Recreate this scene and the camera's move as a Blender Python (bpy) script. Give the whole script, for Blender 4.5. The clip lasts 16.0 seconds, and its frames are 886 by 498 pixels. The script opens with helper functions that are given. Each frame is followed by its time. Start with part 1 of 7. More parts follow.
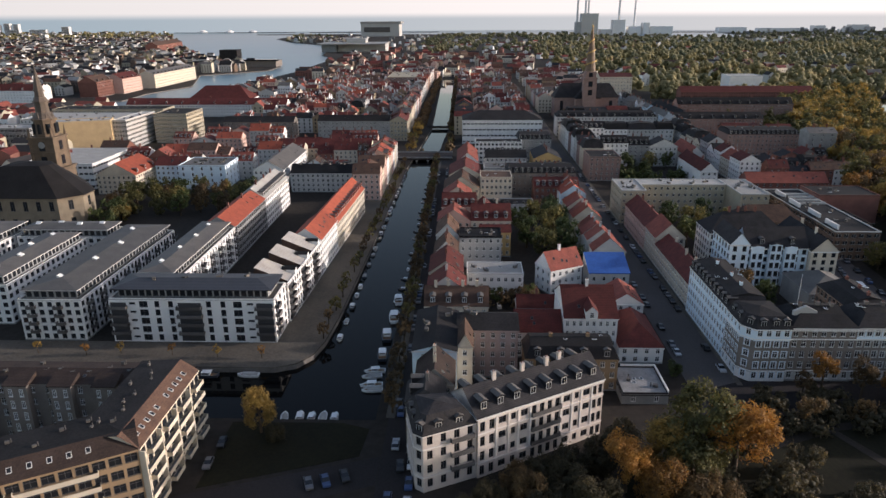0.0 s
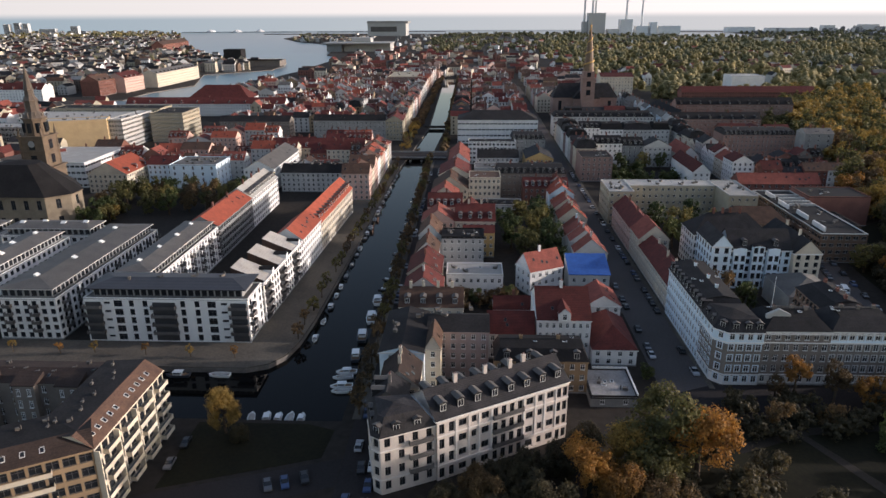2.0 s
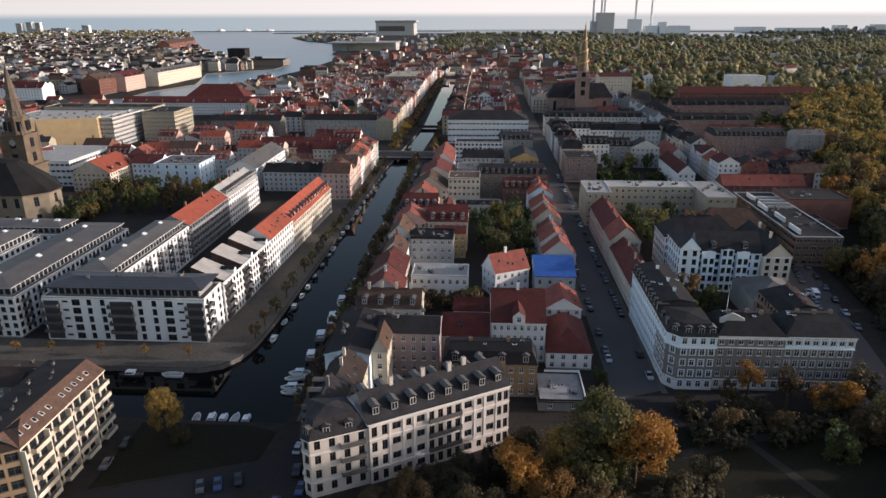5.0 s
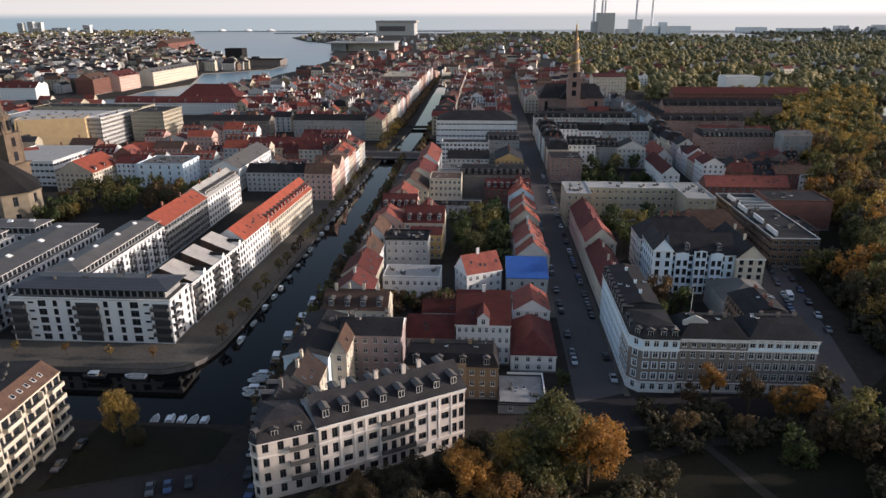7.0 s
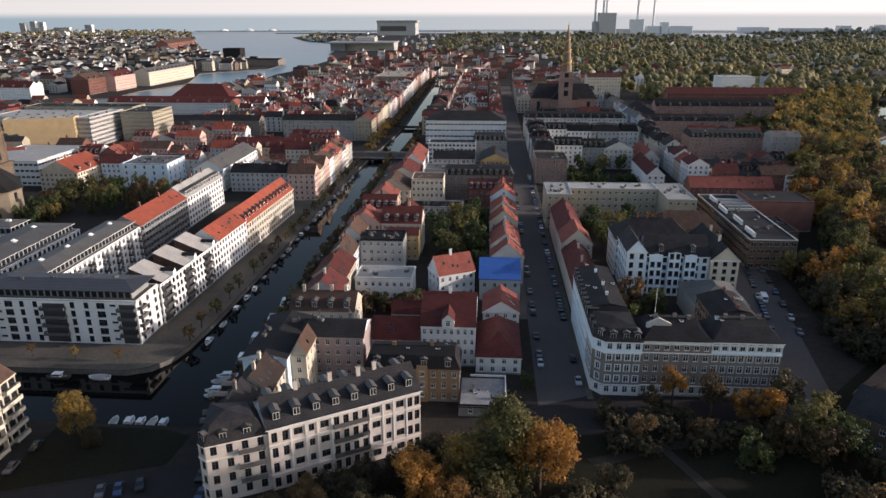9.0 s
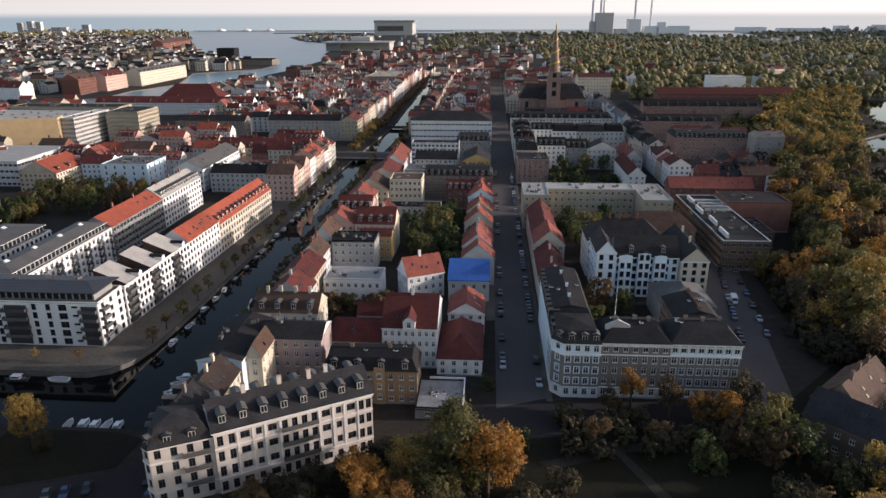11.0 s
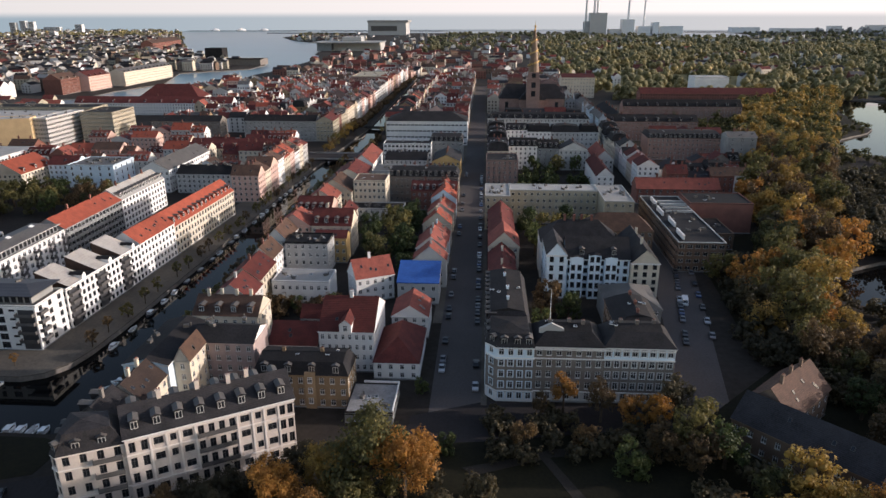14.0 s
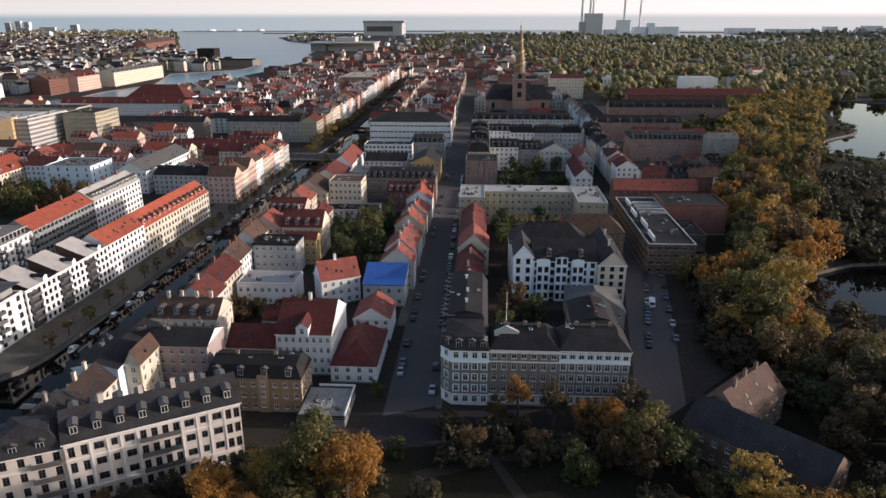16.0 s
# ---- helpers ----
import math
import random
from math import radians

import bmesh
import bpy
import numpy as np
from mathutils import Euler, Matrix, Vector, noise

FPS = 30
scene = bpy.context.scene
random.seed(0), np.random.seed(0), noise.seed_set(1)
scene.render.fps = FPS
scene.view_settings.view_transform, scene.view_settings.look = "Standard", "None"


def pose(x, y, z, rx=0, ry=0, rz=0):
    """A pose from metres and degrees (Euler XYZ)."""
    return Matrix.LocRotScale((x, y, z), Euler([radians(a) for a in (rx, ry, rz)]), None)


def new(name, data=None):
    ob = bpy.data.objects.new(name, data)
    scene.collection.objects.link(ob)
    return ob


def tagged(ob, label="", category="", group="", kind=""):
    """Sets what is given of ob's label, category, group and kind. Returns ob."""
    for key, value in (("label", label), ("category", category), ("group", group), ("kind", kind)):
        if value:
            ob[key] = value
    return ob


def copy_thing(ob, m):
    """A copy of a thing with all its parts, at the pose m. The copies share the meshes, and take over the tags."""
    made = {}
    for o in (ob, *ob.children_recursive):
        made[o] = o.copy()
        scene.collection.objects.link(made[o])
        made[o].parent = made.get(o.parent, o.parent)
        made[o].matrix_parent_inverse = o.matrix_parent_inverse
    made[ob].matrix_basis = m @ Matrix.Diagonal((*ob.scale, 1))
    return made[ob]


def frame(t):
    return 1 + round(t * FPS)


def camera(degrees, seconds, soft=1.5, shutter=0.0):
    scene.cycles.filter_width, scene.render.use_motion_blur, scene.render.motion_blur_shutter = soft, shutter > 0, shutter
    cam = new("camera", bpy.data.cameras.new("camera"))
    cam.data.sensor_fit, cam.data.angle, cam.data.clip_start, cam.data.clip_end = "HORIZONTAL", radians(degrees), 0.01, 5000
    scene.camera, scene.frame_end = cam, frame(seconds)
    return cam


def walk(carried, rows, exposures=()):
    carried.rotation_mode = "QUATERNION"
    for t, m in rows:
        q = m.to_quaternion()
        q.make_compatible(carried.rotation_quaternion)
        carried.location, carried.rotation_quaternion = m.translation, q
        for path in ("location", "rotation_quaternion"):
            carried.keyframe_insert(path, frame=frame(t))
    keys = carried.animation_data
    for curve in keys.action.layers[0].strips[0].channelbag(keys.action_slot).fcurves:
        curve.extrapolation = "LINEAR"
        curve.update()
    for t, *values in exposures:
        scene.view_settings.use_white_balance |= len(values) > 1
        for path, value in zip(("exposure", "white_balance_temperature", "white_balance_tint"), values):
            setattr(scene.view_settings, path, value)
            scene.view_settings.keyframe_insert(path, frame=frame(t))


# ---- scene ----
cam = camera(66.6, 16.0, soft=1.5)
METRES, EYE, TILT, LEAN, TURN = 88.0, 97.0, -19.1, 0.3, 1.7
ROWS = [
    (0.0, 0.0, 0.0, 0.0, 0.0, 0.0, -0.0),
    (0.5, 0.0279, 0.0021, 0.001, 0.15, -0.02, -0.06),
    (1.0, 0.0583, 0.0048, 0.0023, 0.32, -0.02, -0.12),
    (1.5, 0.0865, 0.0075, 0.0033, 0.49, -0.03, -0.17),
    (2.0, 0.1172, 0.0105, 0.0046, 0.66, -0.04, -0.25),
    (2.5, 0.1457, 0.0137, 0.0055, 0.82, -0.06, -0.32),
    (3.0, 0.1773, 0.0169, 0.0063, 1.01, -0.07, -0.37),
    (3.5, 0.207, 0.0201, 0.0073, 1.16, -0.08, -0.45),
    (4.0, 0.2394, 0.0237, 0.0085, 1.32, -0.08, -0.51),
    (6.5, 0.3931, 0.0402, 0.0161, 1.63, -0.09, -0.69),
    (7.0, 0.425, 0.0442, 0.0175, 1.69, -0.08, -0.71),
    (7.5, 0.4546, 0.0475, 0.019, 1.75, -0.08, -0.75),
    (8.0, 0.4864, 0.0515, 0.0201, 1.83, -0.07, -0.78),
    (8.5, 0.5161, 0.0553, 0.022, 1.88, -0.08, -0.79),
    (9.0, 0.548, 0.0596, 0.0235, 1.93, -0.09, -0.82),
    (11.5, 0.7037, 0.0801, 0.0319, 1.85, -0.1, -0.79),
    (12.0, 0.7364, 0.0842, 0.0339, 1.81, -0.1, -0.78),
    (12.5, 0.7672, 0.088, 0.0356, 1.78, -0.09, -0.78),
    (13.0, 0.8002, 0.0926, 0.0376, 1.73, -0.09, -0.78),
    (13.5, 0.8306, 0.0969, 0.0392, 1.7, -0.09, -0.77),
    (14.0, 0.8635, 0.1012, 0.0409, 1.65, -0.1, -0.76),
    (14.5, 0.8941, 0.1051, 0.0425, 1.61, -0.1, -0.75),
    (15.0, 0.9272, 0.1098, 0.0443, 1.57, -0.09, -0.76),
    (15.5, 0.958, 0.1142, 0.0463, 1.53, -0.07, -0.76),
    (16.0, 0.9915, 0.1189, 0.0482, 1.49, -0.06, -0.75),
]
walk(cam, [(t, pose(0, 0, EYE, TILT, LEAN, TURN) @ pose(METRES * x, METRES * y, METRES * z, 90 + pitch, roll, yaw)) for t, x, y, z, yaw, pitch, roll in ROWS], [(0.0, 0.54, 6560, 18.0)])

# ---- world, sun ----
SUN_EL, SUN_AZ = 13.0, 5.0   # degrees: height, and turn from the x axis towards y
world = bpy.data.worlds.new("sky")
scene.world = world
world.use_nodes = True
wn = world.node_tree
sky = wn.nodes.new("ShaderNodeTexSky")
sky.sky_type = "NISHITA"
sky.sun_disc = False
sky.sun_elevation = radians(SUN_EL)
sky.sun_rotation = radians(90 - SUN_AZ)
sky.altitude = 100
sky.air_density, sky.dust_density, sky.ozone_density = 1.0, 1.4, 0.6
wn.nodes["Background"].inputs[1].default_value = 0.15
wn.links.new(sky.outputs[0], wn.nodes["Background"].inputs[0])
sun_data = bpy.data.lights.new("sun", "SUN")
sun_data.energy, sun_data.angle, sun_data.color = 2.9, radians(0.8), (1.0, 0.945, 0.875)
sun = new("sun", sun_data)
sd = Vector((math.cos(radians(SUN_EL)) * math.cos(radians(SUN_AZ)), math.cos(radians(SUN_EL)) * math.sin(radians(SUN_AZ)), math.sin(radians(SUN_EL))))
sun.matrix_basis = Matrix.Translation((300, 0, 300)) @ sd.to_track_quat("Z", "Y").to_matrix().to_4x4()

# ---- materials ----
def mat(name, c, c2=None, rough=0.8, metal=0.0, fine=6.0, coarse=0.25, bump=0.15, wave=0.0, obvar=0.15, wave_dir="Z"):
    """Grain and stains at two scales between two colours, a little change from thing to thing, relief."""
    m = bpy.data.materials.new(name)
    m.use_nodes = True
    nt = m.node_tree
    b = nt.nodes["Principled BSDF"]
    b.inputs["Roughness"].default_value, b.inputs["Metallic"].default_value = rough, metal
    c2 = c2 or tuple(v * 0.6 for v in c)
    b.inputs["Specular IOR Level"].default_value = 0.15 if rough > 0.7 else 0.5
    tc = nt.nodes.new("ShaderNodeTexCoord")
    oi = nt.nodes.new("ShaderNodeObjectInfo")
    shift = nt.nodes.new("ShaderNodeVectorMath")
    shift.operation = "MULTIPLY_ADD"
    shift.inputs[1].default_value = (1, 1, 1)
    rnd = nt.nodes.new("ShaderNodeVectorMath")
    rnd.operation = "SCALE"
    rnd.inputs[0].default_value = (37, 23, 11)
    nt.links.new(oi.outputs["Random"], rnd.inputs["Scale"])
    nt.links.new(tc.outputs["Object"], shift.inputs[0])
    nt.links.new(rnd.outputs[0], shift.inputs[2])
    n1, n2 = nt.nodes.new("ShaderNodeTexNoise"), nt.nodes.new("ShaderNodeTexNoise")
    n1.inputs["Scale"].default_value, n1.inputs["Detail"].default_value = fine, 3
    n2.inputs["Scale"].default_value, n2.inputs["Detail"].default_value = coarse, 5
    for n in (n1, n2):
        nt.links.new(shift.outputs[0], n.inputs["Vector"])
    ad = nt.nodes.new("ShaderNodeMath")
    ad.operation = "ADD"
    nt.links.new(n1.outputs["Fac"], ad.inputs[0])
    nt.links.new(n2.outputs["Fac"], ad.inputs[1])
    mr = nt.nodes.new("ShaderNodeMapRange")
    mr.inputs["From Min"].default_value, mr.inputs["From Max"].default_value = 0.7, 1.3
    nt.links.new(ad.outputs[0], mr.inputs["Value"])
    mx = nt.nodes.new("ShaderNodeMix")
    mx.data_type = "RGBA"
    mx.inputs[6].default_value, mx.inputs[7].default_value = (*c2, 1), (*c, 1)
    nt.links.new(mr.outputs[0], mx.inputs[0])
    hv = nt.nodes.new("ShaderNodeHueSaturation")
    vr = nt.nodes.new("ShaderNodeMapRange")
    vr.inputs["To Min"].default_value, vr.inputs["To Max"].default_value = 1 - obvar, 1 + obvar
    nt.links.new(oi.outputs["Random"], vr.inputs["Value"])
    nt.links.new(vr.outputs[0], hv.inputs["Value"])
    nt.links.new(mx.outputs[2], hv.inputs["Color"])
    nt.links.new(hv.outputs[0], b.inputs["Base Color"])
    bp = nt.nodes.new("ShaderNodeBump")
    bp.inputs["Strength"].default_value, bp.inputs["Distance"].default_value = bump, 0.05
    nt.links.new(n1.outputs["Fac"], bp.inputs["Height"])
    nt.links.new(bp.outputs[0], b.inputs["Normal"])
    if wave:
        w = nt.nodes.new("ShaderNodeTexWave")
        w.bands_direction = wave_dir
        w.inputs["Scale"].default_value, w.inputs["Distortion"].default_value = wave, 0.6
        nt.links.new(tc.outputs["Object"], w.inputs["Vector"])
        b2 = nt.nodes.new("ShaderNodeBump")
        b2.inputs["Strength"].default_value, b2.inputs["Distance"].default_value = 0.5, 0.06
        nt.links.new(w.outputs["Fac"], b2.inputs["Height"])
        nt.links.new(bp.outputs[0], b2.inputs["Normal"])
        nt.links.new(b2.outputs[0], b.inputs["Normal"])
    return m


def leaf_mat(name, a, b_, c, through_blade=0.45, tufts=0.0):
    """Leaves: three colours spread leaf by leaf, some light through the blade."""
    m = bpy.data.materials.new(name)
    m.use_nodes = True
    nt = m.node_tree
    p = nt.nodes["Principled BSDF"]
    p.inputs["Roughness"].default_value = 0.7
    g = nt.nodes.new("ShaderNodeNewGeometry")
    oi = nt.nodes.new("ShaderNodeObjectInfo")
    tc = nt.nodes.new("ShaderNodeTexCoord")
    no = nt.nodes.new("ShaderNodeTexNoise")
    no.inputs["Scale"].default_value = 2.2
    nt.links.new(tc.outputs["Object"], no.inputs["Vector"])
    s1 = nt.nodes.new("ShaderNodeMath")
    s1.operation = "MULTIPLY_ADD"
    s1.inputs[1].default_value = 0.24
    nt.links.new(g.outputs["Random Per Island"], s1.inputs[0])
    s2 = nt.nodes.new("ShaderNodeMath")
    s2.operation = "MULTIPLY_ADD"
    s2.inputs[1].default_value = 0.95
    nt.links.new(no.outputs["Fac"], s2.inputs[0])
    s3 = nt.nodes.new("ShaderNodeMath")
    s3.operation = "MULTIPLY_ADD"
    s3.inputs[1].default_value, s3.inputs[2].default_value = 0.4, -0.29
    nt.links.new(oi.outputs["Random"], s3.inputs[0])
    nt.links.new(s3.outputs[0], s2.inputs[2])
    nt.links.new(s2.outputs[0], s1.inputs[2])
    cr = nt.nodes.new("ShaderNodeValToRGB")
    cr.color_ramp.elements[0].color, cr.color_ramp.elements[1].color = (*a, 1), (*c, 1)
    cr.color_ramp.elements[0].position, cr.color_ramp.elements[1].position = 0.15, 0.85
    e = cr.color_ramp.elements.new(0.5)
    e.color = (*b_, 1)
    nt.links.new(s1.outputs[0], cr.inputs[0])
    nt.links.new(cr.outputs[0], p.inputs["Base Color"])
    tr = nt.nodes.new("ShaderNodeBsdfTranslucent")
    nt.links.new(cr.outputs[0], tr.inputs["Color"])
    if tufts:
        no.inputs["Scale"].default_value, no.inputs["Detail"].default_value = 0.45, 4
        patch = nt.nodes.new("ShaderNodeTexNoise")
        patch.inputs["Scale"].default_value, patch.inputs["Detail"].default_value = 0.006, 3
        nt.links.new(tc.outputs["Object"], patch.inputs["Vector"])
        s3.inputs[1].default_value, s3.inputs[2].default_value = 1.8, -1.0
        nt.links.new(patch.outputs["Fac"], s3.inputs[0])
        bp = nt.nodes.new("ShaderNodeBump")
        bp.inputs["Strength"].default_value, bp.inputs["Distance"].default_value = 1.0, tufts
        nt.links.new(no.outputs["Fac"], bp.inputs["Height"])
        nt.links.new(bp.outputs[0], p.inputs["Normal"])
    ms = nt.nodes.new("ShaderNodeMixShader")
    ms.inputs[0].default_value = through_blade
    out = nt.nodes["Material Output"]
    nt.links.new(p.outputs[0], ms.inputs[1])
    nt.links.new(tr.outputs[0], ms.inputs[2])
    nt.links.new(ms.outputs[0], out.inputs[0])
    return m


WHITE = mat("white_render", (0.80, 0.78, 0.75), (0.64, 0.625, 0.605), 0.85, coarse=0.2, obvar=0.06)
PALEBLUE = mat("pale_blue_render", (0.70, 0.80, 0.86), (0.60, 0.69, 0.75), 0.85, obvar=0.05)
STUCCO = mat("pinkish_white_stucco", (0.66, 0.575, 0.51), (0.47, 0.405, 0.36), 0.85, obvar=0.05)
CREAM = mat("cream_render", (0.66, 0.58, 0.46), (0.50, 0.43, 0.34), 0.85, obvar=0.1)
STUCCOTRIM = mat("pale_pinkish_trim", (0.74, 0.675, 0.62), (0.60, 0.545, 0.50), 0.85, obvar=0.04)
PINK = mat("pink_render", (0.62, 0.42, 0.35), (0.48, 0.33, 0.28), 0.85, obvar=0.12)
OCHRE = mat("ochre_render", (0.55, 0.38, 0.17), (0.42, 0.28, 0.13), 0.85, obvar=0.1)
OFFICETAN = mat("warm_tan_stone", (0.60, 0.44, 0.25), (0.47, 0.345, 0.20), 0.8, obvar=0.05)
TAN = mat("tan_stone", (0.42, 0.37, 0.28), (0.32, 0.28, 0.21), 0.8, obvar=0.08)
PALE = mat("pale_concrete", (0.55, 0.53, 0.50), (0.42, 0.41, 0.39), 0.85, obvar=0.12)
GREY = mat("grey_concrete", (0.30, 0.30, 0.29), (0.20, 0.20, 0.20), 0.85, obvar=0.15)
BRICK = mat("red_brick", (0.24, 0.11, 0.085), (0.16, 0.075, 0.06), 0.9, fine=9, obvar=0.2)
PINKBRICK = mat("pinkish_brick", (0.32, 0.215, 0.185), (0.22, 0.15, 0.13), 0.9, fine=9, obvar=0.1)
PINKGREY = mat("pinkish_grey_brick", (0.44, 0.345, 0.32), (0.31, 0.245, 0.23), 0.9, fine=9, obvar=0.06)
BROWNBRICK = mat("brown_brick", (0.22, 0.15, 0.11), (0.14, 0.10, 0.075), 0.9, fine=9, obvar=0.15)
DARKSTONE = mat("dark_brown_stone", (0.17, 0.125, 0.09), (0.085, 0.065, 0.048), 0.85, obvar=0.05)
CHURCHSTONE = mat("weathered_church_stone", (0.25, 0.205, 0.15), (0.15, 0.122, 0.09), 0.85, obvar=0.05)
DARKTILE = mat("dark_brown_roofing", (0.06, 0.042, 0.035), (0.03, 0.022, 0.02), 0.85, fine=3, coarse=0.3, wave=1.0, obvar=0.1)
YELBRICK = mat("yellow_brick", (0.34, 0.24, 0.15), (0.24, 0.17, 0.105), 0.9, fine=9, obvar=0.12)
GREYBRICK = mat("grey_brown_brick", (0.23, 0.20, 0.175), (0.15, 0.13, 0.115), 0.9, fine=9, obvar=0.12)
REDTILE = mat("red_roof_tiles", (0.27, 0.080, 0.058), (0.15, 0.046, 0.036), 0.8, fine=3, coarse=0.4, wave=1.0, obvar=0.25)
ORANGETILE = mat("orange_roof_tiles", (0.34, 0.084, 0.050), (0.21, 0.055, 0.036), 0.8, fine=3, coarse=0.4, wave=1.0, obvar=0.12)
DEEPRED = mat("deep_red_roof_tiles", (0.135, 0.036, 0.030), (0.070, 0.022, 0.020), 0.8, fine=3, coarse=0.4, wave=1.0, obvar=0.2)
BROWNTILE = mat("brown_roof_tiles", (0.12, 0.07, 0.05), (0.06, 0.038, 0.03), 0.8, fine=3, coarse=0.4, wave=1.0, obvar=0.2)
SLATE = mat("dark_slate", (0.041, 0.038, 0.040), (0.018, 0.017, 0.018), 0.75, fine=3, coarse=0.3, wave=1.2, obvar=0.25)
BLUESLATE = mat("blue_grey_roofing", (0.048, 0.050, 0.060), (0.027, 0.028, 0.034), 0.6, fine=2, coarse=0.2, wave=1.0, obvar=0.1)
TAR = mat("black_roofing_felt", (0.029, 0.027, 0.027), (0.013, 0.012, 0.013), 0.85, fine=2, coarse=0.15, obvar=0.25)
ZINC = mat("grey_zinc_sheet", (0.13, 0.117, 0.105), (0.075, 0.068, 0.062), 0.65, 0.1, fine=2, coarse=0.2, obvar=0.15)
PALEROOF = mat("pale_roofing", (0.42, 0.40, 0.37), (0.30, 0.29, 0.27), 0.8, fine=2, coarse=0.2, obvar=0.15)
SHEDGREY = mat("grey_weathered_felt", (0.34, 0.33, 0.32), (0.20, 0.195, 0.19), 0.8, fine=1.5, coarse=0.35, obvar=0.05)
SHEDROOF = mat("pale_shed_roofing", (0.46, 0.43, 0.39), (0.33, 0.305, 0.28), 0.75, fine=2, coarse=0.25, wave=0.8, obvar=0.05)
COPPER = mat("dark_brown_copper", (0.12, 0.085, 0.06), (0.06, 0.048, 0.038), 0.6, fine=2, obvar=0.1)
GOLD = mat("gilded_metal", (0.62, 0.42, 0.16), (0.45, 0.29, 0.11), 0.55, 0.6)
SPIREWOOD = mat("brown_copper_clad_spire", (0.26, 0.165, 0.095), (0.13, 0.085, 0.055), 0.65, fine=2, obvar=0.05)
FRAME = mat("white_window_frame", (0.75, 0.75, 0.73), (0.65, 0.65, 0.63), 0.5, obvar=0.0)
DARKFRAME = mat("dark_window_frame", (0.06, 0.06, 0.065), (0.04, 0.04, 0.042), 0.5, obvar=0.0)
BALCONY = mat("brown_grey_balcony_panel", (0.115, 0.105, 0.10), (0.07, 0.064, 0.062), 0.6, fine=4, obvar=0.35)
IRON = mat("dark_painted_iron", (0.03, 0.03, 0.033), (0.02, 0.02, 0.02), 0.5)
ASPHALT = mat("asphalt", (0.041, 0.035, 0.034), (0.025, 0.022, 0.022), 0.9, fine=2, coarse=0.05, obvar=0)
STREET = mat("worn_pale_asphalt", (0.105, 0.092, 0.088), (0.075, 0.066, 0.063), 0.9, fine=1.5, coarse=0.05, obvar=0)
PAVING = mat("paving_stone", (0.135, 0.115, 0.092), (0.075, 0.066, 0.056), 0.9, fine=1.5, coarse=0.08, obvar=0)
# path, soil and grass nearly black brown: deep warm shade put into the colours
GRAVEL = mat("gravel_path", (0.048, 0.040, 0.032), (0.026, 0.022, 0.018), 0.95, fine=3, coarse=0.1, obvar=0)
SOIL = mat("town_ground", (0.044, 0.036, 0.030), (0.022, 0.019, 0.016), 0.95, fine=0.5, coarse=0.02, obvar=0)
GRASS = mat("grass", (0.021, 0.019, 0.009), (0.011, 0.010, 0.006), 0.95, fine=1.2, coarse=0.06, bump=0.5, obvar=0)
# far paler than GRASS: distance haze put into the scrub colour
FARGRASS = mat("hazed_olive_scrub", (0.17, 0.15, 0.065), (0.10, 0.095, 0.045), 0.95, fine=0.25, coarse=0.012, bump=0.5, obvar=0)
QUAY = mat("granite_quay", (0.20, 0.18, 0.16), (0.11, 0.10, 0.09), 0.85, fine=1, coarse=0.2, obvar=0)
BARK = mat("bark", (0.09, 0.065, 0.045), (0.05, 0.036, 0.026), 0.95, fine=5, obvar=0.2)
HULLWHITE = mat("white_gelcoat", (0.78, 0.78, 0.77), (0.70, 0.70, 0.69), 0.3, obvar=0.05)
HULLDARK = mat("dark_boat_paint", (0.05, 0.06, 0.08), (0.035, 0.04, 0.05), 0.35, obvar=0.3)
TEAK = mat("boat_deck_wood", (0.26, 0.16, 0.09), (0.18, 0.11, 0.06), 0.7)
BLUETARP = mat("blue_tarpaulin", (0.03, 0.12, 0.42), (0.02, 0.08, 0.30), 0.5, fine=1.2, coarse=0.3, bump=0.6)
RUBBER = mat("black_rubber", (0.02, 0.02, 0.02), (0.015, 0.015, 0.015), 0.85)
PAINTS = [mat("car_paint_" + n, c, tuple(v * 0.85 for v in c), 0.3, 0.0, obvar=0.1) for n, c in (
    ("white", (0.75, 0.75, 0.75)), ("silver", (0.42, 0.43, 0.45)), ("black", (0.02, 0.02, 0.022)), ("grey", (0.12, 0.12, 0.13)),
    ("blue", (0.04, 0.07, 0.16)), ("red", (0.30, 0.03, 0.03)))]
GLASS = bpy.data.materials.new("window_glass")
GLASS.use_nodes = True
gb = GLASS.node_tree.nodes["Principled BSDF"]
gb.inputs["Base Color"].default_value, gb.inputs["Roughness"].default_value = (0.018, 0.02, 0.024, 1), 0.06
gb.inputs["Specular IOR Level"].default_value = 0.6

WATER = bpy.data.materials.new("water")
WATER.use_nodes = True
wt = WATER.node_tree
wb_ = wt.nodes["Principled BSDF"]
wb_.inputs["Base Color"].default_value, wb_.inputs["Roughness"].default_value, wb_.inputs["IOR"].default_value = (0.005, 0.005, 0.005, 1), 0.03, 1.17
wtc, wno, wbu = wt.nodes.new("ShaderNodeTexCoord"), wt.nodes.new("ShaderNodeTexNoise"), wt.nodes.new("ShaderNodeBump")
wno.inputs["Scale"].default_value, wno.inputs["Detail"].default_value = 0.8, 4
wbu.inputs["Strength"].default_value, wbu.inputs["Distance"].default_value = 0.02, 0.06
wt.links.new(wtc.outputs["Object"], wno.inputs["Vector"])
wt.links.new(wno.outputs["Fac"], wbu.inputs["Height"])
wt.links.new(wbu.outputs[0], wb_.inputs["Normal"])

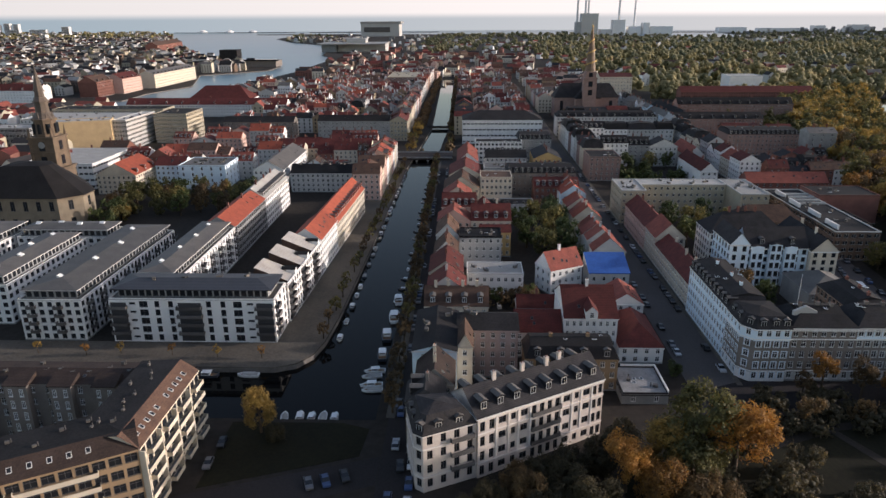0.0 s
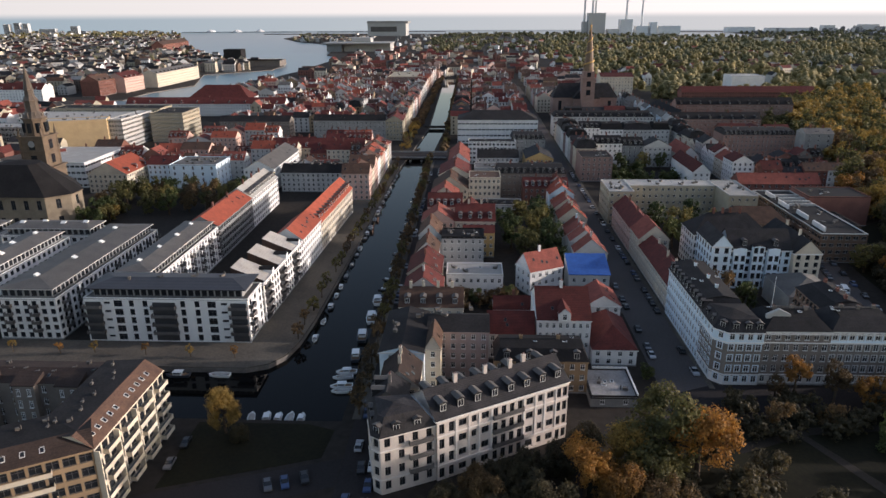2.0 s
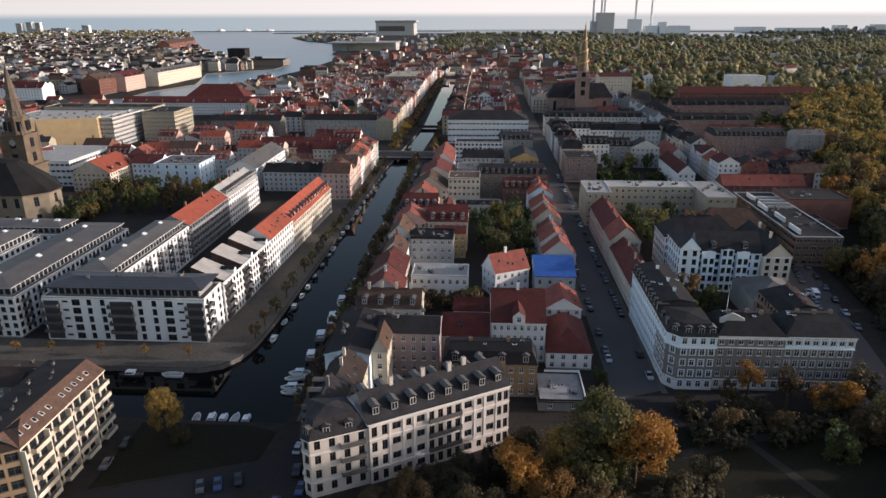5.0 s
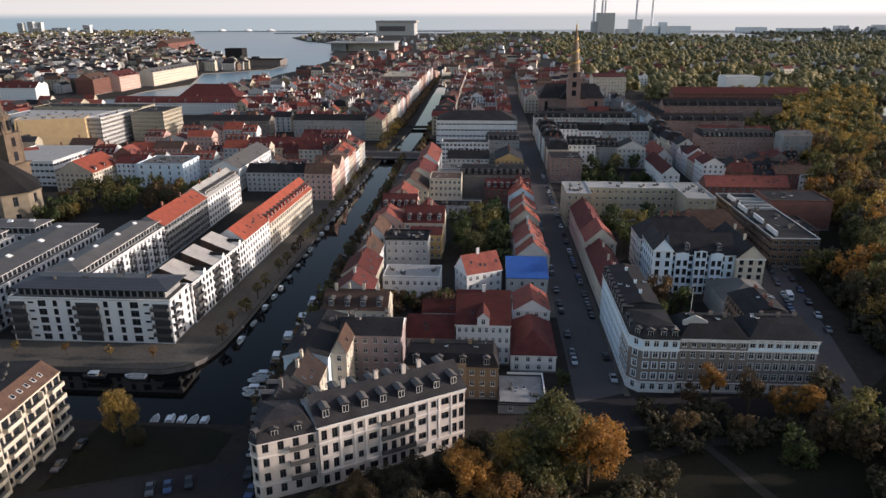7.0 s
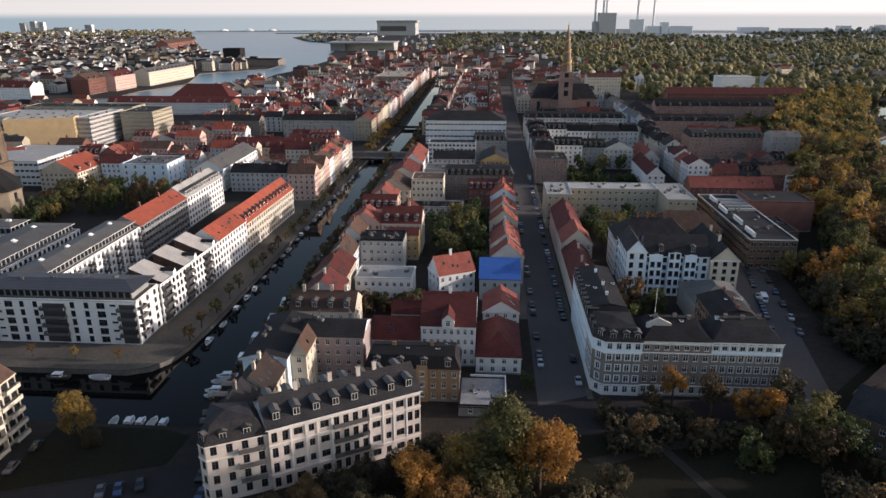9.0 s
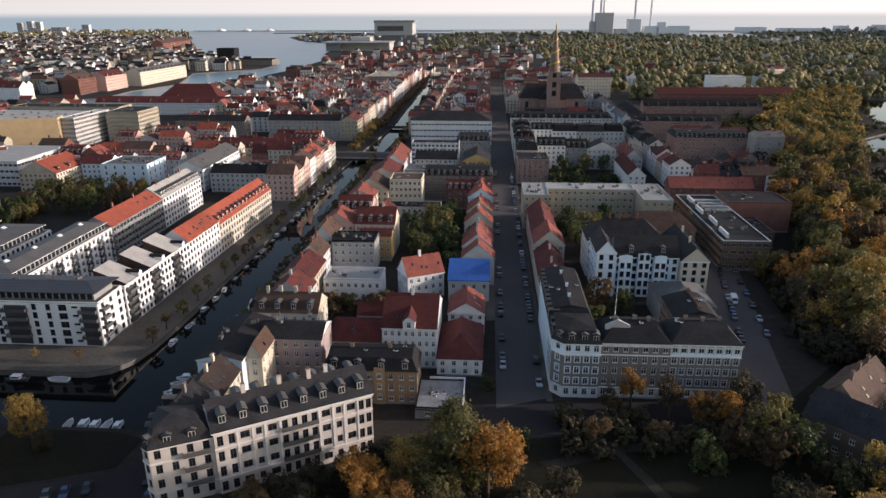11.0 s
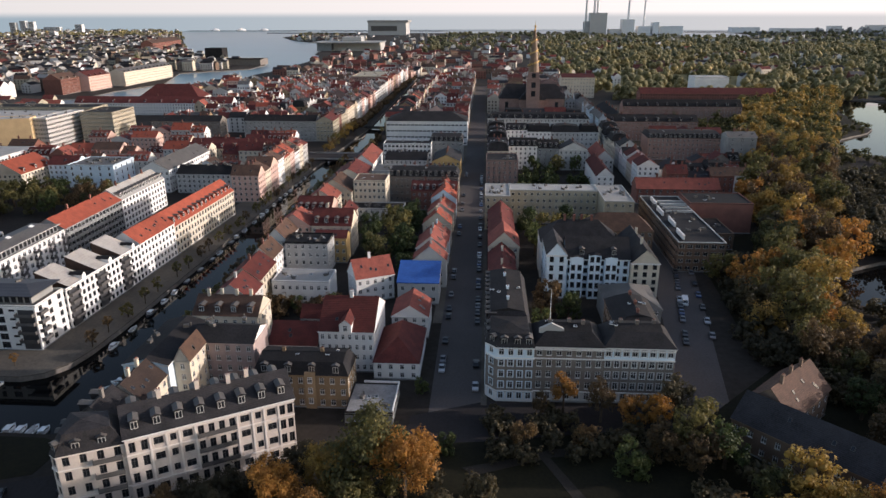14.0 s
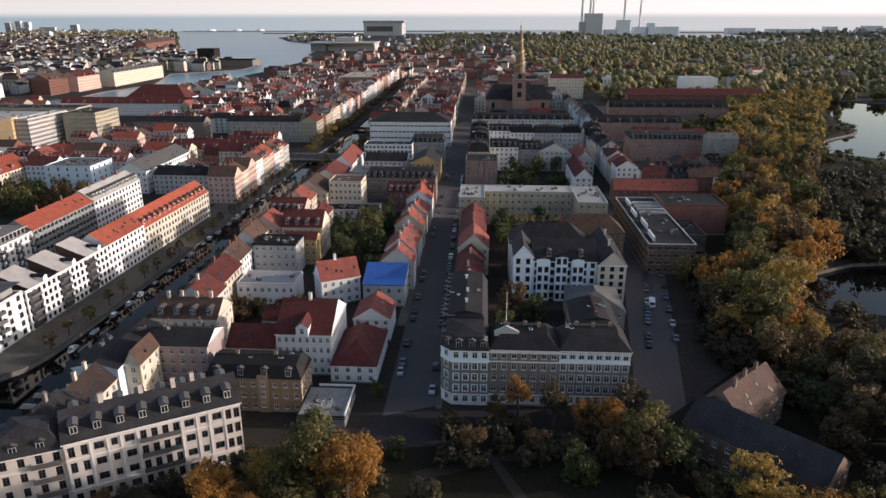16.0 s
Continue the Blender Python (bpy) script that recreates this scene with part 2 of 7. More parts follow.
SEA = mat("choppy_water", (0.10, 0.185, 0.235), (0.08, 0.15, 0.195), 0.28, fine=0.08, coarse=0.004, bump=0.4, obvar=0)
LEAF = {
    "green": leaf_mat("green_leaves", (0.03, 0.045, 0.014), (0.06, 0.08, 0.022), (0.12, 0.13, 0.035)),
    "olive": leaf_mat("olive_leaves", (0.05, 0.055, 0.018), (0.13, 0.115, 0.035), (0.22, 0.17, 0.05)),
    "orange": leaf_mat("orange_autumn_leaves", (0.13, 0.07, 0.02), (0.32, 0.15, 0.03), (0.48, 0.24, 0.05)),
    "gold": leaf_mat("golden_autumn_leaves", (0.12, 0.085, 0.025), (0.30, 0.19, 0.045), (0.42, 0.28, 0.065)),
    "dusky": leaf_mat("dull_dark_leaves", (0.036, 0.032, 0.018), (0.065, 0.054, 0.027), (0.105, 0.080, 0.036)),
    "brown": leaf_mat("brown_autumn_leaves", (0.06, 0.042, 0.02), (0.13, 0.08, 0.034), (0.21, 0.13, 0.05)),
    # far leaves: paler than the near ones, distance haze put into the colours
    "far": leaf_mat("hazed_olive_leaves", (0.16, 0.15, 0.065), (0.24, 0.20, 0.078), (0.34, 0.26, 0.095), 0.3, 3.0),
    "fargreen": leaf_mat("hazed_green_leaves", (0.12, 0.125, 0.065), (0.16, 0.15, 0.07), (0.22, 0.195, 0.085), 0.3, 3.0),
}

# ---- building blocks ----
class Shape:
    """Collects faces with a material slot each, then makes one mesh."""
    def __init__(self):
        self.v, self.f, self.m = [], [], []

    def quad(self, *p, s=0):
        n = len(self.v)
        self.v += [tuple(q) for q in p]
        self.f.append(tuple(range(n, n + len(p))))
        self.m.append(s)

    def box(self, x0, y0, z0, x1, y1, z1, s=0, bottom=False):
        a, b, c, d = (x0, y0), (x1, y0), (x1, y1), (x0, y1)
        for p, q in ((a, b), (b, c), (c, d), (d, a)):
            self.quad((*p, z0), (*q, z0), (*q, z1), (*p, z1), s=s)
        self.quad((*a, z1), (*b, z1), (*c, z1), (*d, z1), s=s)
        if bottom:
            self.quad((*d, z0), (*c, z0), (*b, z0), (*a, z0), s=s)

    def prism(self, ring, z0, z1, s=0, top=True):
        n = len(ring)
        for i in range(n):
            p, q = ring[i], ring[(i + 1) % n]
            self.quad((*p, z0), (*q, z0), (*q, z1), (*p, z1), s=s)
        if top:
            self.quad(*[(*p, z1) for p in ring], s=s)

    def frustum(self, cx, cy, r0, z0, r1, z1, n=8, s=0, turn=0.0):
        a = [(cx + r0 * math.cos(turn + 2 * math.pi * i / n), cy + r0 * math.sin(turn + 2 * math.pi * i / n), z0) for i in range(n)]
        b = [(cx + r1 * math.cos(turn + 2 * math.pi * i / n), cy + r1 * math.sin(turn + 2 * math.pi * i / n), z1) for i in range(n)]
        for i in range(n):
            j = (i + 1) % n
            self.quad(a[i], a[j], b[j], b[i], s=s)
        if r1 > 0.01:
            self.quad(*b, s=s)

    def tube(self, p, q, r0, r1, n=6, s=0):
        p, q = Vector(p), Vector(q)
        m = (q - p).to_track_quat("Z", "Y").to_matrix()
        a = [p + m @ Vector((r0 * math.cos(2 * math.pi * i / n), r0 * math.sin(2 * math.pi * i / n), 0)) for i in range(n)]
        b = [q + m @ Vector((r1 * math.cos(2 * math.pi * i / n), r1 * math.sin(2 * math.pi * i / n), 0)) for i in range(n)]
        for i in range(n):
            j = (i + 1) % n
            self.quad(a[i], a[j], b[j], b[i], s=s)

    def mesh(self, name, *mats):
        me = bpy.data.meshes.new(name)
        at, vs, fs = {}, [], []
        for f in self.f:
            ring = []
            for i in f:
                p = self.v[i]
                key = (round(p[0], 3), round(p[1], 3), round(p[2], 3))
                if key not in at:
                    at[key] = len(vs)
                    vs.append(p)
                ring.append(at[key])
            fs.append(tuple(ring))
        keep = [i for i, f in enumerate(fs) if len(set(f)) == len(f)]
        fs, self.m = [fs[i] for i in keep], [self.m[i] for i in keep]
        me.from_pydata(vs, [], fs)
        for m in mats:
            me.materials.append(m)
        me.polygons.foreach_set("material_index", self.m)
        me.update()
        return me


def put(name, data, parent=None, m=None, label=""):
    """One object on a mesh, as a part under its thing."""
    ob = new(name, data)
    if parent is not None:
        ob.parent = parent
    if m is not None:
        ob.matrix_basis = m
    if label:
        ob["label"] = label
    return ob


def empty(name, x, y, z=0.0, turn=0.0):
    ob = new(name)
    ob.matrix_basis = pose(x, y, z, 0, 0, turn)
    return ob


WINDOWS = {}


def window_mesh(w, h, frame_mat=None, bars=True, surround=None):
    """A framed window, its foot in the middle at the origin, facing -y."""
    frame_mat = frame_mat or FRAME
    key = (round(w, 2), round(h, 2), frame_mat.name, bars, surround and surround.name)
    if key not in WINDOWS:
        s = Shape()
        t = 0.11
        s.box(-w / 2, -0.05, 0, -w / 2 + t, 0.03, h)
        s.box(w / 2 - t, -0.05, 0, w / 2, 0.03, h)
        s.box(-w / 2 + t, -0.05, 0, w / 2 - t, 0.03, t)
        s.box(-w / 2 + t, -0.05, h - t, w / 2 - t, 0.03, h, bottom=True)
        if bars:
            s.box(-t / 2, -0.04, t, t / 2, 0.02, h - t)
            s.box(-w / 2 + t, -0.035, h * 0.64, w / 2 - t, 0.02, h * 0.64 + t * 0.8, bottom=True)
        s.box(-w / 2 - 0.06, -0.22, -0.08, w / 2 + 0.06, -0.02, -0.005, bottom=True)
        s.quad((-w / 2 + t, 0.0, t), (w / 2 - t, 0.0, t), (w / 2 - t, 0.0, h - t), (-w / 2 + t, 0.0, h - t), s=1)
        if surround:
            d0, d1, q = -0.22, -0.15, 0.22
            s.box(-w / 2 - q, d0, -0.1, -w / 2, d1, h + q, s=2)
            s.box(w / 2, d0, -0.1, w / 2 + q, d1, h + q, s=2)
            s.box(-w / 2, d0 - 0.06, h, w / 2, d1, h + q, s=2, bottom=True)
        WINDOWS[key] = s.mesh("window", frame_mat, GLASS, *([surround] if surround else []))
    return WINDOWS[key]


def facade(s, panes, o, u, n, width, height, cols, rows, ww, wh, z_first, storey, deep, skip=(), low_h=0.0, slot=0, high=False):
    """One wall with true openings. panes gets (foot of the opening, u, n, w, h) for each. Outside view: u runs to the right."""
    o, u, n = Vector(o), Vector(u), Vector(n)
    up = Vector((0, 0, 1))
    if cols < 1 or rows < 1:
        s.quad(o, o + u * width, o + u * width + up * height, o + up * height, s=slot)
        return
    pitch = width / cols
    xs = [(pitch * (i + 0.5) - ww / 2, pitch * (i + 0.5) + ww / 2) for i in range(cols)]
    zs = [(z_first + storey * k, z_first + storey * k + wh) for k in range(rows)]
    zs = [z for z in zs if z[1] < height - 0.15]

    def at(x, z, d=0.0):
        return o + u * x + up * z - n * d
    low = 0.0
    if not deep:
        s.quad(o, o + u * width, o + u * width + up * height, o + up * height, s=slot)
        for c, d in zs:
            for a, b in xs:
                s.quad(at(a, c, -0.03), at(b, c, -0.03), at(b, d, -0.03), at(a, d, -0.03), s=3)
        return
    base = slot
    for k, (c, d) in enumerate(zs):
        slot = 3 if c < low_h else 4 if high and k == len(zs) - 1 else base
        s.quad(at(0, low), at(width, low), at(width, c), at(0, c), s=slot)
        left = 0.0
        for i, (a, b) in enumerate(xs):
            if (i, k) in skip:
                continue
            s.quad(at(left, c), at(a, c), at(a, d), at(left, d), s=slot)
            if deep:
                s.quad(at(a, c), at(b, c), at(b, c, deep), at(a, c, deep), s=slot)
                s.quad(at(a, d, deep), at(b, d, deep), at(b, d), at(a, d), s=slot)
                s.quad(at(a, c), at(a, c, deep), at(a, d, deep), at(a, d), s=slot)
                s.quad(at(b, c, deep), at(b, c), at(b, d), at(b, d, deep), s=slot)
            panes.append((at((a + b) / 2, c, deep), u, n, b - a, d - c, i, k))
            left = b
        s.quad(at(left, c), at(width, c), at(width, d), at(left, d), s=slot)
        low = d
    s.quad(at(0, low), at(width, low), at(width, height), at(0, height), s=slot)


def turn_to(place, n):
    """A pose at place whose -y looks along n."""
    return Matrix.Translation(place) @ Matrix.Rotation(math.atan2(n.x, -n.y), 4, "Z")


def roof_shape(kind, w, d, h, rh, ax, over=0.3, back=1.6):
    """A closed roof body over a w x d footprint at height h, and its top profile as a function of local x, y."""
    s = Shape()
    a, b = w / 2 + over, d / 2 + over
    e = 0.25
    if kind == "flat":
        p = 0.55
        s.box(-w / 2, -d / 2, h + 0.02, w / 2, d / 2, h + 0.16)
        for x0, y0, x1, y1 in ((-w / 2, -d / 2, w / 2, -d / 2 + 0.3), (-w / 2, d / 2 - 0.3, w / 2, d / 2), (-w / 2, -d / 2 + 0.3, -w / 2 + 0.3, d / 2 - 0.3), (w / 2 - 0.3, -d / 2 + 0.3, w / 2, d / 2 - 0.3)):
            s.box(x0, y0, h + 0.16, x1, y1, h + p, s=1)
        return s
    s.box(-a, -b, h - 0.02, a, b, h + e, s=1, bottom=True)
    z = h + e
    if kind == "gable":
        if ax == "y":
            r = [(0, -b, z + rh), (0, b, z + rh)]
            s.quad((a, -b, z), (a, b, z), r[1], r[0])
            s.quad((-a, b, z), (-a, -b, z), r[0], r[1])
            s.quad((-a, -b + over, z), (a, -b + over, z), (0, -b + over, z + rh - 0.05), s=2)
            s.quad((a, b - over, z), (-a, b - over, z), (0, b - over, z + rh - 0.05), s=2)
        else:
            r = [(-a, 0, z + rh), (a, 0, z + rh)]
            s.quad((-a, -b, z), (a, -b, z), r[1], r[0])
            s.quad((a, b, z), (-a, b, z), r[0], r[1])
            s.quad((a - over, -b, z), (a - over, b, z), (a - over, 0, z + rh - 0.05), s=2)
            s.quad((-a + over, b, z), (-a + over, -b, z), (-a + over, 0, z + rh - 0.05), s=2)
    elif kind == "hip":
        k = min(a, b) * 0.9
        r0, r1 = ((0, -b + k, z + rh), (0, b - k, z + rh)) if ax == "y" else ((-a + k, 0, z + rh), (a - k, 0, z + rh))
        if ax == "y":
            s.quad((a, -b, z), (a, b, z), r1, r0)
            s.quad((-a, b, z), (-a, -b, z), r0, r1)
            s.quad((-a, -b, z), (a, -b, z), r0)
            s.quad((a, b, z), (-a, b, z), r1)
        else:
            s.quad((-a, -b, z), (a, -b, z), r1, r0)
            s.quad((a, b, z), (-a, b, z), r0, r1)
            s.quad((a, -b, z), (a, b, z), r1)
            s.quad((-a, b, z), (-a, -b, z), r0)
    elif kind == "mansard":
        q = back
        lo = [(-a, -b), (a, -b), (a, b), (-a, b)]
        hi = [(-a + q, -b + q), (a - q, -b + q), (a - q, b - q), (-a + q, b - q)]
        for i in range(4):
            j = (i + 1) % 4
            s.quad((*lo[i], z), (*lo[j], z), (*hi[j], z + rh), (*hi[i], z + rh))
        t = z + rh + 0.9
        if ax == "y":
            s.quad((a - q, -b + q, z + rh), (a - q, b - q, z + rh), (0, b - q, t), (0, -b + q, t), s=3)
            s.quad((-a + q, b - q, z + rh), (-a + q, -b + q, z + rh), (0, -b + q, t), (0, b - q, t), s=3)
            s.quad((-a + q, -b + q, z + rh), (a - q, -b + q, z + rh), (0, -b + q, t), s=3)
            s.quad((a - q, b - q, z + rh), (-a + q, b - q, z + rh), (0, b - q, t), s=3)
        else:
            s.quad((-a + q, -b + q, z + rh), (a - q, -b + q, z + rh), (a - q, 0, t), (-a + q, 0, t), s=3)
            s.quad((a - q, b - q, z + rh), (-a + q, b - q, z + rh), (-a + q, 0, t), (a - q, 0, t), s=3)
            s.quad((a - q, -b + q, z + rh), (a - q, b - q, z + rh), (a - q, 0, t), s=3)
            s.quad((-a + q, b - q, z + rh), (-a + q, -b + q, z + rh), (-a + q, 0, t), s=3)
    elif kind == "lean":      # a steep tiled face along -y, flat felt behind it
        q, t = -b + back, z + rh
        s.quad((-a, -b, z), (a, -b, z), (a, q, t), (-a, q, t))
        s.quad((-a, q, t), (a, q, t), (a, b, t - 0.5), (-a, b, t - 0.5), s=3)
        s.quad((a - over, -b + over, z), (a - over, b, z), (a - over, b, t - 0.5), (a - over, q, t - 0.02), s=2)
        s.quad((-a + over, b, z), (-a + over, -b + over, z), (-a + over, q, t - 0.02), (-a + over, b, t - 0.5), s=2)
        s.quad((a, b, z), (-a, b, z), (-a, b, t - 0.5), (a, b, t - 0.5), s=2)
    elif kind == "mono" and ax == "-x":      # rises towards +x
        s.quad((-a, -b, z), (a, -b, z + rh), (a, b, z + rh), (-a, b, z))
        s.quad((a, -b, z), (a, b, z), (a, b, z + rh), (a, -b, z + rh), s=2)
        s.quad((-a, -b, z), (a, -b, z), (a, -b, z + rh), s=2)
        s.quad((a, b, z), (-a, b, z), (a, b, z + rh), s=2)
    elif kind == "mono":
        if ax == "y":      # rises towards -y
            s.quad((-a, -b, z + rh), (a, -b, z + rh), (a, b, z), (-a, b, z))
            s.quad((-a, -b, z), (a, -b, z), (a, -b, z + rh), (-a, -b, z + rh), s=2)
            s.quad((a, -b, z), (a, b, z), (a, -b, z + rh), s=2)
            s.quad((-a, b, z), (-a, -b, z), (-a, -b, z + rh), s=2)
        elif ax == "-y":
            s.quad((-a, -b, z), (a, -b, z), (a, b, z + rh), (-a, b, z + rh))
            s.quad((a, b, z), (-a, b, z), (-a, b, z + rh), (a, b, z + rh), s=2)
            s.quad((a, -b, z), (a, b, z), (a, b, z + rh), s=2)
            s.quad((-a, b, z), (-a, -b, z), (-a, b, z + rh), s=2)
        else:              # rises towards -x
            s.quad((-a, -b, z + rh), (a, -b, z), (a, b, z), (-a, b, z + rh))
            s.quad((-a, b, z), (-a, -b, z), (-a, -b, z + rh), (-a, b, z + rh), s=2)
            s.quad((-a, -b, z), (a, -b, z), (-a, -b, z + rh), s=2)
            s.quad((a, b, z), (-a, b, z), (-a, b, z + rh), s=2)
    return s


PARTS = {}


def shared(key, make):
    if key not in PARTS:
        PARTS[key] = make()
    return PARTS[key]


def chimney_mesh(wall):
    def make():
        s = Shape()
        s.box(-0.45, -0.35, -1.2, 0.45, 0.35, 1.3)
        s.box(-0.52, -0.42, 1.3, 0.52, 0.42, 1.5, bottom=True)
        for x in (-0.22, 0.22):
            s.frustum(x, 0, 0.13, 1.5, 0.1, 1.9, 6, s=1)
        return s.mesh("chimney", wall, BRICK)
    return shared(("chimney", wall.name), make)


def dormer_mesh(skin):
    """A flat-topped dormer, its window facing -y, foot of the front at the origin."""
    def make():
        s = Shape()
        s.box(-0.85, 0, -0.3, 0.85, 2.6, 2.0)
        s.quad((-1.05, -0.25, 2.0), (1.05, -0.25, 2.0), (1.05, -0.25, 2.15), (0, -0.25, 2.6), (-1.05, -0.25, 2.15))
        s.quad((1.05, -0.25, 2.15), (1.05, 3.0, 2.15), (0, 3.0, 2.6), (0, -0.25, 2.6), s=3)
        s.quad((-1.05, 3.0, 2.15), (-1.05, -0.25, 2.15), (0, -0.25, 2.6), (0, 3.0, 2.6), s=3)
        s.quad((-1.05, -0.25, 2.0), (-1.05, 3.0, 2.0), (1.05, 3.0, 2.0), (1.05, -0.25, 2.0))
        s.box(-0.72, -0.06, 0.15, 0.72, 0.0, 1.9, s=1)
        s.quad((-0.6, -0.07, 0.3), (-0.06, -0.07, 0.3), (-0.06, -0.07, 1.75), (-0.6, -0.07, 1.75), s=2)
        s.quad((0.06, -0.07, 0.3), (0.6, -0.07, 0.3), (0.6, -0.07, 1.75), (0.06, -0.07, 1.75), s=2)
        return s.mesh("dormer", skin, PALE if skin in (SLATE, TAR) else FRAME, GLASS, ZINC)
    return shared(("dormer", skin.name), make)


def skylight_mesh():
    def make():
        s = Shape()
        s.box(-0.45, -0.6, 0, 0.45, 0.6, 0.12)
        s.quad((-0.36, -0.5, 0.125), (0.36, -0.5, 0.125), (0.36, 0.5, 0.125), (-0.36, 0.5, 0.125), s=1)
        return s.mesh("skylight", FRAME, GLASS)
    return shared("skylight", make)


def roof_window_mesh():
    def make():
        s = Shape()
        s.box(-0.4, -0.55, 0, 0.4, 0.55, 0.1)
        s.quad((-0.33, -0.48, 0.105), (0.33, -0.48, 0.105), (0.33, 0.48, 0.105), (-0.33, 0.48, 0.105), s=1)
        return s.mesh("roof_window", ZINC, GLASS)
    return shared("roof_window", make)


def vent_mesh():
    def make():
        s = Shape()
        s.box(-0.7, -0.5, 0, 0.7, 0.5, 0.8)
        s.frustum(1.2, 0.2, 0.18, 0, 0.18, 1.1, 8)
        s.frustum(1.2, 0.2, 0.3, 1.1, 0.05, 1.3, 8)
        return s.mesh("roof_vent", ZINC)
    return shared("vent", make)


def balcony_mesh(w, deep=1.3, solid=False):
    def make():
        s = Shape()
        s.box(-w / 2, -deep, -0.12, w / 2, 0, 0.0, bottom=True)
        s.box(-w / 2, -deep, 0, w / 2, -deep + 0.06, 1.0, s=1)
        s.box(-w / 2, -deep + 0.06, 0, -w / 2 + 0.05, 0, 1.0, s=1)
        s.box(w / 2 - 0.05, -deep + 0.06, 0, w / 2, 0, 1.0, s=1)
        return s.mesh("balcony", GREY if solid else DARKFRAME, solid or BALCONY)
    return shared(("balcony", round(w, 1), solid and solid.name), make)


HOUSES = []


def house(label, cx, cy, w, d, h, roof="gable", rh=4.0, wall=WHITE, cover=REDTILE, ax="x", turn=0.0, storeys=0, sides="SE", pitch=2.8, ww=1.2, wh=1.6,
          det=1, chimneys=0, dormers="", dstep=3.2, edge=None, frames=None, bars=True, skip=(), name="house", category="house", group="", back=1.6, over=0.3, plinth=True, balconies="", vents=0, low=None, surround=None, high=None, side_mat=None):
    """A house: wall with openings, roof, windows, chimneys, dormers. det 2: every window a part; 1: windows joined; 0: far off."""
    top = empty(name, cx, cy, 0, turn)
    tagged(top, label, category, group)
    storeys = storeys or max(1, int(round(h / 3.1)))
    st = h / storeys
    wh = min(wh, st * 0.62)
    s, panes = Shape(), []
    spec = {"S": ((-w / 2, -d / 2, 0), (1, 0, 0), (0, -1, 0), w), "E": ((w / 2, -d / 2, 0), (0, 1, 0), (1, 0, 0), d),
            "N": ((w / 2, d / 2, 0), (-1, 0, 0), (0, 1, 0), w), "W": ((-w / 2, d / 2, 0), (0, -1, 0), (-1, 0, 0), d)}
    deep = 0.16 if det else 0.0
    for side, (o, u, n, length) in spec.items():
        cols = int(length / pitch) if side in sides else 0
        facade(s, panes, o, u, n, length, h, cols, storeys, ww, wh, st * 0.27, st, deep, skip, st if low else 0.0, 0, bool(high))
    if det and plinth:
        s.box(-w / 2 - 0.06, -d / 2 - 0.06, 0, w / 2 + 0.06, d / 2 + 0.06, 0.45, s=1)
        if det == 2:
            s.box(-w / 2 - 0.12, -d / 2 - 0.12, h - 0.3, w / 2 + 0.12, d / 2 + 0.12, h - 0.05, s=2, bottom=True)
    wall_ob = put("wall", s.mesh("wall", wall, GREY, edge or wall, low or GLASS, high or wall), top)
    edge = edge or wall
    r = roof_shape(roof, w, d, h, rh, ax, over, back)
    roof_ob = put("roof", r.mesh("roof", cover, edge if roof == "flat" else FRAME if wall in (WHITE, PALEBLUE) else edge, side_mat or wall, TAR), top)
    if det == 2:
        for p, u, n, a, b, i, k in panes:
            put("window", window_mesh(a, b, frames, bars, surround), top, turn_to(p, n))
            if balconies and k > 0:
                side = "E" if n.x > 0.5 else "S" if n.y < -0.5 else "W" if n.x < -0.5 else "N"
                if side in balconies and i % 3 == 1:
                    put("balcony", balcony_mesh(2.6, solid=False), top, turn_to(p + n * 0.2 - Vector((0, 0, st * 0.15)), n))
    elif panes:
        g = Shape()
        for p, u, n, a, b, i, k in panes:
            f = 0.1
            e = n * (0.0 if det else 0.03)
            up = Vector((0, 0, 1))
            c0, c1 = p - u * a / 2 + e, p + u * a / 2 + e
            if det:
                t = n * 0.04
                g.quad(c0, c1, c1 + up * b, c0 + up * b, s=1)
                i0, i1 = c0 + u * f + up * f + t, c1 - u * f + up * f + t
                hz = up * (b - 2 * f)
                m0, m1 = p + e + t - u * 0.05 + up * f, p + e + t + u * 0.05 + up * f
                g.quad(i0, m0, m0 + hz, i0 + hz)
                g.quad(m1, i1, i1 + hz, m1 + hz)
            else:
                g.quad(c0, c1, c1 + up * b, c0 + up * b)
        tagged(put("glazing", g.mesh("glazing", GLASS, frames or FRAME), top), kind="stuff")
    rng = random.Random(int(cx * 13 + cy * 7))
    if not chimneys and det == 1 and roof in ("gable", "mansard") and not vents:
        chimneys = rng.choice([1, 2, 2, 3])
    for i in range(chimneys):
        f = (i + 0.5) / chimneys - 0.5 + rng.uniform(-0.06, 0.06)
        zt = h + (rh + 0.6 if roof in ("gable", "mansard", "hip") else 0.8)
        k = 0.8 if roof != "hip" else 0.45
        px, py = (f * w * k, rng.uniform(-0.4, 0.4)) if ax == "x" else (rng.uniform(-0.4, 0.4), f * d * k)
        put("chimney", chimney_mesh(wall if det == 2 else BRICK), roof_ob, pose(px, py, zt, 0, 0, 90 if ax == "y" else 0))
    for side in dormers:
        o, u, n, length = spec[side]
        o, u, n = Vector(o), Vector(u), Vector(n)
        cnt = max(1, int(length / dstep))
        for i in range(cnt):
            inset = 0.05 if roof == "mansard" else 1.1
            slope = rh / back if roof == "mansard" else rh / ((d if side in "SN" else w) / 2 + over)
            p = o + u * (length * (i + 0.5) / cnt) - n * inset + Vector((0, 0, h + 0.1 + (inset + over) * slope))
            put("dormer", dormer_mesh(cover), roof_ob, turn_to(p, n))
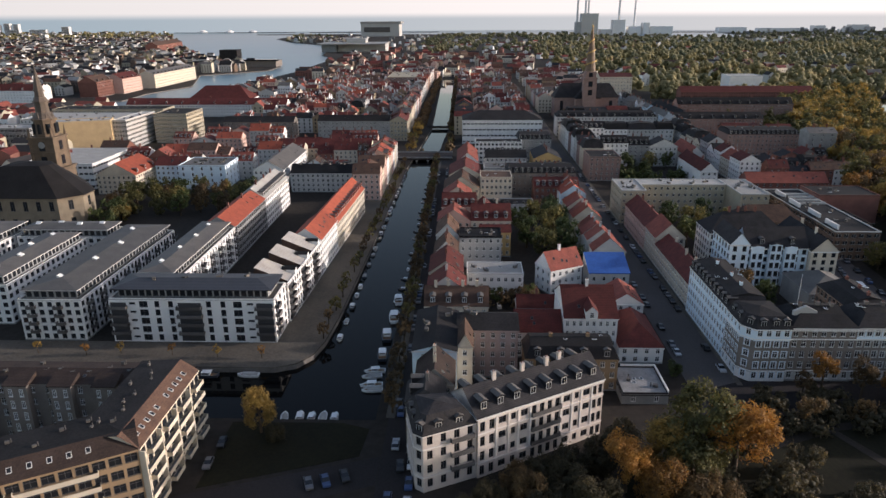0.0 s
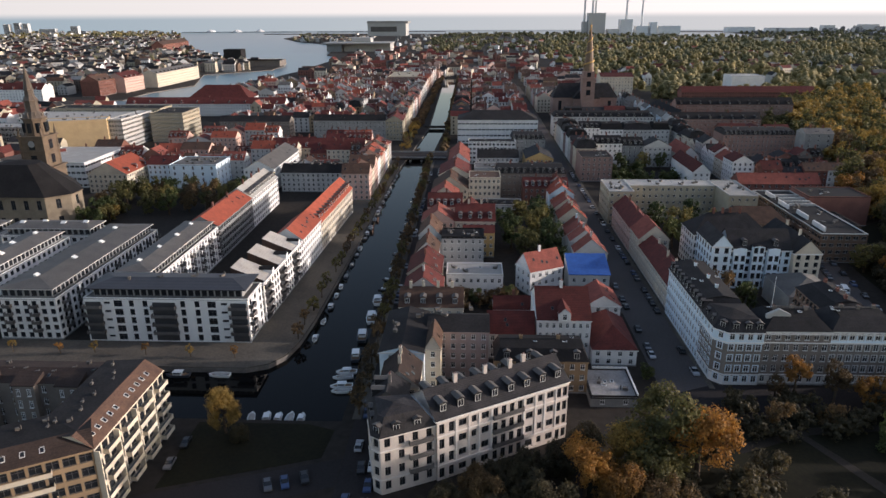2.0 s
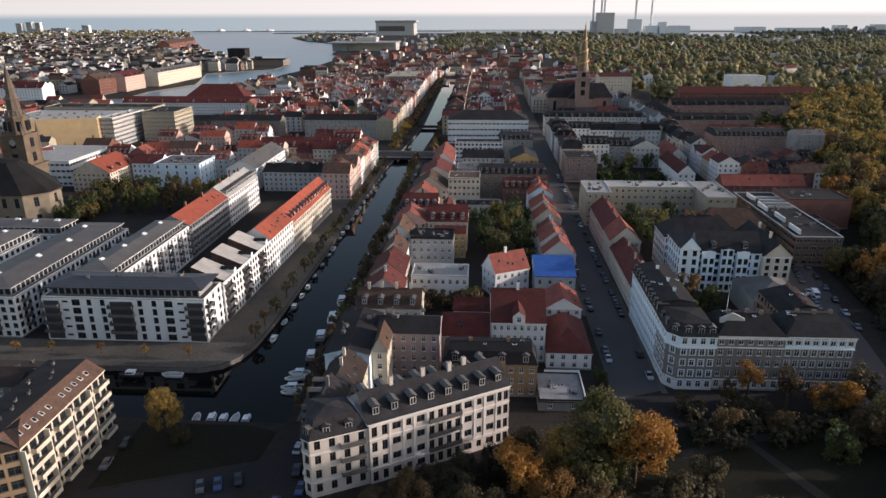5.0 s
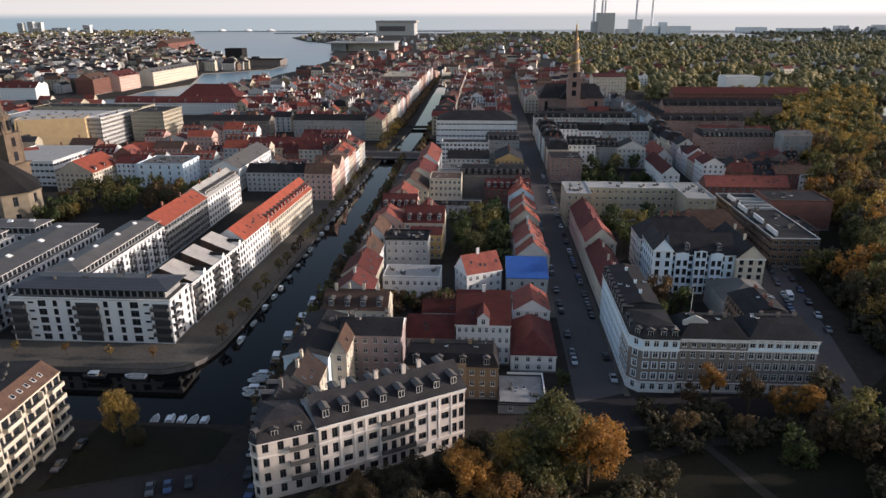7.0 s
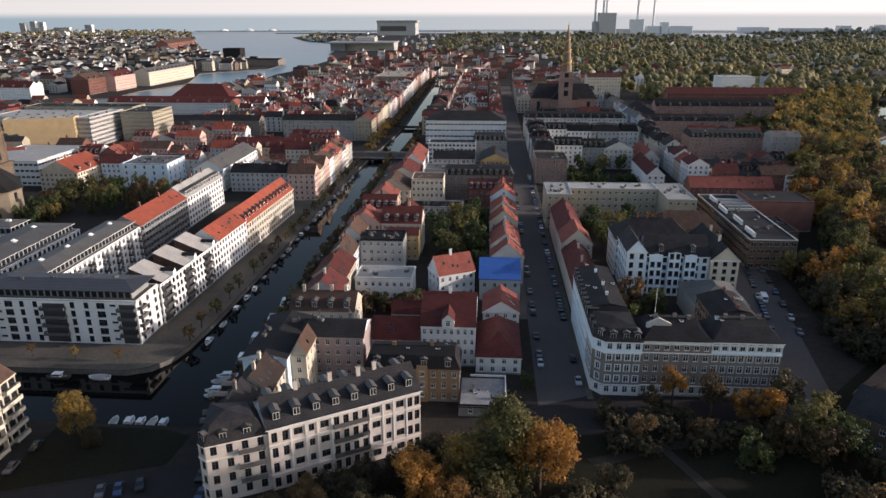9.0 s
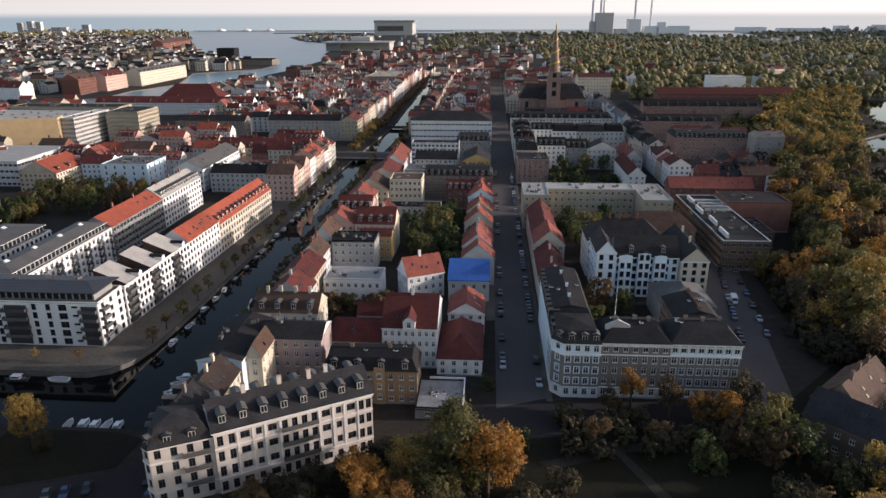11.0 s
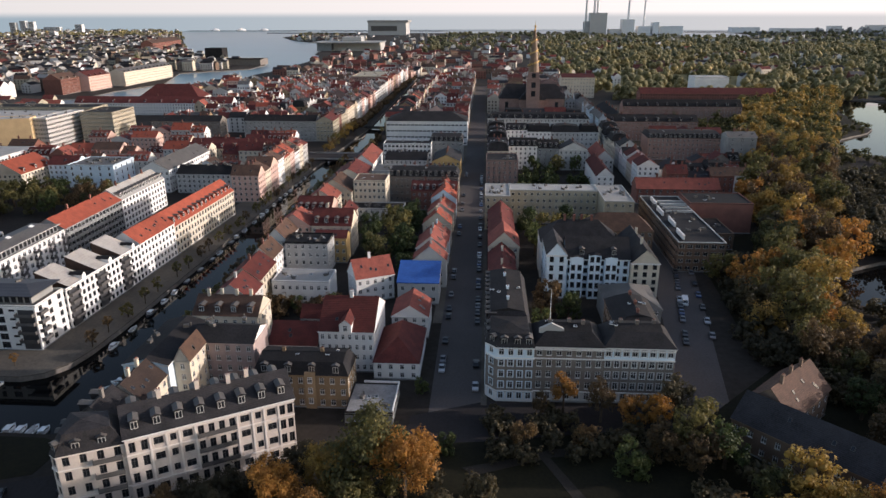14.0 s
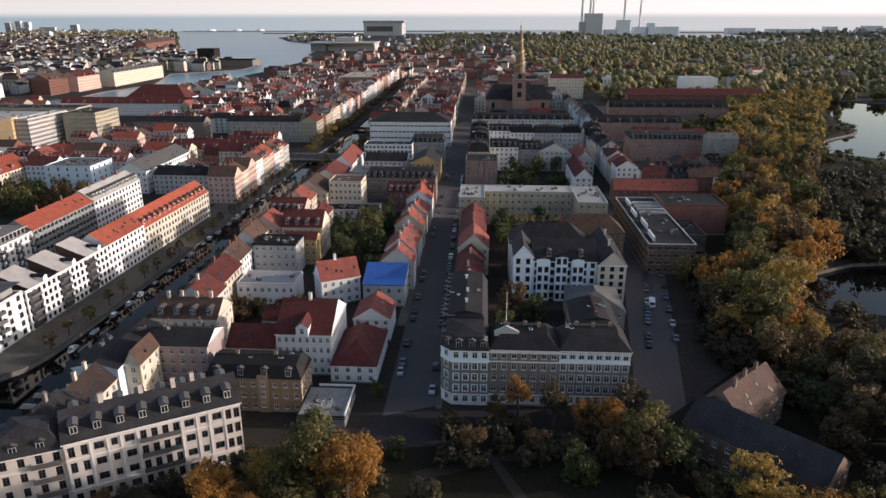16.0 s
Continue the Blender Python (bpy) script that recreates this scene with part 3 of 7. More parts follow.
    for i in range(vents):
        put("roof_vent", vent_mesh(), roof_ob, pose(rng.uniform(-0.38, 0.38) * w, rng.uniform(-0.3, 0.3) * d, h + (0.16 if roof == "flat" else rh + 0.5), 0, 0, rng.uniform(0, 180)))
    if roof == "gable" and det and not dormers and not vents:
        half = (d if ax == "x" else w) / 2 + over
        tilt = math.degrees(math.atan2(rh, half))
        for i in range(rng.choice([2, 3, 4, 5])):
            u, v = rng.uniform(-0.42, 0.42) * (w if ax == "x" else d), rng.uniform(0.35, 0.7) * half
            z = h + 0.27 + rh * (1 - v / half)
            m = pose(u, -v, z, tilt, 0, 0) if ax == "x" else pose(v, u, z, 0, 0, 90) @ pose(0, 0, 0, tilt, 0, 0)
            put("roof_window", roof_window_mesh(), roof_ob, m)
    if roof in ("mansard", "flat") and det and w * d > 90:
        for i in range(3):
            put("roof_hatch", skylight_mesh(), roof_ob, pose(rng.uniform(-0.36, 0.36) * w, rng.uniform(-0.16, 0.16) * d, h + (0.17 if roof == "flat" else rh + 0.85), 0, 0, 90 * i))
    HOUSES.append((cx, cy, w, d, turn))
    return top


def block(label, x0, y0, x1, y1, h, **k):
    """A house from its corners on the plan."""
    return house(label, (x0 + x1) / 2, (y0 + y1) / 2, x1 - x0, y1 - y0, h, **k)


def front(label, ax_, ay, bx, by, depth, h, **k):
    """A house from the foot of its front (left end, right end, as seen from outside) and its depth."""
    t = math.atan2(by - ay, bx - ax_)
    w = math.hypot(bx - ax_, by - ay)
    return house(label, (ax_ + bx) / 2 - math.sin(t) * depth / 2, (ay + by) / 2 + math.cos(t) * depth / 2, w, depth, h, turn=math.degrees(t), **k)


def poly_house(top, ring, h, cols, storeys, ww, wh, wall, cover, low=None, high=None, bands=(), band_mat=WHITE, peak=3.2, shrink=0.78, cap=0.8, frames=None, surround=None, dormers=()):
    """Walls, bands, roof and windows over a ring of plan corners, given about the thing's own origin."""
    st = h / storeys
    s, pn = Shape(), []
    n = len(ring)
    for i in range(n):
        p0, p1 = Vector((*ring[i], 0)), Vector((*ring[(i + 1) % n], 0))
        u = (p1 - p0).normalized()
        facade(s, pn, p0, u, (u.y, -u.x, 0), (p1 - p0).length, h, cols[i], storeys, ww, wh, st * 0.27, st, 0.16, (), st if low else 0.0, 0, bool(high))
    put("wall", s.mesh("wall", wall, GREY, wall, low or wall, high or wall), top)
    for p, u, nn, a, b, i, k in pn:
        put("window", window_mesh(a, b, frames, True, surround), top, turn_to(p, nn))
    for z in bands:
        s = Shape()
        s.prism([(x * 1.025, y * 1.025) for x, y in ring], z, z + 0.3)
        put("cornice", s.mesh("cornice", band_mat), top)
    s = Shape()
    for i in range(n):
        (x0, y0), (x1, y1) = ring[i], ring[(i + 1) % n]
        s.quad((x0 * 1.04, y0 * 1.04, h), (x1 * 1.04, y1 * 1.04, h), (x1 * shrink, y1 * shrink, h + peak), (x0 * shrink, y0 * shrink, h + peak))
        s.quad((x0 * shrink, y0 * shrink, h + peak), (x1 * shrink, y1 * shrink, h + peak), (0, 0, h + peak + cap), s=1)
    roof_ob = put("roof", s.mesh("roof", cover, TAR), top)
    for i, f in dormers:
        p0, p1 = Vector((*ring[i], 0)), Vector((*ring[(i + 1) % n], 0))
        u = (p1 - p0).normalized()
        nn = Vector((u.y, -u.x, 0))
        put("dormer", dormer_mesh(cover), roof_ob, turn_to(p0.lerp(p1, f) - nn * 0.3 + Vector((0, 0, h + 0.35)), nn))
    HOUSES.append((top.matrix_basis.translation.x, top.matrix_basis.translation.y, max(x for x, y in ring) - min(x for x, y in ring), max(y for x, y in ring) - min(y for x, y in ring), 0))


def penthouse(top, w, d, z, y0=0.0, inset=1.8, wall=GREY, cover=ZINC, sides="SE", lights=4):
    """A set-back glazed top floor with a flat roof, on a block whose roof is at z."""
    a, b = w / 2 - inset, d / 2 - inset
    s, pn = Shape(), []
    spec = {"S": ((-a, -b, z), (1, 0, 0), (0, -1, 0), 2 * a), "E": ((a, -b, z), (0, 1, 0), (1, 0, 0), 2 * b), "N": ((a, b, z), (-1, 0, 0), (0, 1, 0), 2 * a), "W": ((-a, b, z), (0, -1, 0), (-1, 0, 0), 2 * b)}
    for side, (o, u, n, length) in spec.items():
        facade(s, pn, o, u, n, length, 2.7, int(length / 2.3) if side in sides else 0, 1, 1.7, 2.0, 0.35, 2.6, 0.1)
    floor = put("top_floor", s.mesh("top_floor", wall), top, None, "set-back glazed top floor")
    g = Shape()
    for p, u, n, w_, h_, i, k in pn:
        c0, c1, up = p - u * w_ / 2, p + u * w_ / 2, Vector((0, 0, h_))
        g.quad(c0, c1, c1 + up, c0 + up)
    tagged(put("glazing", g.mesh("glazing", GLASS), floor), kind="stuff")
    s = roof_shape("hip", 2 * a, 2 * b, z + 2.7, 1.2, "y" if d > w else "x", 0.9)
    put("upper_roof", s.mesh("upper_roof", cover, PALE, cover, cover), top)
    g = random.Random(int(w * d))
    for i in range(lights):
        f = (i + 0.5) / lights - 0.5
        x, y = (g.uniform(-0.3, 0.3) * a, f * 2 * b) if d > w else (f * 2 * a, g.uniform(-0.3, 0.3) * b)
        put("skylight", rooflight_mesh(), top, pose(x, y, z + 3.75, 0, 0, 90 if d > w else 0))


def rooflight_mesh():
    def make():
        s = Shape()
        s.quad((-1.0, -0.7, 0), (1.0, -0.7, 0), (1.0, -0.7, 0.25), (-1.0, -0.7, 0.25))
        s.quad((1.0, -0.7, 0), (1.0, 0.7, 0), (1.0, 0.7, 0.9), (1.0, -0.7, 0.25))
        s.quad((-1.0, 0.7, 0), (-1.0, -0.7, 0), (-1.0, -0.7, 0.25), (-1.0, 0.7, 0.9))
        s.quad((1.0, 0.7, 0), (-1.0, 0.7, 0), (-1.0, 0.7, 0.9), (1.0, 0.7, 0.9))
        s.quad((-1.0, -0.7, 0.25), (1.0, -0.7, 0.25), (1.0, 0.7, 0.9), (-1.0, 0.7, 0.9))
        return s.mesh("skylight", FRAME)
    return shared("rooflight", make)

# ---- ground, water, streets ----
CANAL = [(-420, 147), (-22, 147), (-20.5, 449), (-14, 610), (-16, 1140), (-35, 1140), (-29, 610), (-38, 445), (-40, 300), (-42, 207), (-43.2, 190), (-45.2, 181), (-49, 175.5), (-55, 173), (-420, 173)]
HARBOUR = [(-1500, 640), (-335, 742), (-297, 883), (-320, 1180), (-311, 1262), (-312, 1587), (-345, 1765), (-368, 1810), (-444, 2381), (-700, 2800), (-849, 3178), (-877, 3900), (-500, 3950), (700, 3700), (900, 3330), (1170, 3180), (1330, 3260), (1390, 3860), (2600, 4560), (4600, 4640),
           (4600, 4900), (-4900, 4900), (-4900, 4500), (-2100, 4350), (-1720, 4080), (-781, 1974), (-624, 1702), (-470, 1500), (-375, 1420), (-372, 1310), (-463, 1206), (-402, 1010), (-425, 911), (-420, 830), (-520, 790), (-1500, 700)]
LAKE = [(498, 866), (529, 856), (600, 800), (640, 690), (570, 560), (470, 490), (391, 495), (345, 520), (341, 536), (367, 582), (405, 615), (420, 636), (418, 660), (433, 694), (440, 730), (452, 764)]
POND = [(212, 264), (222, 274), (240, 284), (262, 288), (290, 255), (252, 228), (214, 234), (203, 243)]


def sheet_with_holes(name, size, holes, z, wall_to):
    bm = bmesh.new()
    edges, rims = [], []
    for ring in [[(-size, -size * 0.3), (size, -size * 0.3), (size, size), (-size, size)]] + holes:
        vs = [bm.verts.new((x, y, z)) for x, y in ring]
        es = [bm.edges.new((vs[i], vs[(i + 1) % len(vs)])) for i in range(len(vs))]
        edges += es
        rims.append(es)
    bmesh.ops.triangle_fill(bm, use_beauty=True, use_dissolve=False, edges=edges)
    for f in bm.faces:
        if f.normal.z < 0:
            f.normal_flip()
    for es in rims[1:]:
        r = bmesh.ops.extrude_edge_only(bm, edges=es)
        bmesh.ops.translate(bm, verts=[g for g in r["geom"] if isinstance(g, bmesh.types.BMVert)], vec=(0, 0, wall_to - z))
        for g in r["geom"]:
            if isinstance(g, bmesh.types.BMFace):
                g.material_index = 1
    me = bpy.data.meshes.new(name)
    bm.to_mesh(me)
    bm.free()
    return me


me = sheet_with_holes("ground", 4940, [CANAL, HARBOUR, LAKE, POND], 0.0, -4.0)
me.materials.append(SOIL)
me.materials.append(QUAY)
tagged(new("ground", me), "dark town ground between the buildings", "ground", kind="structure")
s = Shape()
s.quad((-4940, -1482, -1.5), (4940, -1482, -1.5), (4940, 4940, -1.5), (-4940, 4940, -1.5))
tagged(new("water", s.mesh("water", WATER)), "still dark canal, harbour and sea water", "water", kind="structure")
s = Shape()
s.quad(*[(x, y, -1.46) for x, y in HARBOUR])
tagged(new("water", s.mesh("water", SEA)), "wind-ruffled blue harbour and sea water", "water", kind="structure")

# far sea and haze line painted on a glowing backdrop, past all the rest
BACK = bpy.data.materials.new("far_sea_haze_glow")
BACK.use_nodes = True
bt = BACK.node_tree
bt.nodes.remove(bt.nodes["Principled BSDF"])
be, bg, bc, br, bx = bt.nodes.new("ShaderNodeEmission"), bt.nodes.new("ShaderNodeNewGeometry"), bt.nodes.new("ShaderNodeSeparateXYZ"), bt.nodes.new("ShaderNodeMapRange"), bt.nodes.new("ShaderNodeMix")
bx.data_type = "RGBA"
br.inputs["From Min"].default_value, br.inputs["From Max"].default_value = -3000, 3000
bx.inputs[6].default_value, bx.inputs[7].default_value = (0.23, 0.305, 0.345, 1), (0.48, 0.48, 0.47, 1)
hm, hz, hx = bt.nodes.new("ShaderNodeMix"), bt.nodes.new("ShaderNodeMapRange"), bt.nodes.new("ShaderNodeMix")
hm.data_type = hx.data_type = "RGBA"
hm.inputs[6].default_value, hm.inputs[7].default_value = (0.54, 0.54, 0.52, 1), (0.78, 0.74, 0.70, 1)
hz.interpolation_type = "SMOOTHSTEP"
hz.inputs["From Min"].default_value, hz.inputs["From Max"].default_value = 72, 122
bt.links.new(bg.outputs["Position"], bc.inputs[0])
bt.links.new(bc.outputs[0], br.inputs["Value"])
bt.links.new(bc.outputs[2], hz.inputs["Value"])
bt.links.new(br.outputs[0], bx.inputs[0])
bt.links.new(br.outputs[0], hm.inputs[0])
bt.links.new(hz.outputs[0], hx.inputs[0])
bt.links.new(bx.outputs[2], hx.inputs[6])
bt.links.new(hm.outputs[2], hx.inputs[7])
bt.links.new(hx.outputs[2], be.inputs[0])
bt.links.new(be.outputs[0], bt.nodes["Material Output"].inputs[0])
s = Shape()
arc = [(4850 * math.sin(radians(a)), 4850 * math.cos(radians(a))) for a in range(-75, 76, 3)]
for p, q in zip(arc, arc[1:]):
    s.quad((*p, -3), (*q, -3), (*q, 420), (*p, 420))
tagged(new("backdrop", s.mesh("backdrop", BACK)), "glowing backdrop painted with pale hazy sea and low sky", "sea", kind="structure")


def strip(name, ring, z, material, label, category, under=None):
    s = Shape()
    s.prism(ring, -0.05, z)
    return tagged(new(name, s.mesh(name, material)), label, category, kind="structure")


# streets and quays
strip("road", [(62.5, 150), (76, 150), (76, 1000), (63, 1000)], 0.02, STREET, "straight grey asphalt street between house rows", "road")
strip("road", [(-19, 100), (-10.5, 100), (-9.5, 470), (-17, 470)], 0.02, ASPHALT, "narrow asphalt quay street along the canal", "road")
strip("road", [(-75, 95), (-60, 106), (-19, 122), (-19, 132), (-60, 118), (-85, 104)], 0.025, ASPHALT, "curved asphalt road by the green", "road")
strip("road", [(58, 147), (72, 145), (132, 158), (138, 167), (77, 168), (58, 160)], 0.03, ASPHALT, "asphalt road past the corner building", "road")
strip("road", [(127, 160), (140, 163), (168, 310), (150, 310)], 0.035, STREET, "asphalt parking street along the park", "road")
strip("pavement", [(-260, 173.2), (-55, 173.2), (-49, 176), (-45.4, 181.5), (-43.5, 190), (-42.3, 207), (-40.3, 300), (-38.3, 445), (-45, 470), (-58, 350), (-59, 189), (-260, 189)], 0.12, PAVING, "broad pale paved quay along the canal", "quay")
strip("pavement", [(-19.5, 148), (-17.2, 148), (-15.5, 470), (-19.2, 449)], 0.12, PAVING, "paved quay edge with trees", "quay")
strip("pavement", [(59.5, 215), (62.6, 215), (63, 1000), (59.5, 1000)], 0.12, PAVING, "paved sidewalk", "sidewalk")
strip("pavement", [(75.9, 166), (77.5, 166), (77.5, 1000), (75.9, 1000)], 0.12, PAVING, "paved sidewalk", "sidewalk")
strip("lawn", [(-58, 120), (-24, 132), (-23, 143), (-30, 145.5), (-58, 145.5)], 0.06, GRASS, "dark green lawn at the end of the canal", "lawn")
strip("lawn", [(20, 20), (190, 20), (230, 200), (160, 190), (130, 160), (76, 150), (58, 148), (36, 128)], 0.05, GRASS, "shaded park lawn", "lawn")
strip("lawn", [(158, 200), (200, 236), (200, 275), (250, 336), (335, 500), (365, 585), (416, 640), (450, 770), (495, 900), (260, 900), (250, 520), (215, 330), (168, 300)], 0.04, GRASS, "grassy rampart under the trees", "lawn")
# ground filler that brightens the gaps between far crowns, in place of haze
strip("lawn", [(235, 930), (520, 905), (900, 900), (1800, 1100), (2900, 2300), (2900, 3700), (1400, 3150), (1100, 3100), (700, 3500), (300, 3400), (230, 1500)], 0.03, FARGRASS, "haze-pale olive meadow and scrub under the far woods", "meadow")
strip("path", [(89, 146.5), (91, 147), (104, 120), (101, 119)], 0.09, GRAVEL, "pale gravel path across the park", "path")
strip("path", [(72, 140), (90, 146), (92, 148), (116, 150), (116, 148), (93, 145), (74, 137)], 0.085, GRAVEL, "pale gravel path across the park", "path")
# bridge over the canal
s = Shape()
s.box(-52, 474, -0.3, -8, 496, 1.0, bottom=True)
for y in (474, 495.6):
    s.box(-52, y, 1.0, -8, y + 0.4, 2.0, s=1)
for x in (-34, -26):
    s.box(x, 473.5, -4, x + 1.2, 496.5, -0.3, s=1)
tagged(new("bridge", s.mesh("bridge", ASPHALT, GREY)), "low concrete road bridge over the canal", "bridge")
s = Shape()
s.box(-33, 618, -0.6, -10, 624, 0.8, bottom=True)
s.box(-33, 618, 0.8, -10, 618.3, 1.8, s=1)
tagged(new("bridge", s.mesh("footbridge", PAVING, IRON)), "narrow dark footbridge over the canal", "bridge")

# ---- near houses, canal end ----
# brick and cream flats with balconies, three wings round a court
def tilted_skylights(top, xs, y, z, tilt):
    for x in xs:
        put("skylight", skylight_mesh(), top, pose(x, y, z, tilt, 0, 0))


wingE = house("cream block of flats with stacked balconies and a brown tiled roof", -70.5, 127, 31, 13, 16, roof="lean", rh=2.9, back=4.2, wall=CREAM, cover=BROWNTILE, ax="x", turn=90, sides="SE", storeys=5, pitch=2.58, ww=2.1, wh=2.1, det=2, frames=DARKFRAME, bars=False, name="apartment_block", category="apartment block")
for i in range(4):
    s = Shape()
    s.box(-15.5 + 7.74 * i - 0.14, -7.6, 0, -15.5 + 7.74 * i + 0.14, -6.55, 15.6)
    put("party_fin", s.mesh("party_fin", CREAM), wingE, None, "upright cream fin between balconies")
    for k in range(5):
        put("balcony", balcony_mesh(7.1 if k % 2 else 4.7, 1.3, solid=CREAM), wingE, pose(-15.5 + 7.74 * (i + 0.5) + (0 if k % 2 else 1.2), -6.5, 0.35 + 3.2 * k))
tilted_skylights(wingE, [-12.6 + 2.4 * i for i in range(11) if i != 5], -4.8, 16.35 + 1.35, 32)
wingS = front("yellow brick block of flats with long balconies and a dark roof", -112, 84.5, -64.2, 111.4, 13, 16, roof="lean", rh=2.9, back=3.6, wall=YELBRICK, cover=DARKTILE, ax="x", sides="SE", storeys=5, pitch=2.75, ww=2.35, wh=2.0, det=2, frames=DARKFRAME, name="apartment_block", category="apartment block")
for k in range(5):
    for i in range(3):
        put("balcony", balcony_mesh(14.4, 1.4, solid=CREAM), wingS, pose(-18.4 + 15.6 * i, -6.5, 0.35 + 3.2 * k))
tilted_skylights(wingS, [-24 + 3.3 * i for i in range(14)], -4.9, 16.25 + 1.5, 36)
wingN = block("grey brick courtyard wing with a low dark roof", -130, 136.5, -76.6, 147, 15.5, roof="gable", rh=1.4, wall=GREYBRICK, cover=DARKTILE, ax="x", sides="S", storeys=5, pitch=3.6, ww=1.1, wh=1.7, det=2, name="apartment_block", category="apartment block")
for i in range(5):
    s = Shape()
    x = -22 + 10.5 * i
    s.box(x - 2.6, -6.85, 0, x + 2.6, -5.15, 15.9)
    s.quad((x - 2.9, -7.15, 16.1), (x + 2.9, -7.15, 16.1), (x + 2.9, -2.75, 17.6), (x - 2.9, -2.75, 17.6), s=1)
    s.quad((x - 2.9, -7.15, 15.9), (x + 2.9, -7.15, 15.9), (x + 2.9, -7.15, 16.1), (x - 2.9, -7.15, 16.1), s=1)
    s.quad((x + 2.9, -7.15, 15.9), (x + 2.9, -2.75, 15.9), (x + 2.9, -2.75, 17.6), (x + 2.9, -7.15, 16.1), s=1)
    s.quad((x - 2.9, -2.75, 15.9), (x - 2.9, -7.15, 15.9), (x - 2.9, -7.15, 16.1), (x - 2.9, -2.75, 17.6), s=1)
    put("stair_tower", s.mesh("stair_tower", GREYBRICK, DARKTILE), wingN, None, "projecting stair tower with a slanted cap")
    for k in range(5):
        for dx in (-1.3, 1.3):
            put("window", window_mesh(0.9, 1.9), wingN, pose(x + dx, -6.87, 0.8 + 3.1 * k))
def small_vents(top, n, w, y0, y1, z, seed):
    """Short pale pipes and cowls standing on a felt roof."""
    g = random.Random(seed)
    for i in range(n):
        put("roof_vent", vent_mesh(), top, Matrix.Translation((w * ((i + g.uniform(0.2, 0.8)) / n - 0.5), g.uniform(y0, y1), z)) @ Matrix.Diagonal((0.55, 0.55, g.uniform(0.6, 1.0), 1)))


small_vents(wingN, 15, 52, -3, 3, 16.5, 1)
small_vents(wingE, 9, 30, -1, 4.5, 18.7, 2)
small_vents(wingS, 12, 50, -1, 4.5, 18.7, 3)
# white modern quay blocks
W_ = dict(wall=WHITE, frames=DARKFRAME, name="apartment_block", category="apartment block", group="white quay blocks")
b1 = block("white rendered modern block with recessed dark top floor", -110, 189.5, -58.2, 203.5, 14.2, roof="flat", cover=ZINC, sides="E", storeys=5, pitch=3.7, ww=1.75, wh=1.75, det=2, bars=True, over=0.4, **W_)
s, pn = Shape(), []
fx = -25.9
for kind, w_ in (("-", 6.0), ("h", 2.8), ("w", 4.2), ("m", 8.6), ("-", 7.5), ("m", 9.0), ("w", 4.6), ("h", 3.2), ("-", 5.9)):
    cols, a_, b_, z_ = {"-": (0, 1, 1, 1), "h": (1, 2.0, 0.75, 1.35), "w": (1, 2.7, 2.1, 0.45), "m": (2, 1.55, 2.1, 0.5)}[kind]
    facade(s, pn, (fx, -7.3, 0), (1, 0, 0), (0, -1, 0), w_, 14.2, cols, 5, a_, b_, z_, 2.84, 0.22)
    fx += w_
for x in (-25.9, 25.86):
    s.box(x, -7.3, 0, x + 0.04, -7.0, 14.2)
s.quad((-25.9, -7.3, 14.2), (25.9, -7.3, 14.2), (25.9, -7.0, 14.2), (-25.9, -7.0, 14.2))
put("street_front", s.mesh("street_front", WHITE), b1, None, "white rendered front with tall and narrow windows")
for p, u, n, a, b, i, k in pn:
    put("window", window_mesh(a, b, DARKFRAME, a > 2.5), b1, turn_to(p, n))
s, pn = Shape(), []
facade(s, pn, (-23.5, -5, 14.3), (1, 0, 0), (0, -1, 0), 47, 2.9, 22, 1, 1.7, 2.1, 0.4, 3, 0.1)
s.box(-23.5, -4.6, 14.3, 23.5, 6, 17.2)
put("top_floor", s.mesh("top_floor", GREY), b1, None, "recessed grey top floor")
for p, u, n, a, b, i, k in pn:
    put("window", window_mesh(a, b, DARKFRAME, False), b1, turn_to(p, n))
s = roof_shape("hip", 49, 12.5, 17.2, 1.3, "x", 0.8)
put("upper_roof", s.mesh("upper_roof", BLUESLATE, BLUESLATE, BLUESLATE, BLUESLATE), b1, pose(0, 0.6, 0))
for x in (-14, -4.5, 6, 15):
    put("roof_vent", vent_mesh(), b1, pose(x, 1.2 + 0.1 * x, 18.3, 0, 0, 4 * x))
for x, w_ in ((-22.9, 5.0), (-0.5, 7.2), (22.9, 5.0)):
    s = Shape()
    s.box(x - w_ / 2, -7.37, 0.4, x + w_ / 2, -7.305, 13.4)
    put("dark_panel", s.mesh("dark_panel", DARKFRAME), b1, None, "dark glazed balcony bay")
    for k in range(1, 5):
        put("balcony", balcony_mesh(w_ + 0.6, 1.5), b1, pose(x, -7.3, 14.2 / 5 * k + 0.2))
for k in range(1, 5):
    put("balcony", balcony_mesh(3.6, 1.4), b1, pose(25.9, -5.0, 14.2 / 5 * k + 0.2, 0, 0, 90))


def quay_house(y0, y1, label, roof, rh, cover, ax, h=14.0, wall=WHITE, **k):
    """One of the houses along the west quay, which runs a little aslant."""
    def east(y):
        return -58.2 + (y - 190) * 0.047
    return front(label, east(y0), y0, east(y1), y1, 12.5, h, roof=roof, rh=rh, cover=cover, ax=ax, wall=wall, **k)


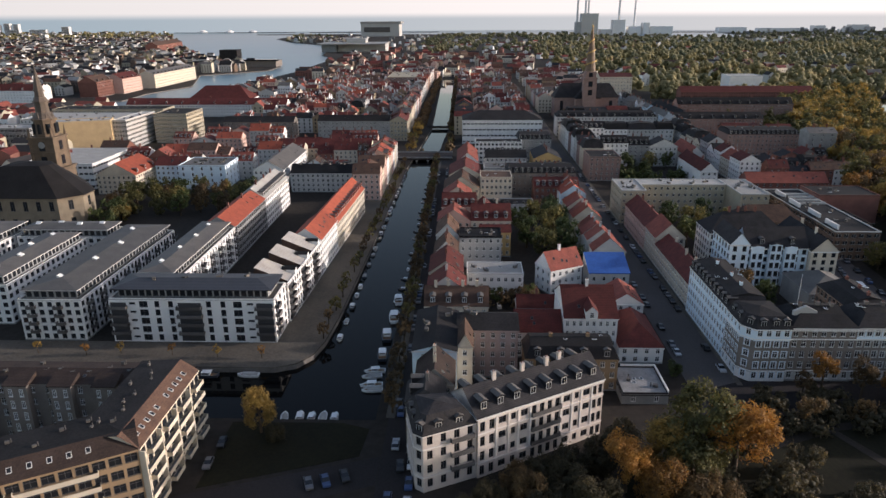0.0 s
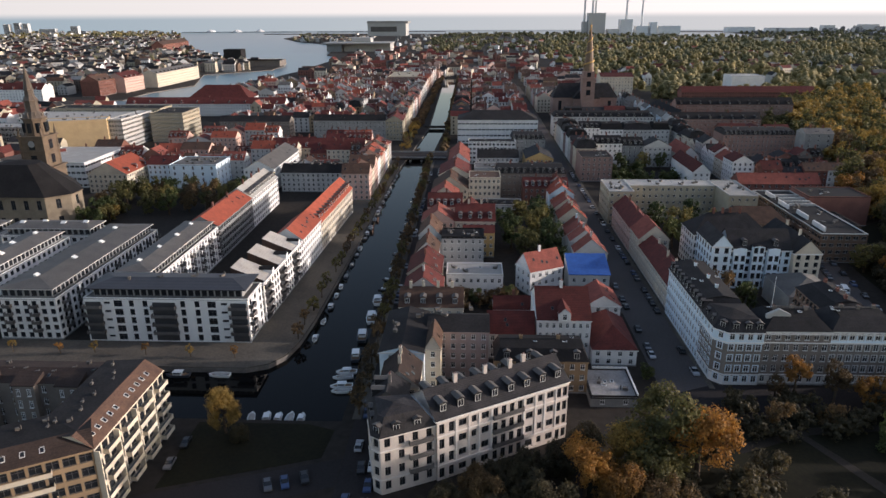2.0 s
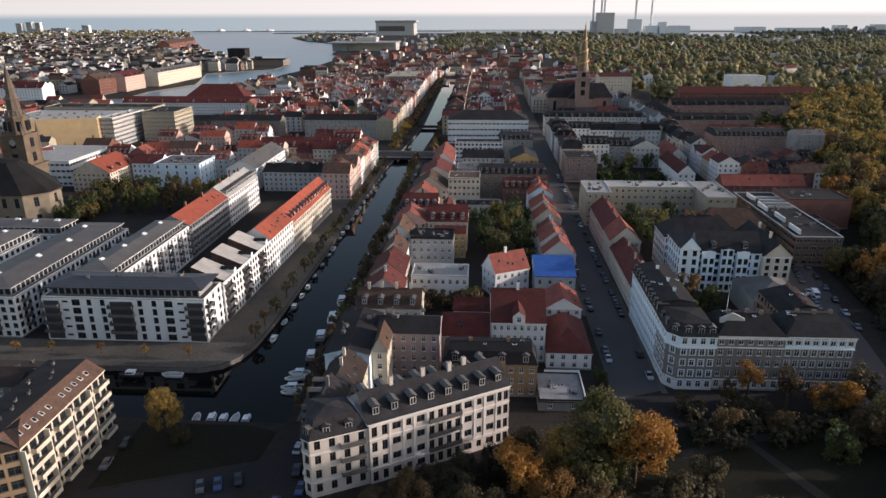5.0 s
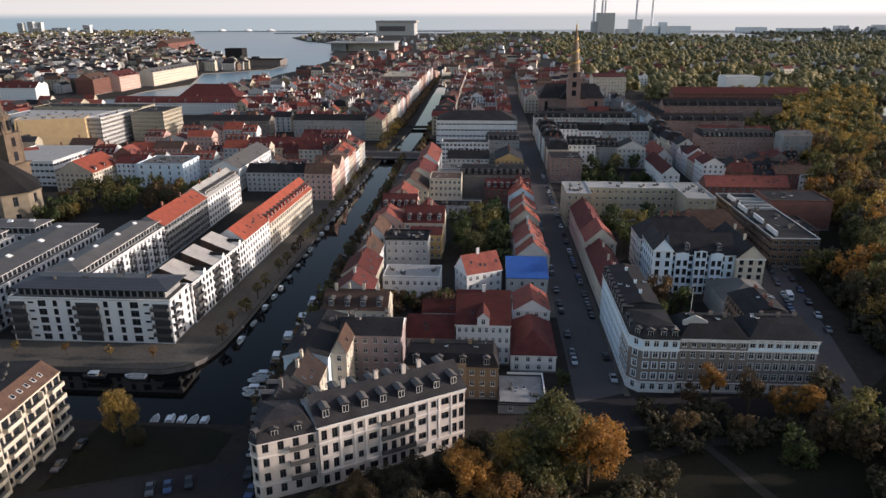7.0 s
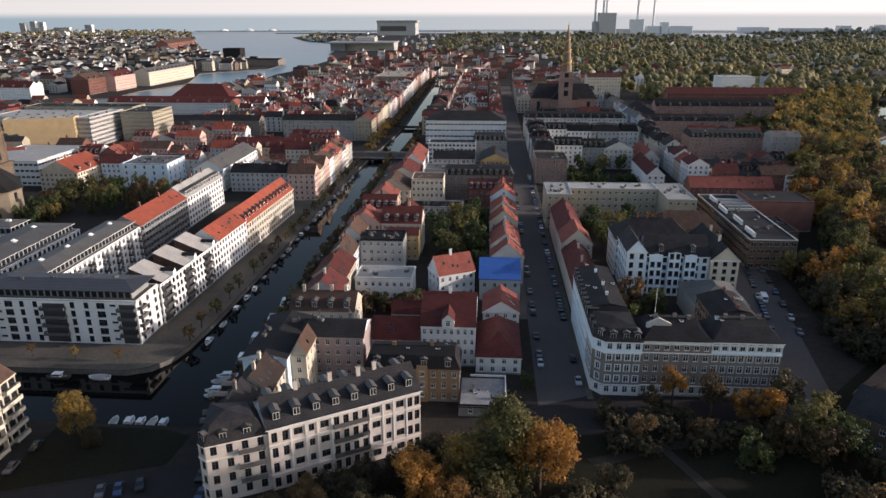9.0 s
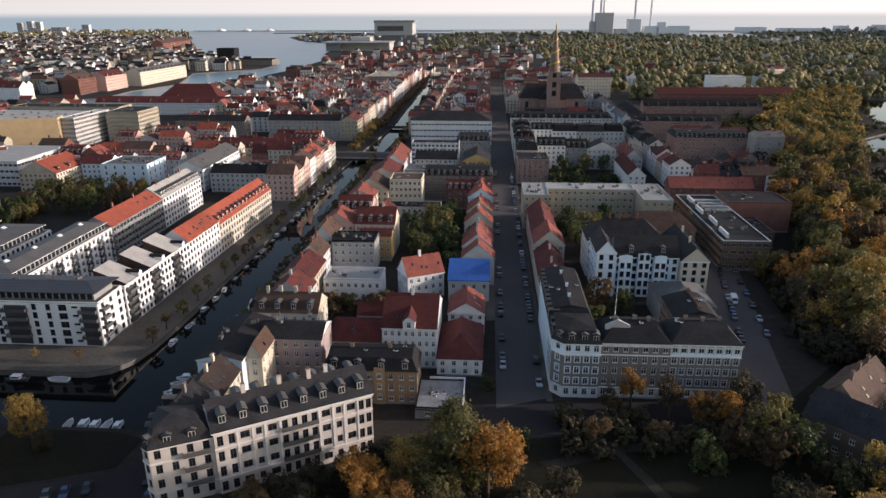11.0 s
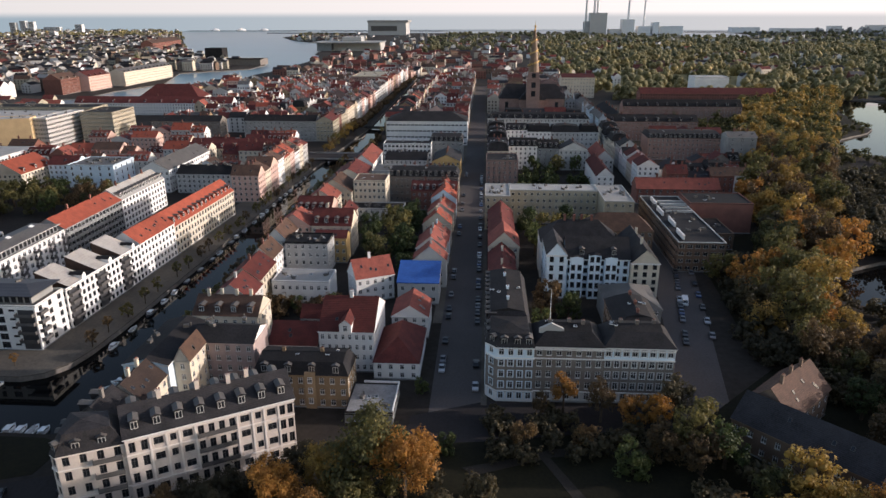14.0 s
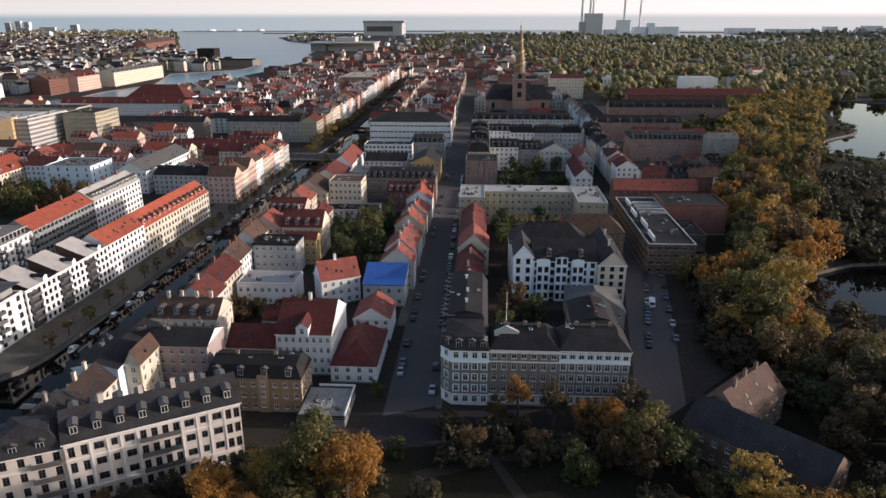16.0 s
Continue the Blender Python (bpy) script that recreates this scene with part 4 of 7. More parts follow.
qk = dict(sides="SEW", storeys=5, pitch=2.5, ww=1.5, wh=2.1, det=2, frames=DARKFRAME, name="row_house", category="row house", group="white houses along the quay", bars=False)
hq = quay_house(204, 249, "long white rendered quay block with three pale shed roofs", "flat", 0, TAR, "x", h=13.6, **qk)
for i, x in enumerate((-15.2, 0.2, 15.4)):
    s = Shape()
    x0, x1 = x - 4.9, x + 4.9
    s.quad((x0, -6.3, 13.7), (x1, -6.3, 13.7), (x1, 5.6, 18.4), (x0, 5.6, 18.4))
    s.quad((x0, -6.3, 13.7), (x0, 5.6, 18.4), (x0, 5.6, 13.7), s=1)
    s.quad((x1, 5.6, 13.7), (x1, 5.6, 18.4), (x1, -6.3, 13.7), s=1)
    s.quad((x1, 5.6, 13.7), (x0, 5.6, 13.7), (x0, 5.6, 18.4), (x1, 5.6, 18.4), s=2)
    roof_ = put("shed_roof", s.mesh("shed_roof", SHEDROOF, BROWNTILE, WHITE), hq, None, "pale sloping shed roof")
    s = Shape()
    s.box(x + 1.6, -6.28, 13.4, x + 3.6, -3.2, 15.6)
    s.quad((x + 1.6, -6.28, 15.6), (x + 3.6, -6.28, 15.6), (x + 2.6, -6.28, 16.3))
    s.quad((x + 3.8, -6.4, 15.5), (x + 3.8, -1.5, 15.5), (x + 2.6, -1.5, 16.4), (x + 2.6, -6.4, 16.4), s=1)
    s.quad((x + 1.4, -1.5, 15.5), (x + 1.4, -6.4, 15.5), (x + 2.6, -6.4, 16.4), (x + 2.6, -1.5, 16.4), s=1)
    put("gable_dormer", s.mesh("gable_dormer", WHITE, TAR), hq, None, "small white gabled dormer")
    for k in range(1, 5):
        put("balcony", balcony_mesh(4.6, 1.4), hq, pose(x - 4.0, -6.25, 2.72 * k + 0.3))
    s = Shape()
    s.box(x - 6.2, -6.3, 0.4, x - 1.8, -6.255, 13.0)
    put("dark_panel", s.mesh("dark_panel", DARKFRAME), hq, None, "dark panelled balcony bay")
qk["frames"] = FRAME
quay_house(249, 262, "white quay house with an orange tiled roof", "gable", 4.6, ORANGETILE, "x", **qk)
quay_house(262.2, 276, "white quay house with an orange tiled roof", "gable", 4.6, ORANGETILE, "x", **qk)
qk.update(group="", storeys=4, pitch=2.7)
quay_house(276.2, 338, "long pale warehouse with a bright red-orange tiled roof", "gable", 6.0, ORANGETILE, "x", h=12.5, wall=CREAM, **{**qk, "dormers": "S", "dstep": 4.2})

# second wing behind, and more white blocks
wk = dict(sides="ES", storeys=5, pitch=3.0, ww=1.75, wh=2.0, det=1, name="apartment_block", category="apartment block")
w2 = house("white modern block with dark window bands and a grey roof", -101.5, 234, 14, 60, 14.2, roof="flat", cover=ZINC, wall=WHITE, frames=FRAME, **{**wk, "det": 2, "balconies": "E"})
penthouse(w2, 14, 60, 14.4, lights=4)
house("grey block of flats with dark balconies and an orange tiled roof", -101.5, 287, 14, 45, 14.5, roof="gable", rh=4.2, ax="y", cover=ORANGETILE, wall=GREY, balconies="E", **{**wk, "ww": 2.0, "wh": 2.2, "pitch": 2.8})
house("pale block with a grey metal roof and a row of dormers", -101.5, 332, 14, 44, 14.5, roof="gable", rh=5, ax="y", cover=PALEROOF, wall=WHITE, dormers="E", dstep=3.0, balconies="E", **wk)
w3 = house("white modern block with a grey roof and corner balconies", -129, 225.5, 20, 72, 13.6, roof="flat", cover=ZINC, wall=WHITE, frames=DARKFRAME, **{**wk, "det": 2, "bars": False, "balconies": "SE", "pitch": 2.75, "ww": 1.6, "wh": 2.15})
penthouse(w3, 20, 72, 13.8, lights=4)
w4 = house("white modern block with a dark set-back top", -160, 259, 38, 14, 13.6, roof="flat", cover=ZINC, wall=WHITE, frames=DARKFRAME, **{**wk, "sides": "SE"})
penthouse(w4, 38, 14, 13.8, lights=4)
penthouse(house("white modern block with a grey roof", -158, 226, 16, 50, 13.6, roof="flat", cover=ZINC, wall=WHITE, frames=DARKFRAME, **{**wk, "sides": "SE"}), 16, 50, 13.8)
penthouse(house("white modern block with a grey roof", -196, 246, 30, 40, 13.6, roof="flat", cover=ZINC, wall=WHITE, frames=DARKFRAME, **{**wk, "sides": "SE"}), 30, 40, 13.8)

# ---- east bank, from the park corner up the canal ----
nk = dict(det=2, edge=WHITE, category="apartment block", name="corner_building")
nb = front("white and cream stuccoed corner building with a dark mansard roof", 3.3, 125.0, 33.4, 142.5, 12, 15, roof="gable", rh=4.6, over=0.5, wall=STUCCO, cover=SLATE, ax="x", sides="ENW", storeys=4, pitch=2.75, ww=1.3, wh=2.2, chimneys=4, dormers="SN", dstep=3.9, frames=DARKFRAME, bars=False, **nk)
fx = -17.45
s, pn = Shape(), []
for kind, w_ in (("d", 4.7), ("w", 3.2), ("n", 2.6), ("w", 3.2), ("dd", 8.7), ("w", 3.2), ("n", 2.6), ("w", 3.2), ("d", 3.5)):
    cols, a_, b_, z_ = {"d": (2, 1.25, 2.45, 0.55), "dd": (4, 1.25, 2.45, 0.55), "w": (1, 1.95, 1.75, 1.15), "n": (1, 1.25, 1.75, 1.15)}[kind]
    facade(s, pn, (fx, -6.3, 0), (1, 0, 0), (0, -1, 0), w_, 15, cols, 4, a_, b_, z_, 3.72, 0.24)
    if kind == "dd":
        for k in range(1, 4):
            put("balcony", balcony_mesh(w_ - 0.5, 0.75), nb, pose(fx + w_ / 2, -6.3, 3.72 * k + 0.5))
    if fx > -17:
        t = Shape()
        t.box(fx - 0.2, -6.46, 3.4, fx + 0.2, -6.3, 14.7)
        put("pilaster", t.mesh("pilaster", STUCCOTRIM), nb)
    fx += w_
for x in (-17.46, 17.42):
    s.box(x, -6.3, 0, x + 0.04, -6.0, 15)
put("street_front", s.mesh("street_front", STUCCO), nb, None, "pinkish white stuccoed street front")
for p, u, n, a, b, i, k in pn:
    put("window", window_mesh(a, b, DARKFRAME), nb, turn_to(p, n))
for z in (3.75, 11.15, 14.5):
    s = Shape()
    s.box(-17.5, -6.52, z, 17.5, -6.3, z + 0.28, bottom=True)
    put("string_course", s.mesh("string_course", STUCCOTRIM), nb)
# wedge-shaped corner house between the quay street and the park
ring = [Vector(v) for v in ((-8.2, 119.7, 0), (3.15, 125.2, 0), (-1.5, 133.2, 0), (-12.6, 131.5, 0), (-10.2, 121.0, 0))]
mid = sum(ring, Vector()) / 5
nb2 = tagged(empty("corner_building", mid.x, mid.y), "cream stuccoed wedge-shaped corner house with a slate mansard roof", "apartment block")
loc = [v - mid for v in ring]
s, pn = Shape(), []
for i, cols in ((0, 4), (3, 4), (4, 1), (1, 0), (2, 0)):
    p0, p1 = loc[i], loc[(i + 1) % 5]
    u = (p1 - p0).normalized()
    facade(s, pn, p0, u, (u.y, -u.x, 0), (p1 - p0).length, 14.2, cols, 4, 1.3, 2.1, 1.1, 3.5, 0.24)
put("wall", s.mesh("wall", STUCCO), nb2)
for p, u, n, a, b, i, k in pn:
    put("window", window_mesh(a, b, DARKFRAME), nb2, turn_to(p, n))
for z in (3.6, 10.6, 13.8):
    s = Shape()
    s.prism([(v.x * 1.03, v.y * 1.03) for v in loc], z, z + 0.32)
    put("string_course", s.mesh("string_course", STUCCOTRIM), nb2)
s = Shape()
for i in range(5):
    p0, p1 = loc[i] * 1.04, loc[(i + 1) % 5] * 1.04
    q0, q1 = p0 * 0.66, p1 * 0.66
    s.quad((p0.x, p0.y, 14.15), (p1.x, p1.y, 14.15), (q1.x, q1.y, 18.0), (q0.x, q0.y, 18.0))
    s.quad((q0.x, q0.y, 18.0), (q1.x, q1.y, 18.0), (0, 0, 19.0))
put("roof", s.mesh("roof", SLATE), nb2, None, "slate mansard roof")
for i, f in ((0, 0.3), (0, 0.68), (3, 0.3), (3, 0.6), (4, 0.5)):
    p0, p1 = loc[i], loc[(i + 1) % 5]
    u = (p1 - p0).normalized()
    n = Vector((u.y, -u.x, 0))
    put("dormer", dormer_mesh(SLATE), nb2, turn_to(p0.lerp(p1, f) - n * 0.35 + Vector((0, 0, 14.5)), n))
u = (loc[1] - loc[0]).normalized()
n = Vector((u.y, -u.x, 0))
for k in range(1, 4):
    put("balcony", balcony_mesh(5.5, 0.9), nb2, turn_to(loc[0].lerp(loc[1], 0.72) + Vector((0, 0, 3.5 * k + 0.6)), n))
front("narrow brown-roofed house behind the corner building", -11.5, 143, -2, 143, 12, 12.5, roof="gable", rh=4.5, wall=CREAM, cover=DARKTILE, ax="y", det=2, sides="SE", chimneys=2)
block("dark slated quay house with dormers", -13, 133.5, -4, 142.5, 13.5, roof="gable", rh=3.5, wall=GREYBRICK, cover=SLATE, ax="y", det=2, sides="SW", dormers="W", chimneys=1)
block("quay house with a black felt roof and a pale blue gable", -13, 155.5, -1.5, 181, 15, roof="gable", rh=1.6, wall=PALEBLUE, cover=TAR, ax="y", det=2, sides="S", pitch=4, chimneys=0, vents=3)
block("pinkish grey brick tenement with a black roof", -1.4, 169, 15.4, 181, 14.5, roof="gable", rh=2.6, wall=PINKGREY, cover=TAR, ax="x", det=2, sides="S", storeys=5, pitch=2.7, ww=1.2, wh=1.6, vents=4, side_mat=WHITE)
block("cream gable-ended house with a brown roof", -1.4, 158.5, 2.6, 168.8, 14.5, roof="gable", rh=4, wall=CREAM, cover=BROWNTILE, ax="y", det=2, sides="SE", pitch=3)
block("brown tiled house with tall chimneys by the quay", -12, 194, 8, 207, 10.5, roof="gable", rh=4.5, wall=CREAM, cover=BROWNTILE, ax="x", det=2, sides="SE", chimneys=4, dormers="S", dstep=5)
yb = block("yellow brick house with a dark mansard roof", 17, 162.5, 41.8, 173, 9.4, roof="mansard", rh=3.2, wall=YELBRICK, cover=SLATE, ax="x", det=2, sides="SE", storeys=3, pitch=2.6, ww=1.25, wh=1.7, dormers="S", dstep=5.4, chimneys=2)
s = Shape()
s.box(1.2, -5.75, 0, 4.0, -5.2, 10.6)
put("stair_bay", s.mesh("stair_bay", YELBRICK), yb, None, "projecting brick stair bay")
for k in range(3):
    put("window", window_mesh(1.2, 1.6), yb, pose(2.6, -5.77, 1.6 + 3.0 * k))
shed = block("low flat-roofed shed with a grey roof and a white beam", 41.9, 156, 54, 170.5, 2.8, roof="flat", wall=GREY, edge=TAR, cover=SHEDGREY, det=2, sides="S", pitch=5, storeys=1, name="shed", category="shed", vents=2)
for x0, y0, x1, y1 in ((-3.5, 7.0, 6.2, 7.35), (5.85, -7.0, 6.2, 7.0)):
    s = Shape()
    s.box(x0, y0, 3.36, x1, y1, 3.9, bottom=True)
    put("beam", s.mesh("beam", WHITE), shed, None, "white painted roof-edge beam")
block("low red-roofed house between taller ones", 15.6, 181.2, 29.2, 193, 8, roof="gable", rh=5, wall=PALE, cover=DEEPRED, ax="x", det=2, sides="S", storeys=3, pitch=2.4)
wh_ = block("white merchant house with a steep dark red tiled roof", 29.9, 181.5, 45.5, 203.5, 12.5, roof="gable", rh=6.4, wall=WHITE, cover=DEEPRED, ax="x", det=2, sides="SE", storeys=4, pitch=1.95, ww=0.95, wh=1.6, chimneys=1)
s = Shape()
s.box(-1.7, -11.75, 12.5, 1.7, -5, 15.2)
s.quad((-1.7, -11.75, 15.2), (1.7, -11.75, 15.2), (0, -11.75, 16.7))
s.quad((1.9, -12, 15.1), (1.9, -4, 15.1), (0, -4, 16.9), (0, -12, 16.9), s=1)
s.quad((-1.9, -4, 15.1), (-1.9, -12, 15.1), (0, -12, 16.9), (0, -4, 16.9), s=1)
put("gable_dormer", s.mesh("gable_dormer", WHITE, DEEPRED), wh_, None, "white gabled wall dormer")
put("window", window_mesh(1.2, 1.8), wh_, pose(0, -11.8, 13.2))
block("low white house with a dark red hipped roof", 45.8, 178, 58.6, 200.5, 5, roof="hip", rh=5.4, wall=WHITE, cover=DEEPRED, ax="y", det=2, sides="SE", storeys=2, pitch=3)
block("white house with a gable to the yard and a red roof", 47.5, 204, 59, 218, 7.2, roof="gable", rh=3.8, wall=WHITE, cover=REDTILE, ax="y", det=2, sides="SE", storeys=3, pitch=2.7)
block("red-roofed range behind the merchant house", 18, 205.5, 43, 213.5, 5, roof="gable", rh=3.4, wall=PALE, cover=DEEPRED, ax="x", det=1, sides="S", pitch=3)
front("white house with a streaked rusty red roof and a white gable", 31.8, 228.6, 44.2, 235.2, 10, 9.2, roof="gable", rh=6, wall=WHITE, cover=REDTILE, ax="x", det=2, sides="SW", storeys=3, pitch=2.7, chimneys=1)
# roof under a blue tarpaulin
bt_ = block("scaffolded house wrapped in blue tarpaulin", 46, 230.5, 60.5, 243, 8, roof="mono", rh=3.6, wall=PALE, cover=BLUETARP, ax="-y", det=1, sides="S", storeys=2, pitch=3, edge=BLUETARP)
block("flat black-roofed house with a steel roof frame", -1.5, 257, 15.4, 269, 13, roof="flat", wall=PALE, cover=TAR, det=2, sides="SE", storeys=4, pitch=2.8, edge=TAR, vents=6)
block("low white workshop with a flat roof", 1.5, 229, 22, 241, 8, roof="flat", wall=WHITE, cover=PALEROOF, det=2, sides="S", storeys=2, pitch=2.5, vents=3)
block("pale house with a dark red roof by the quay", -12, 222, 0, 240, 11, roof="gable", rh=4.5, wall=CREAM, cover=DEEPRED, ax="y", det=1, sides="SE", chimneys=1)
block("yellow plastered house in the yard", 7, 270.5, 20, 278, 10.5, roof="gable", rh=2.5, wall=OCHRE, cover=DEEPRED, ax="x", det=2, sides="S", storeys=3, pitch=2.2)
block("cream house with a steep red roof and dormers", 3.5, 279, 20.5, 294, 13, roof="gable", rh=6, wall=CREAM, cover=DEEPRED, ax="x", det=2, sides="SE", storeys=4, dormers="S", dstep=4, chimneys=2)
block("pale grey quay house with a brown gable roof", -11, 262, -2, 278, 12, roof="gable", rh=5, wall=PALE, cover=BROWNTILE, ax="y", det=1, sides="SE", chimneys=1)
block("pink quay house with a red gable roof", -11, 279, 3, 292, 13, roof="gable", rh=5, wall=PINK, cover=REDTILE, ax="y", det=1, sides="SE", chimneys=1)
block("cream tenement with white balconies", 9, 346, 25.5, 362, 16.5, roof="flat", wall=CREAM, cover=BROWNTILE, det=1, sides="SE", storeys=5, pitch=2.2, balconies="S")
block("cream quay house with a brown tiled roof", -10, 342, 8.5, 362, 11.5, roof="gable", rh=6.5, wall=CREAM, cover=BROWNTILE, ax="y", det=1, sides="SE", chimneys=1)
block("pink quay house with a dark red roof", -10, 305, 6, 322, 12, roof="gable", rh=5, wall=PINK, cover=DEEPRED, ax="x", det=1, sides="SE", chimneys=1, dormers="S")
block("white gabled house with a bright red roof", -4, 408, 9, 448, 12, roof="gable", rh=5.5, wall=WHITE, cover=REDTILE, ax="y", det=1, sides="SE", pitch=4)
block("cream house with a dark red roof", -8, 372, 10, 400, 12, roof="gable", rh=5, wall=CREAM, cover=DEEPRED, ax="y", det=1, sides="SE", chimneys=2)
block("white modern flats with long windows", 8, 459, 40, 473, 15, roof="flat", wall=WHITE, cover=TAR, det=1, sides="SE", storeys=5, pitch=2.6, ww=1.9)
block("grey flats with a slate mansard roof", 38, 470, 61, 490, 15, roof="mansard", wall=GREY, cover=SLATE, det=1, sides="SE", storeys=4, dormers="S", ax="x", rh=3)
block("grey brick tenement with a dark roof", 24, 368, 62, 384, 14, roof="mansard", wall=GREYBRICK, cover=SLATE, det=1, sides="SE", storeys=4, dormers="S", ax="x", rh=3, chimneys=3)
block("red brick house with a gabled roof", 38, 352, 61.5, 367, 10, roof="gable", rh=4, wall=BRICK, cover=DEEPRED, det=1, sides="SE", ax="x", dormers="S")
block("pale grey flats with a flat roof", 12, 385, 37, 402, 13, roof="flat", wall=PALE, cover=ZINC, det=1, sides="SE", vents=5)
block("yellow house with a dark roof", 44, 418, 61, 446, 12, roof="gable", rh=4, wall=OCHRE, cover=SLATE, det=1, sides="SE", ax="y")
block("pale flats with a black felt roof", 14, 425, 40, 442, 11, roof="gable", rh=4, wall=PALE, cover=TAR, det=1, sides="SE", ax="x", vents=4)
block("long white warehouse with long ribbon windows and a black hipped roof", -1, 537, 62, 566, 18.5, roof="hip", rh=6, wall=WHITE, cover=TAR, ax="x", det=1, sides="SE", storeys=4, pitch=3.1, ww=2.4, wh=1.3, name="warehouse", category="warehouse")
block("low red-roofed back house in the yard", 22, 388, 34, 398, 8, roof="gable", rh=4, wall=WHITE, cover=REDTILE, ax="x", det=1, sides="SE")
block("small white yard house with a red roof", 28, 404, 40, 413, 8, roof="gable", rh=3.5, wall=WHITE, cover=REDTILE, ax="y", det=1, sides="SE")
block("grey slate-roofed yard house with chimneys", 40, 388, 60, 400, 11, roof="mansard", rh=3, wall=PALE, cover=SLATE, ax="x", det=1, sides="SE", dormers="S", chimneys=3)
block("brick yard house with a dark roof", 12, 476, 36, 488, 9, roof="mansard", rh=3, wall=BRICK, cover=SLATE, ax="x", det=1, sides="SE", dormers="S", chimneys=2)
block("cream quay house with a red gable roof", -10, 324, 4, 339, 12, roof="gable", rh=5, wall=CREAM, cover=REDTILE, ax="y", det=1, sides="SE", chimneys=1)
block("white quay house with a brown roof", -11, 242, -2, 256, 11, roof="gable", rh=5, wall=WHITE, cover=BROWNTILE, ax="y", det=1, sides="SE", chimneys=2)
block("red-roofed quay house with a pale gable", -12, 208.5, 1, 221, 10, roof="gable", rh=5, wall=PALE, cover=DEEPRED, ax="y", det=2, sides="SE", chimneys=1)
block("low red-roofed yard range", 6, 296, 14, 330, 7, roof="gable", rh=4, wall=CREAM, cover=DEEPRED, ax="y", det=1, sides="SE")
block("low grey workshop roofs in the yard", 8, 331, 36, 343, 6, roof="flat", wall=PALE, cover=TAR, det=1, sides="S", vents=8)
# gabled row on the street: gables look along the street, low links between
rr = random.Random(5)
yy = 246.0
while yy < 360:
    d_ = rr.uniform(6.5, 9)
    h_ = rr.uniform(8.5, 11.5)
    house("narrow pale gabled street house with a red tiled roof", 56 + rr.uniform(-0.5, 0.3), yy + d_ / 2, rr.uniform(10.5, 12.5), d_ - 0.15, h_, roof="gable", rh=rr.uniform(4.5, 6), ax="y", wall=rr.choice([PALE, PALEBLUE, WHITE, CREAM, PALE]), cover=rr.choice([REDTILE, ORANGETILE, REDTILE]), det=2 if yy < 320 else 1, sides="SE", pitch=3.2, chimneys=1, group="gabled street row", name="row_house", category="row house")
    yy += d_
    link = rr.uniform(2.5, 4.5)
    house("low dark-roofed link between gabled street houses", 56, yy + link / 2, 10, link - 0.15, h_ - 2.5, roof="flat", wall=rr.choice([PINK, CREAM, BRICK]), cover=TAR, det=1, sides="E", name="row_house", category="row house", group="gabled street row")
    yy += link

# ---- east of the street ----
ck = dict(det=2, storeys=5, pitch=2.25, ww=1.35, wh=1.95, name="corner_building", category="apartment block", chimneys=3)
corner = tagged(empty("corner_building", 83.25, 175.5), "grey brick and white stucco tenement with a canted corner", "apartment block")
poly_house(corner, [(-3.4, -7), (6.25, -7), (6.25, 6.6), (-6.25, 6.6), (-6.25, -4.1)], 16, (4, 0, 0, 4, 1), 5, 1.35, 1.95, GREYBRICK, SLATE, WHITE, PALEBLUE, (3.05, 12.7, 15.5), surround=PALEBLUE, dormers=((0, 0.2), (0, 0.55), (0, 0.85), (3, 0.3), (3, 0.7), (4, 0.5)))
g2 = block("grey-brown brick tenement with white bands and a dark roof", 89.6, 169, 107.4, 182, 16, roof="mansard", rh=3.0, wall=GREYBRICK, cover=SLATE, ax="x", sides="S", edge=WHITE, back=3.2, low=PALE, **ck)
g3 = block("grey brick tenement with a white stucco band and a dark roof", 107.5, 169.3, 125.5, 182, 16, roof="mansard", rh=3.2, wall=GREYBRICK, cover=SLATE, ax="x", sides="SE", edge=WHITE, back=3.2, low=WHITE, high=PALEBLUE, surround=PALE, **ck)
for g_, w_ in ((g2, 17.9), (g3, 18.1)):
    for z_ in (3.05, 12.7, 15.3):
        s = Shape()
        s.box(-w_ / 2 + 0.02, -6.72, z_, w_ / 2 - 0.02, -6.5, z_ + 0.28, bottom=True)
        put("cornice", s.mesh("cornice", WHITE), g_, None, "white stucco band")
block("pale blue tenement side wing with a dark mansard roof", 77, 182.2, 89, 216, 16, roof="mansard", rh=3.2, wall=PALEBLUE, cover=SLATE, ax="y", sides="WE", dormers="W", edge=WHITE, **ck)
block("brown brick back wing of the tenement", 113, 182.2, 125.5, 203, 15, roof="mansard", rh=2.6, wall=BROWNBRICK, cover=TAR, ax="y", sides="EW", edge=BROWNBRICK, back=3.0, **{**ck, "det": 1})
block("long low street house with a red tiled roof", 78, 216.2, 88, 262, 8.5, roof="gable", rh=4.6, wall=CREAM, cover=DEEPRED, ax="y", det=2, sides="SW", storeys=3, pitch=2.6, chimneys=3)
block("pale gabled street house with a red roof", 78, 262.2, 90, 278, 11, roof="gable", rh=6, wall=CREAM, cover=REDTILE, ax="y", det=2, sides="SW", storeys=4)
block("pale gabled street house with a dark red roof", 78, 278.2, 89, 316, 10.5, roof="gable", rh=5, wall=PINK, cover=DEEPRED, ax="y", det=1, sides="SW", chimneys=2)
s = Shape()
s.frustum(0, 0, 0.09, 0, 0.05, 9, 8)
s.frustum(0, 0, 0.14, 9, 0.02, 9.25, 8)
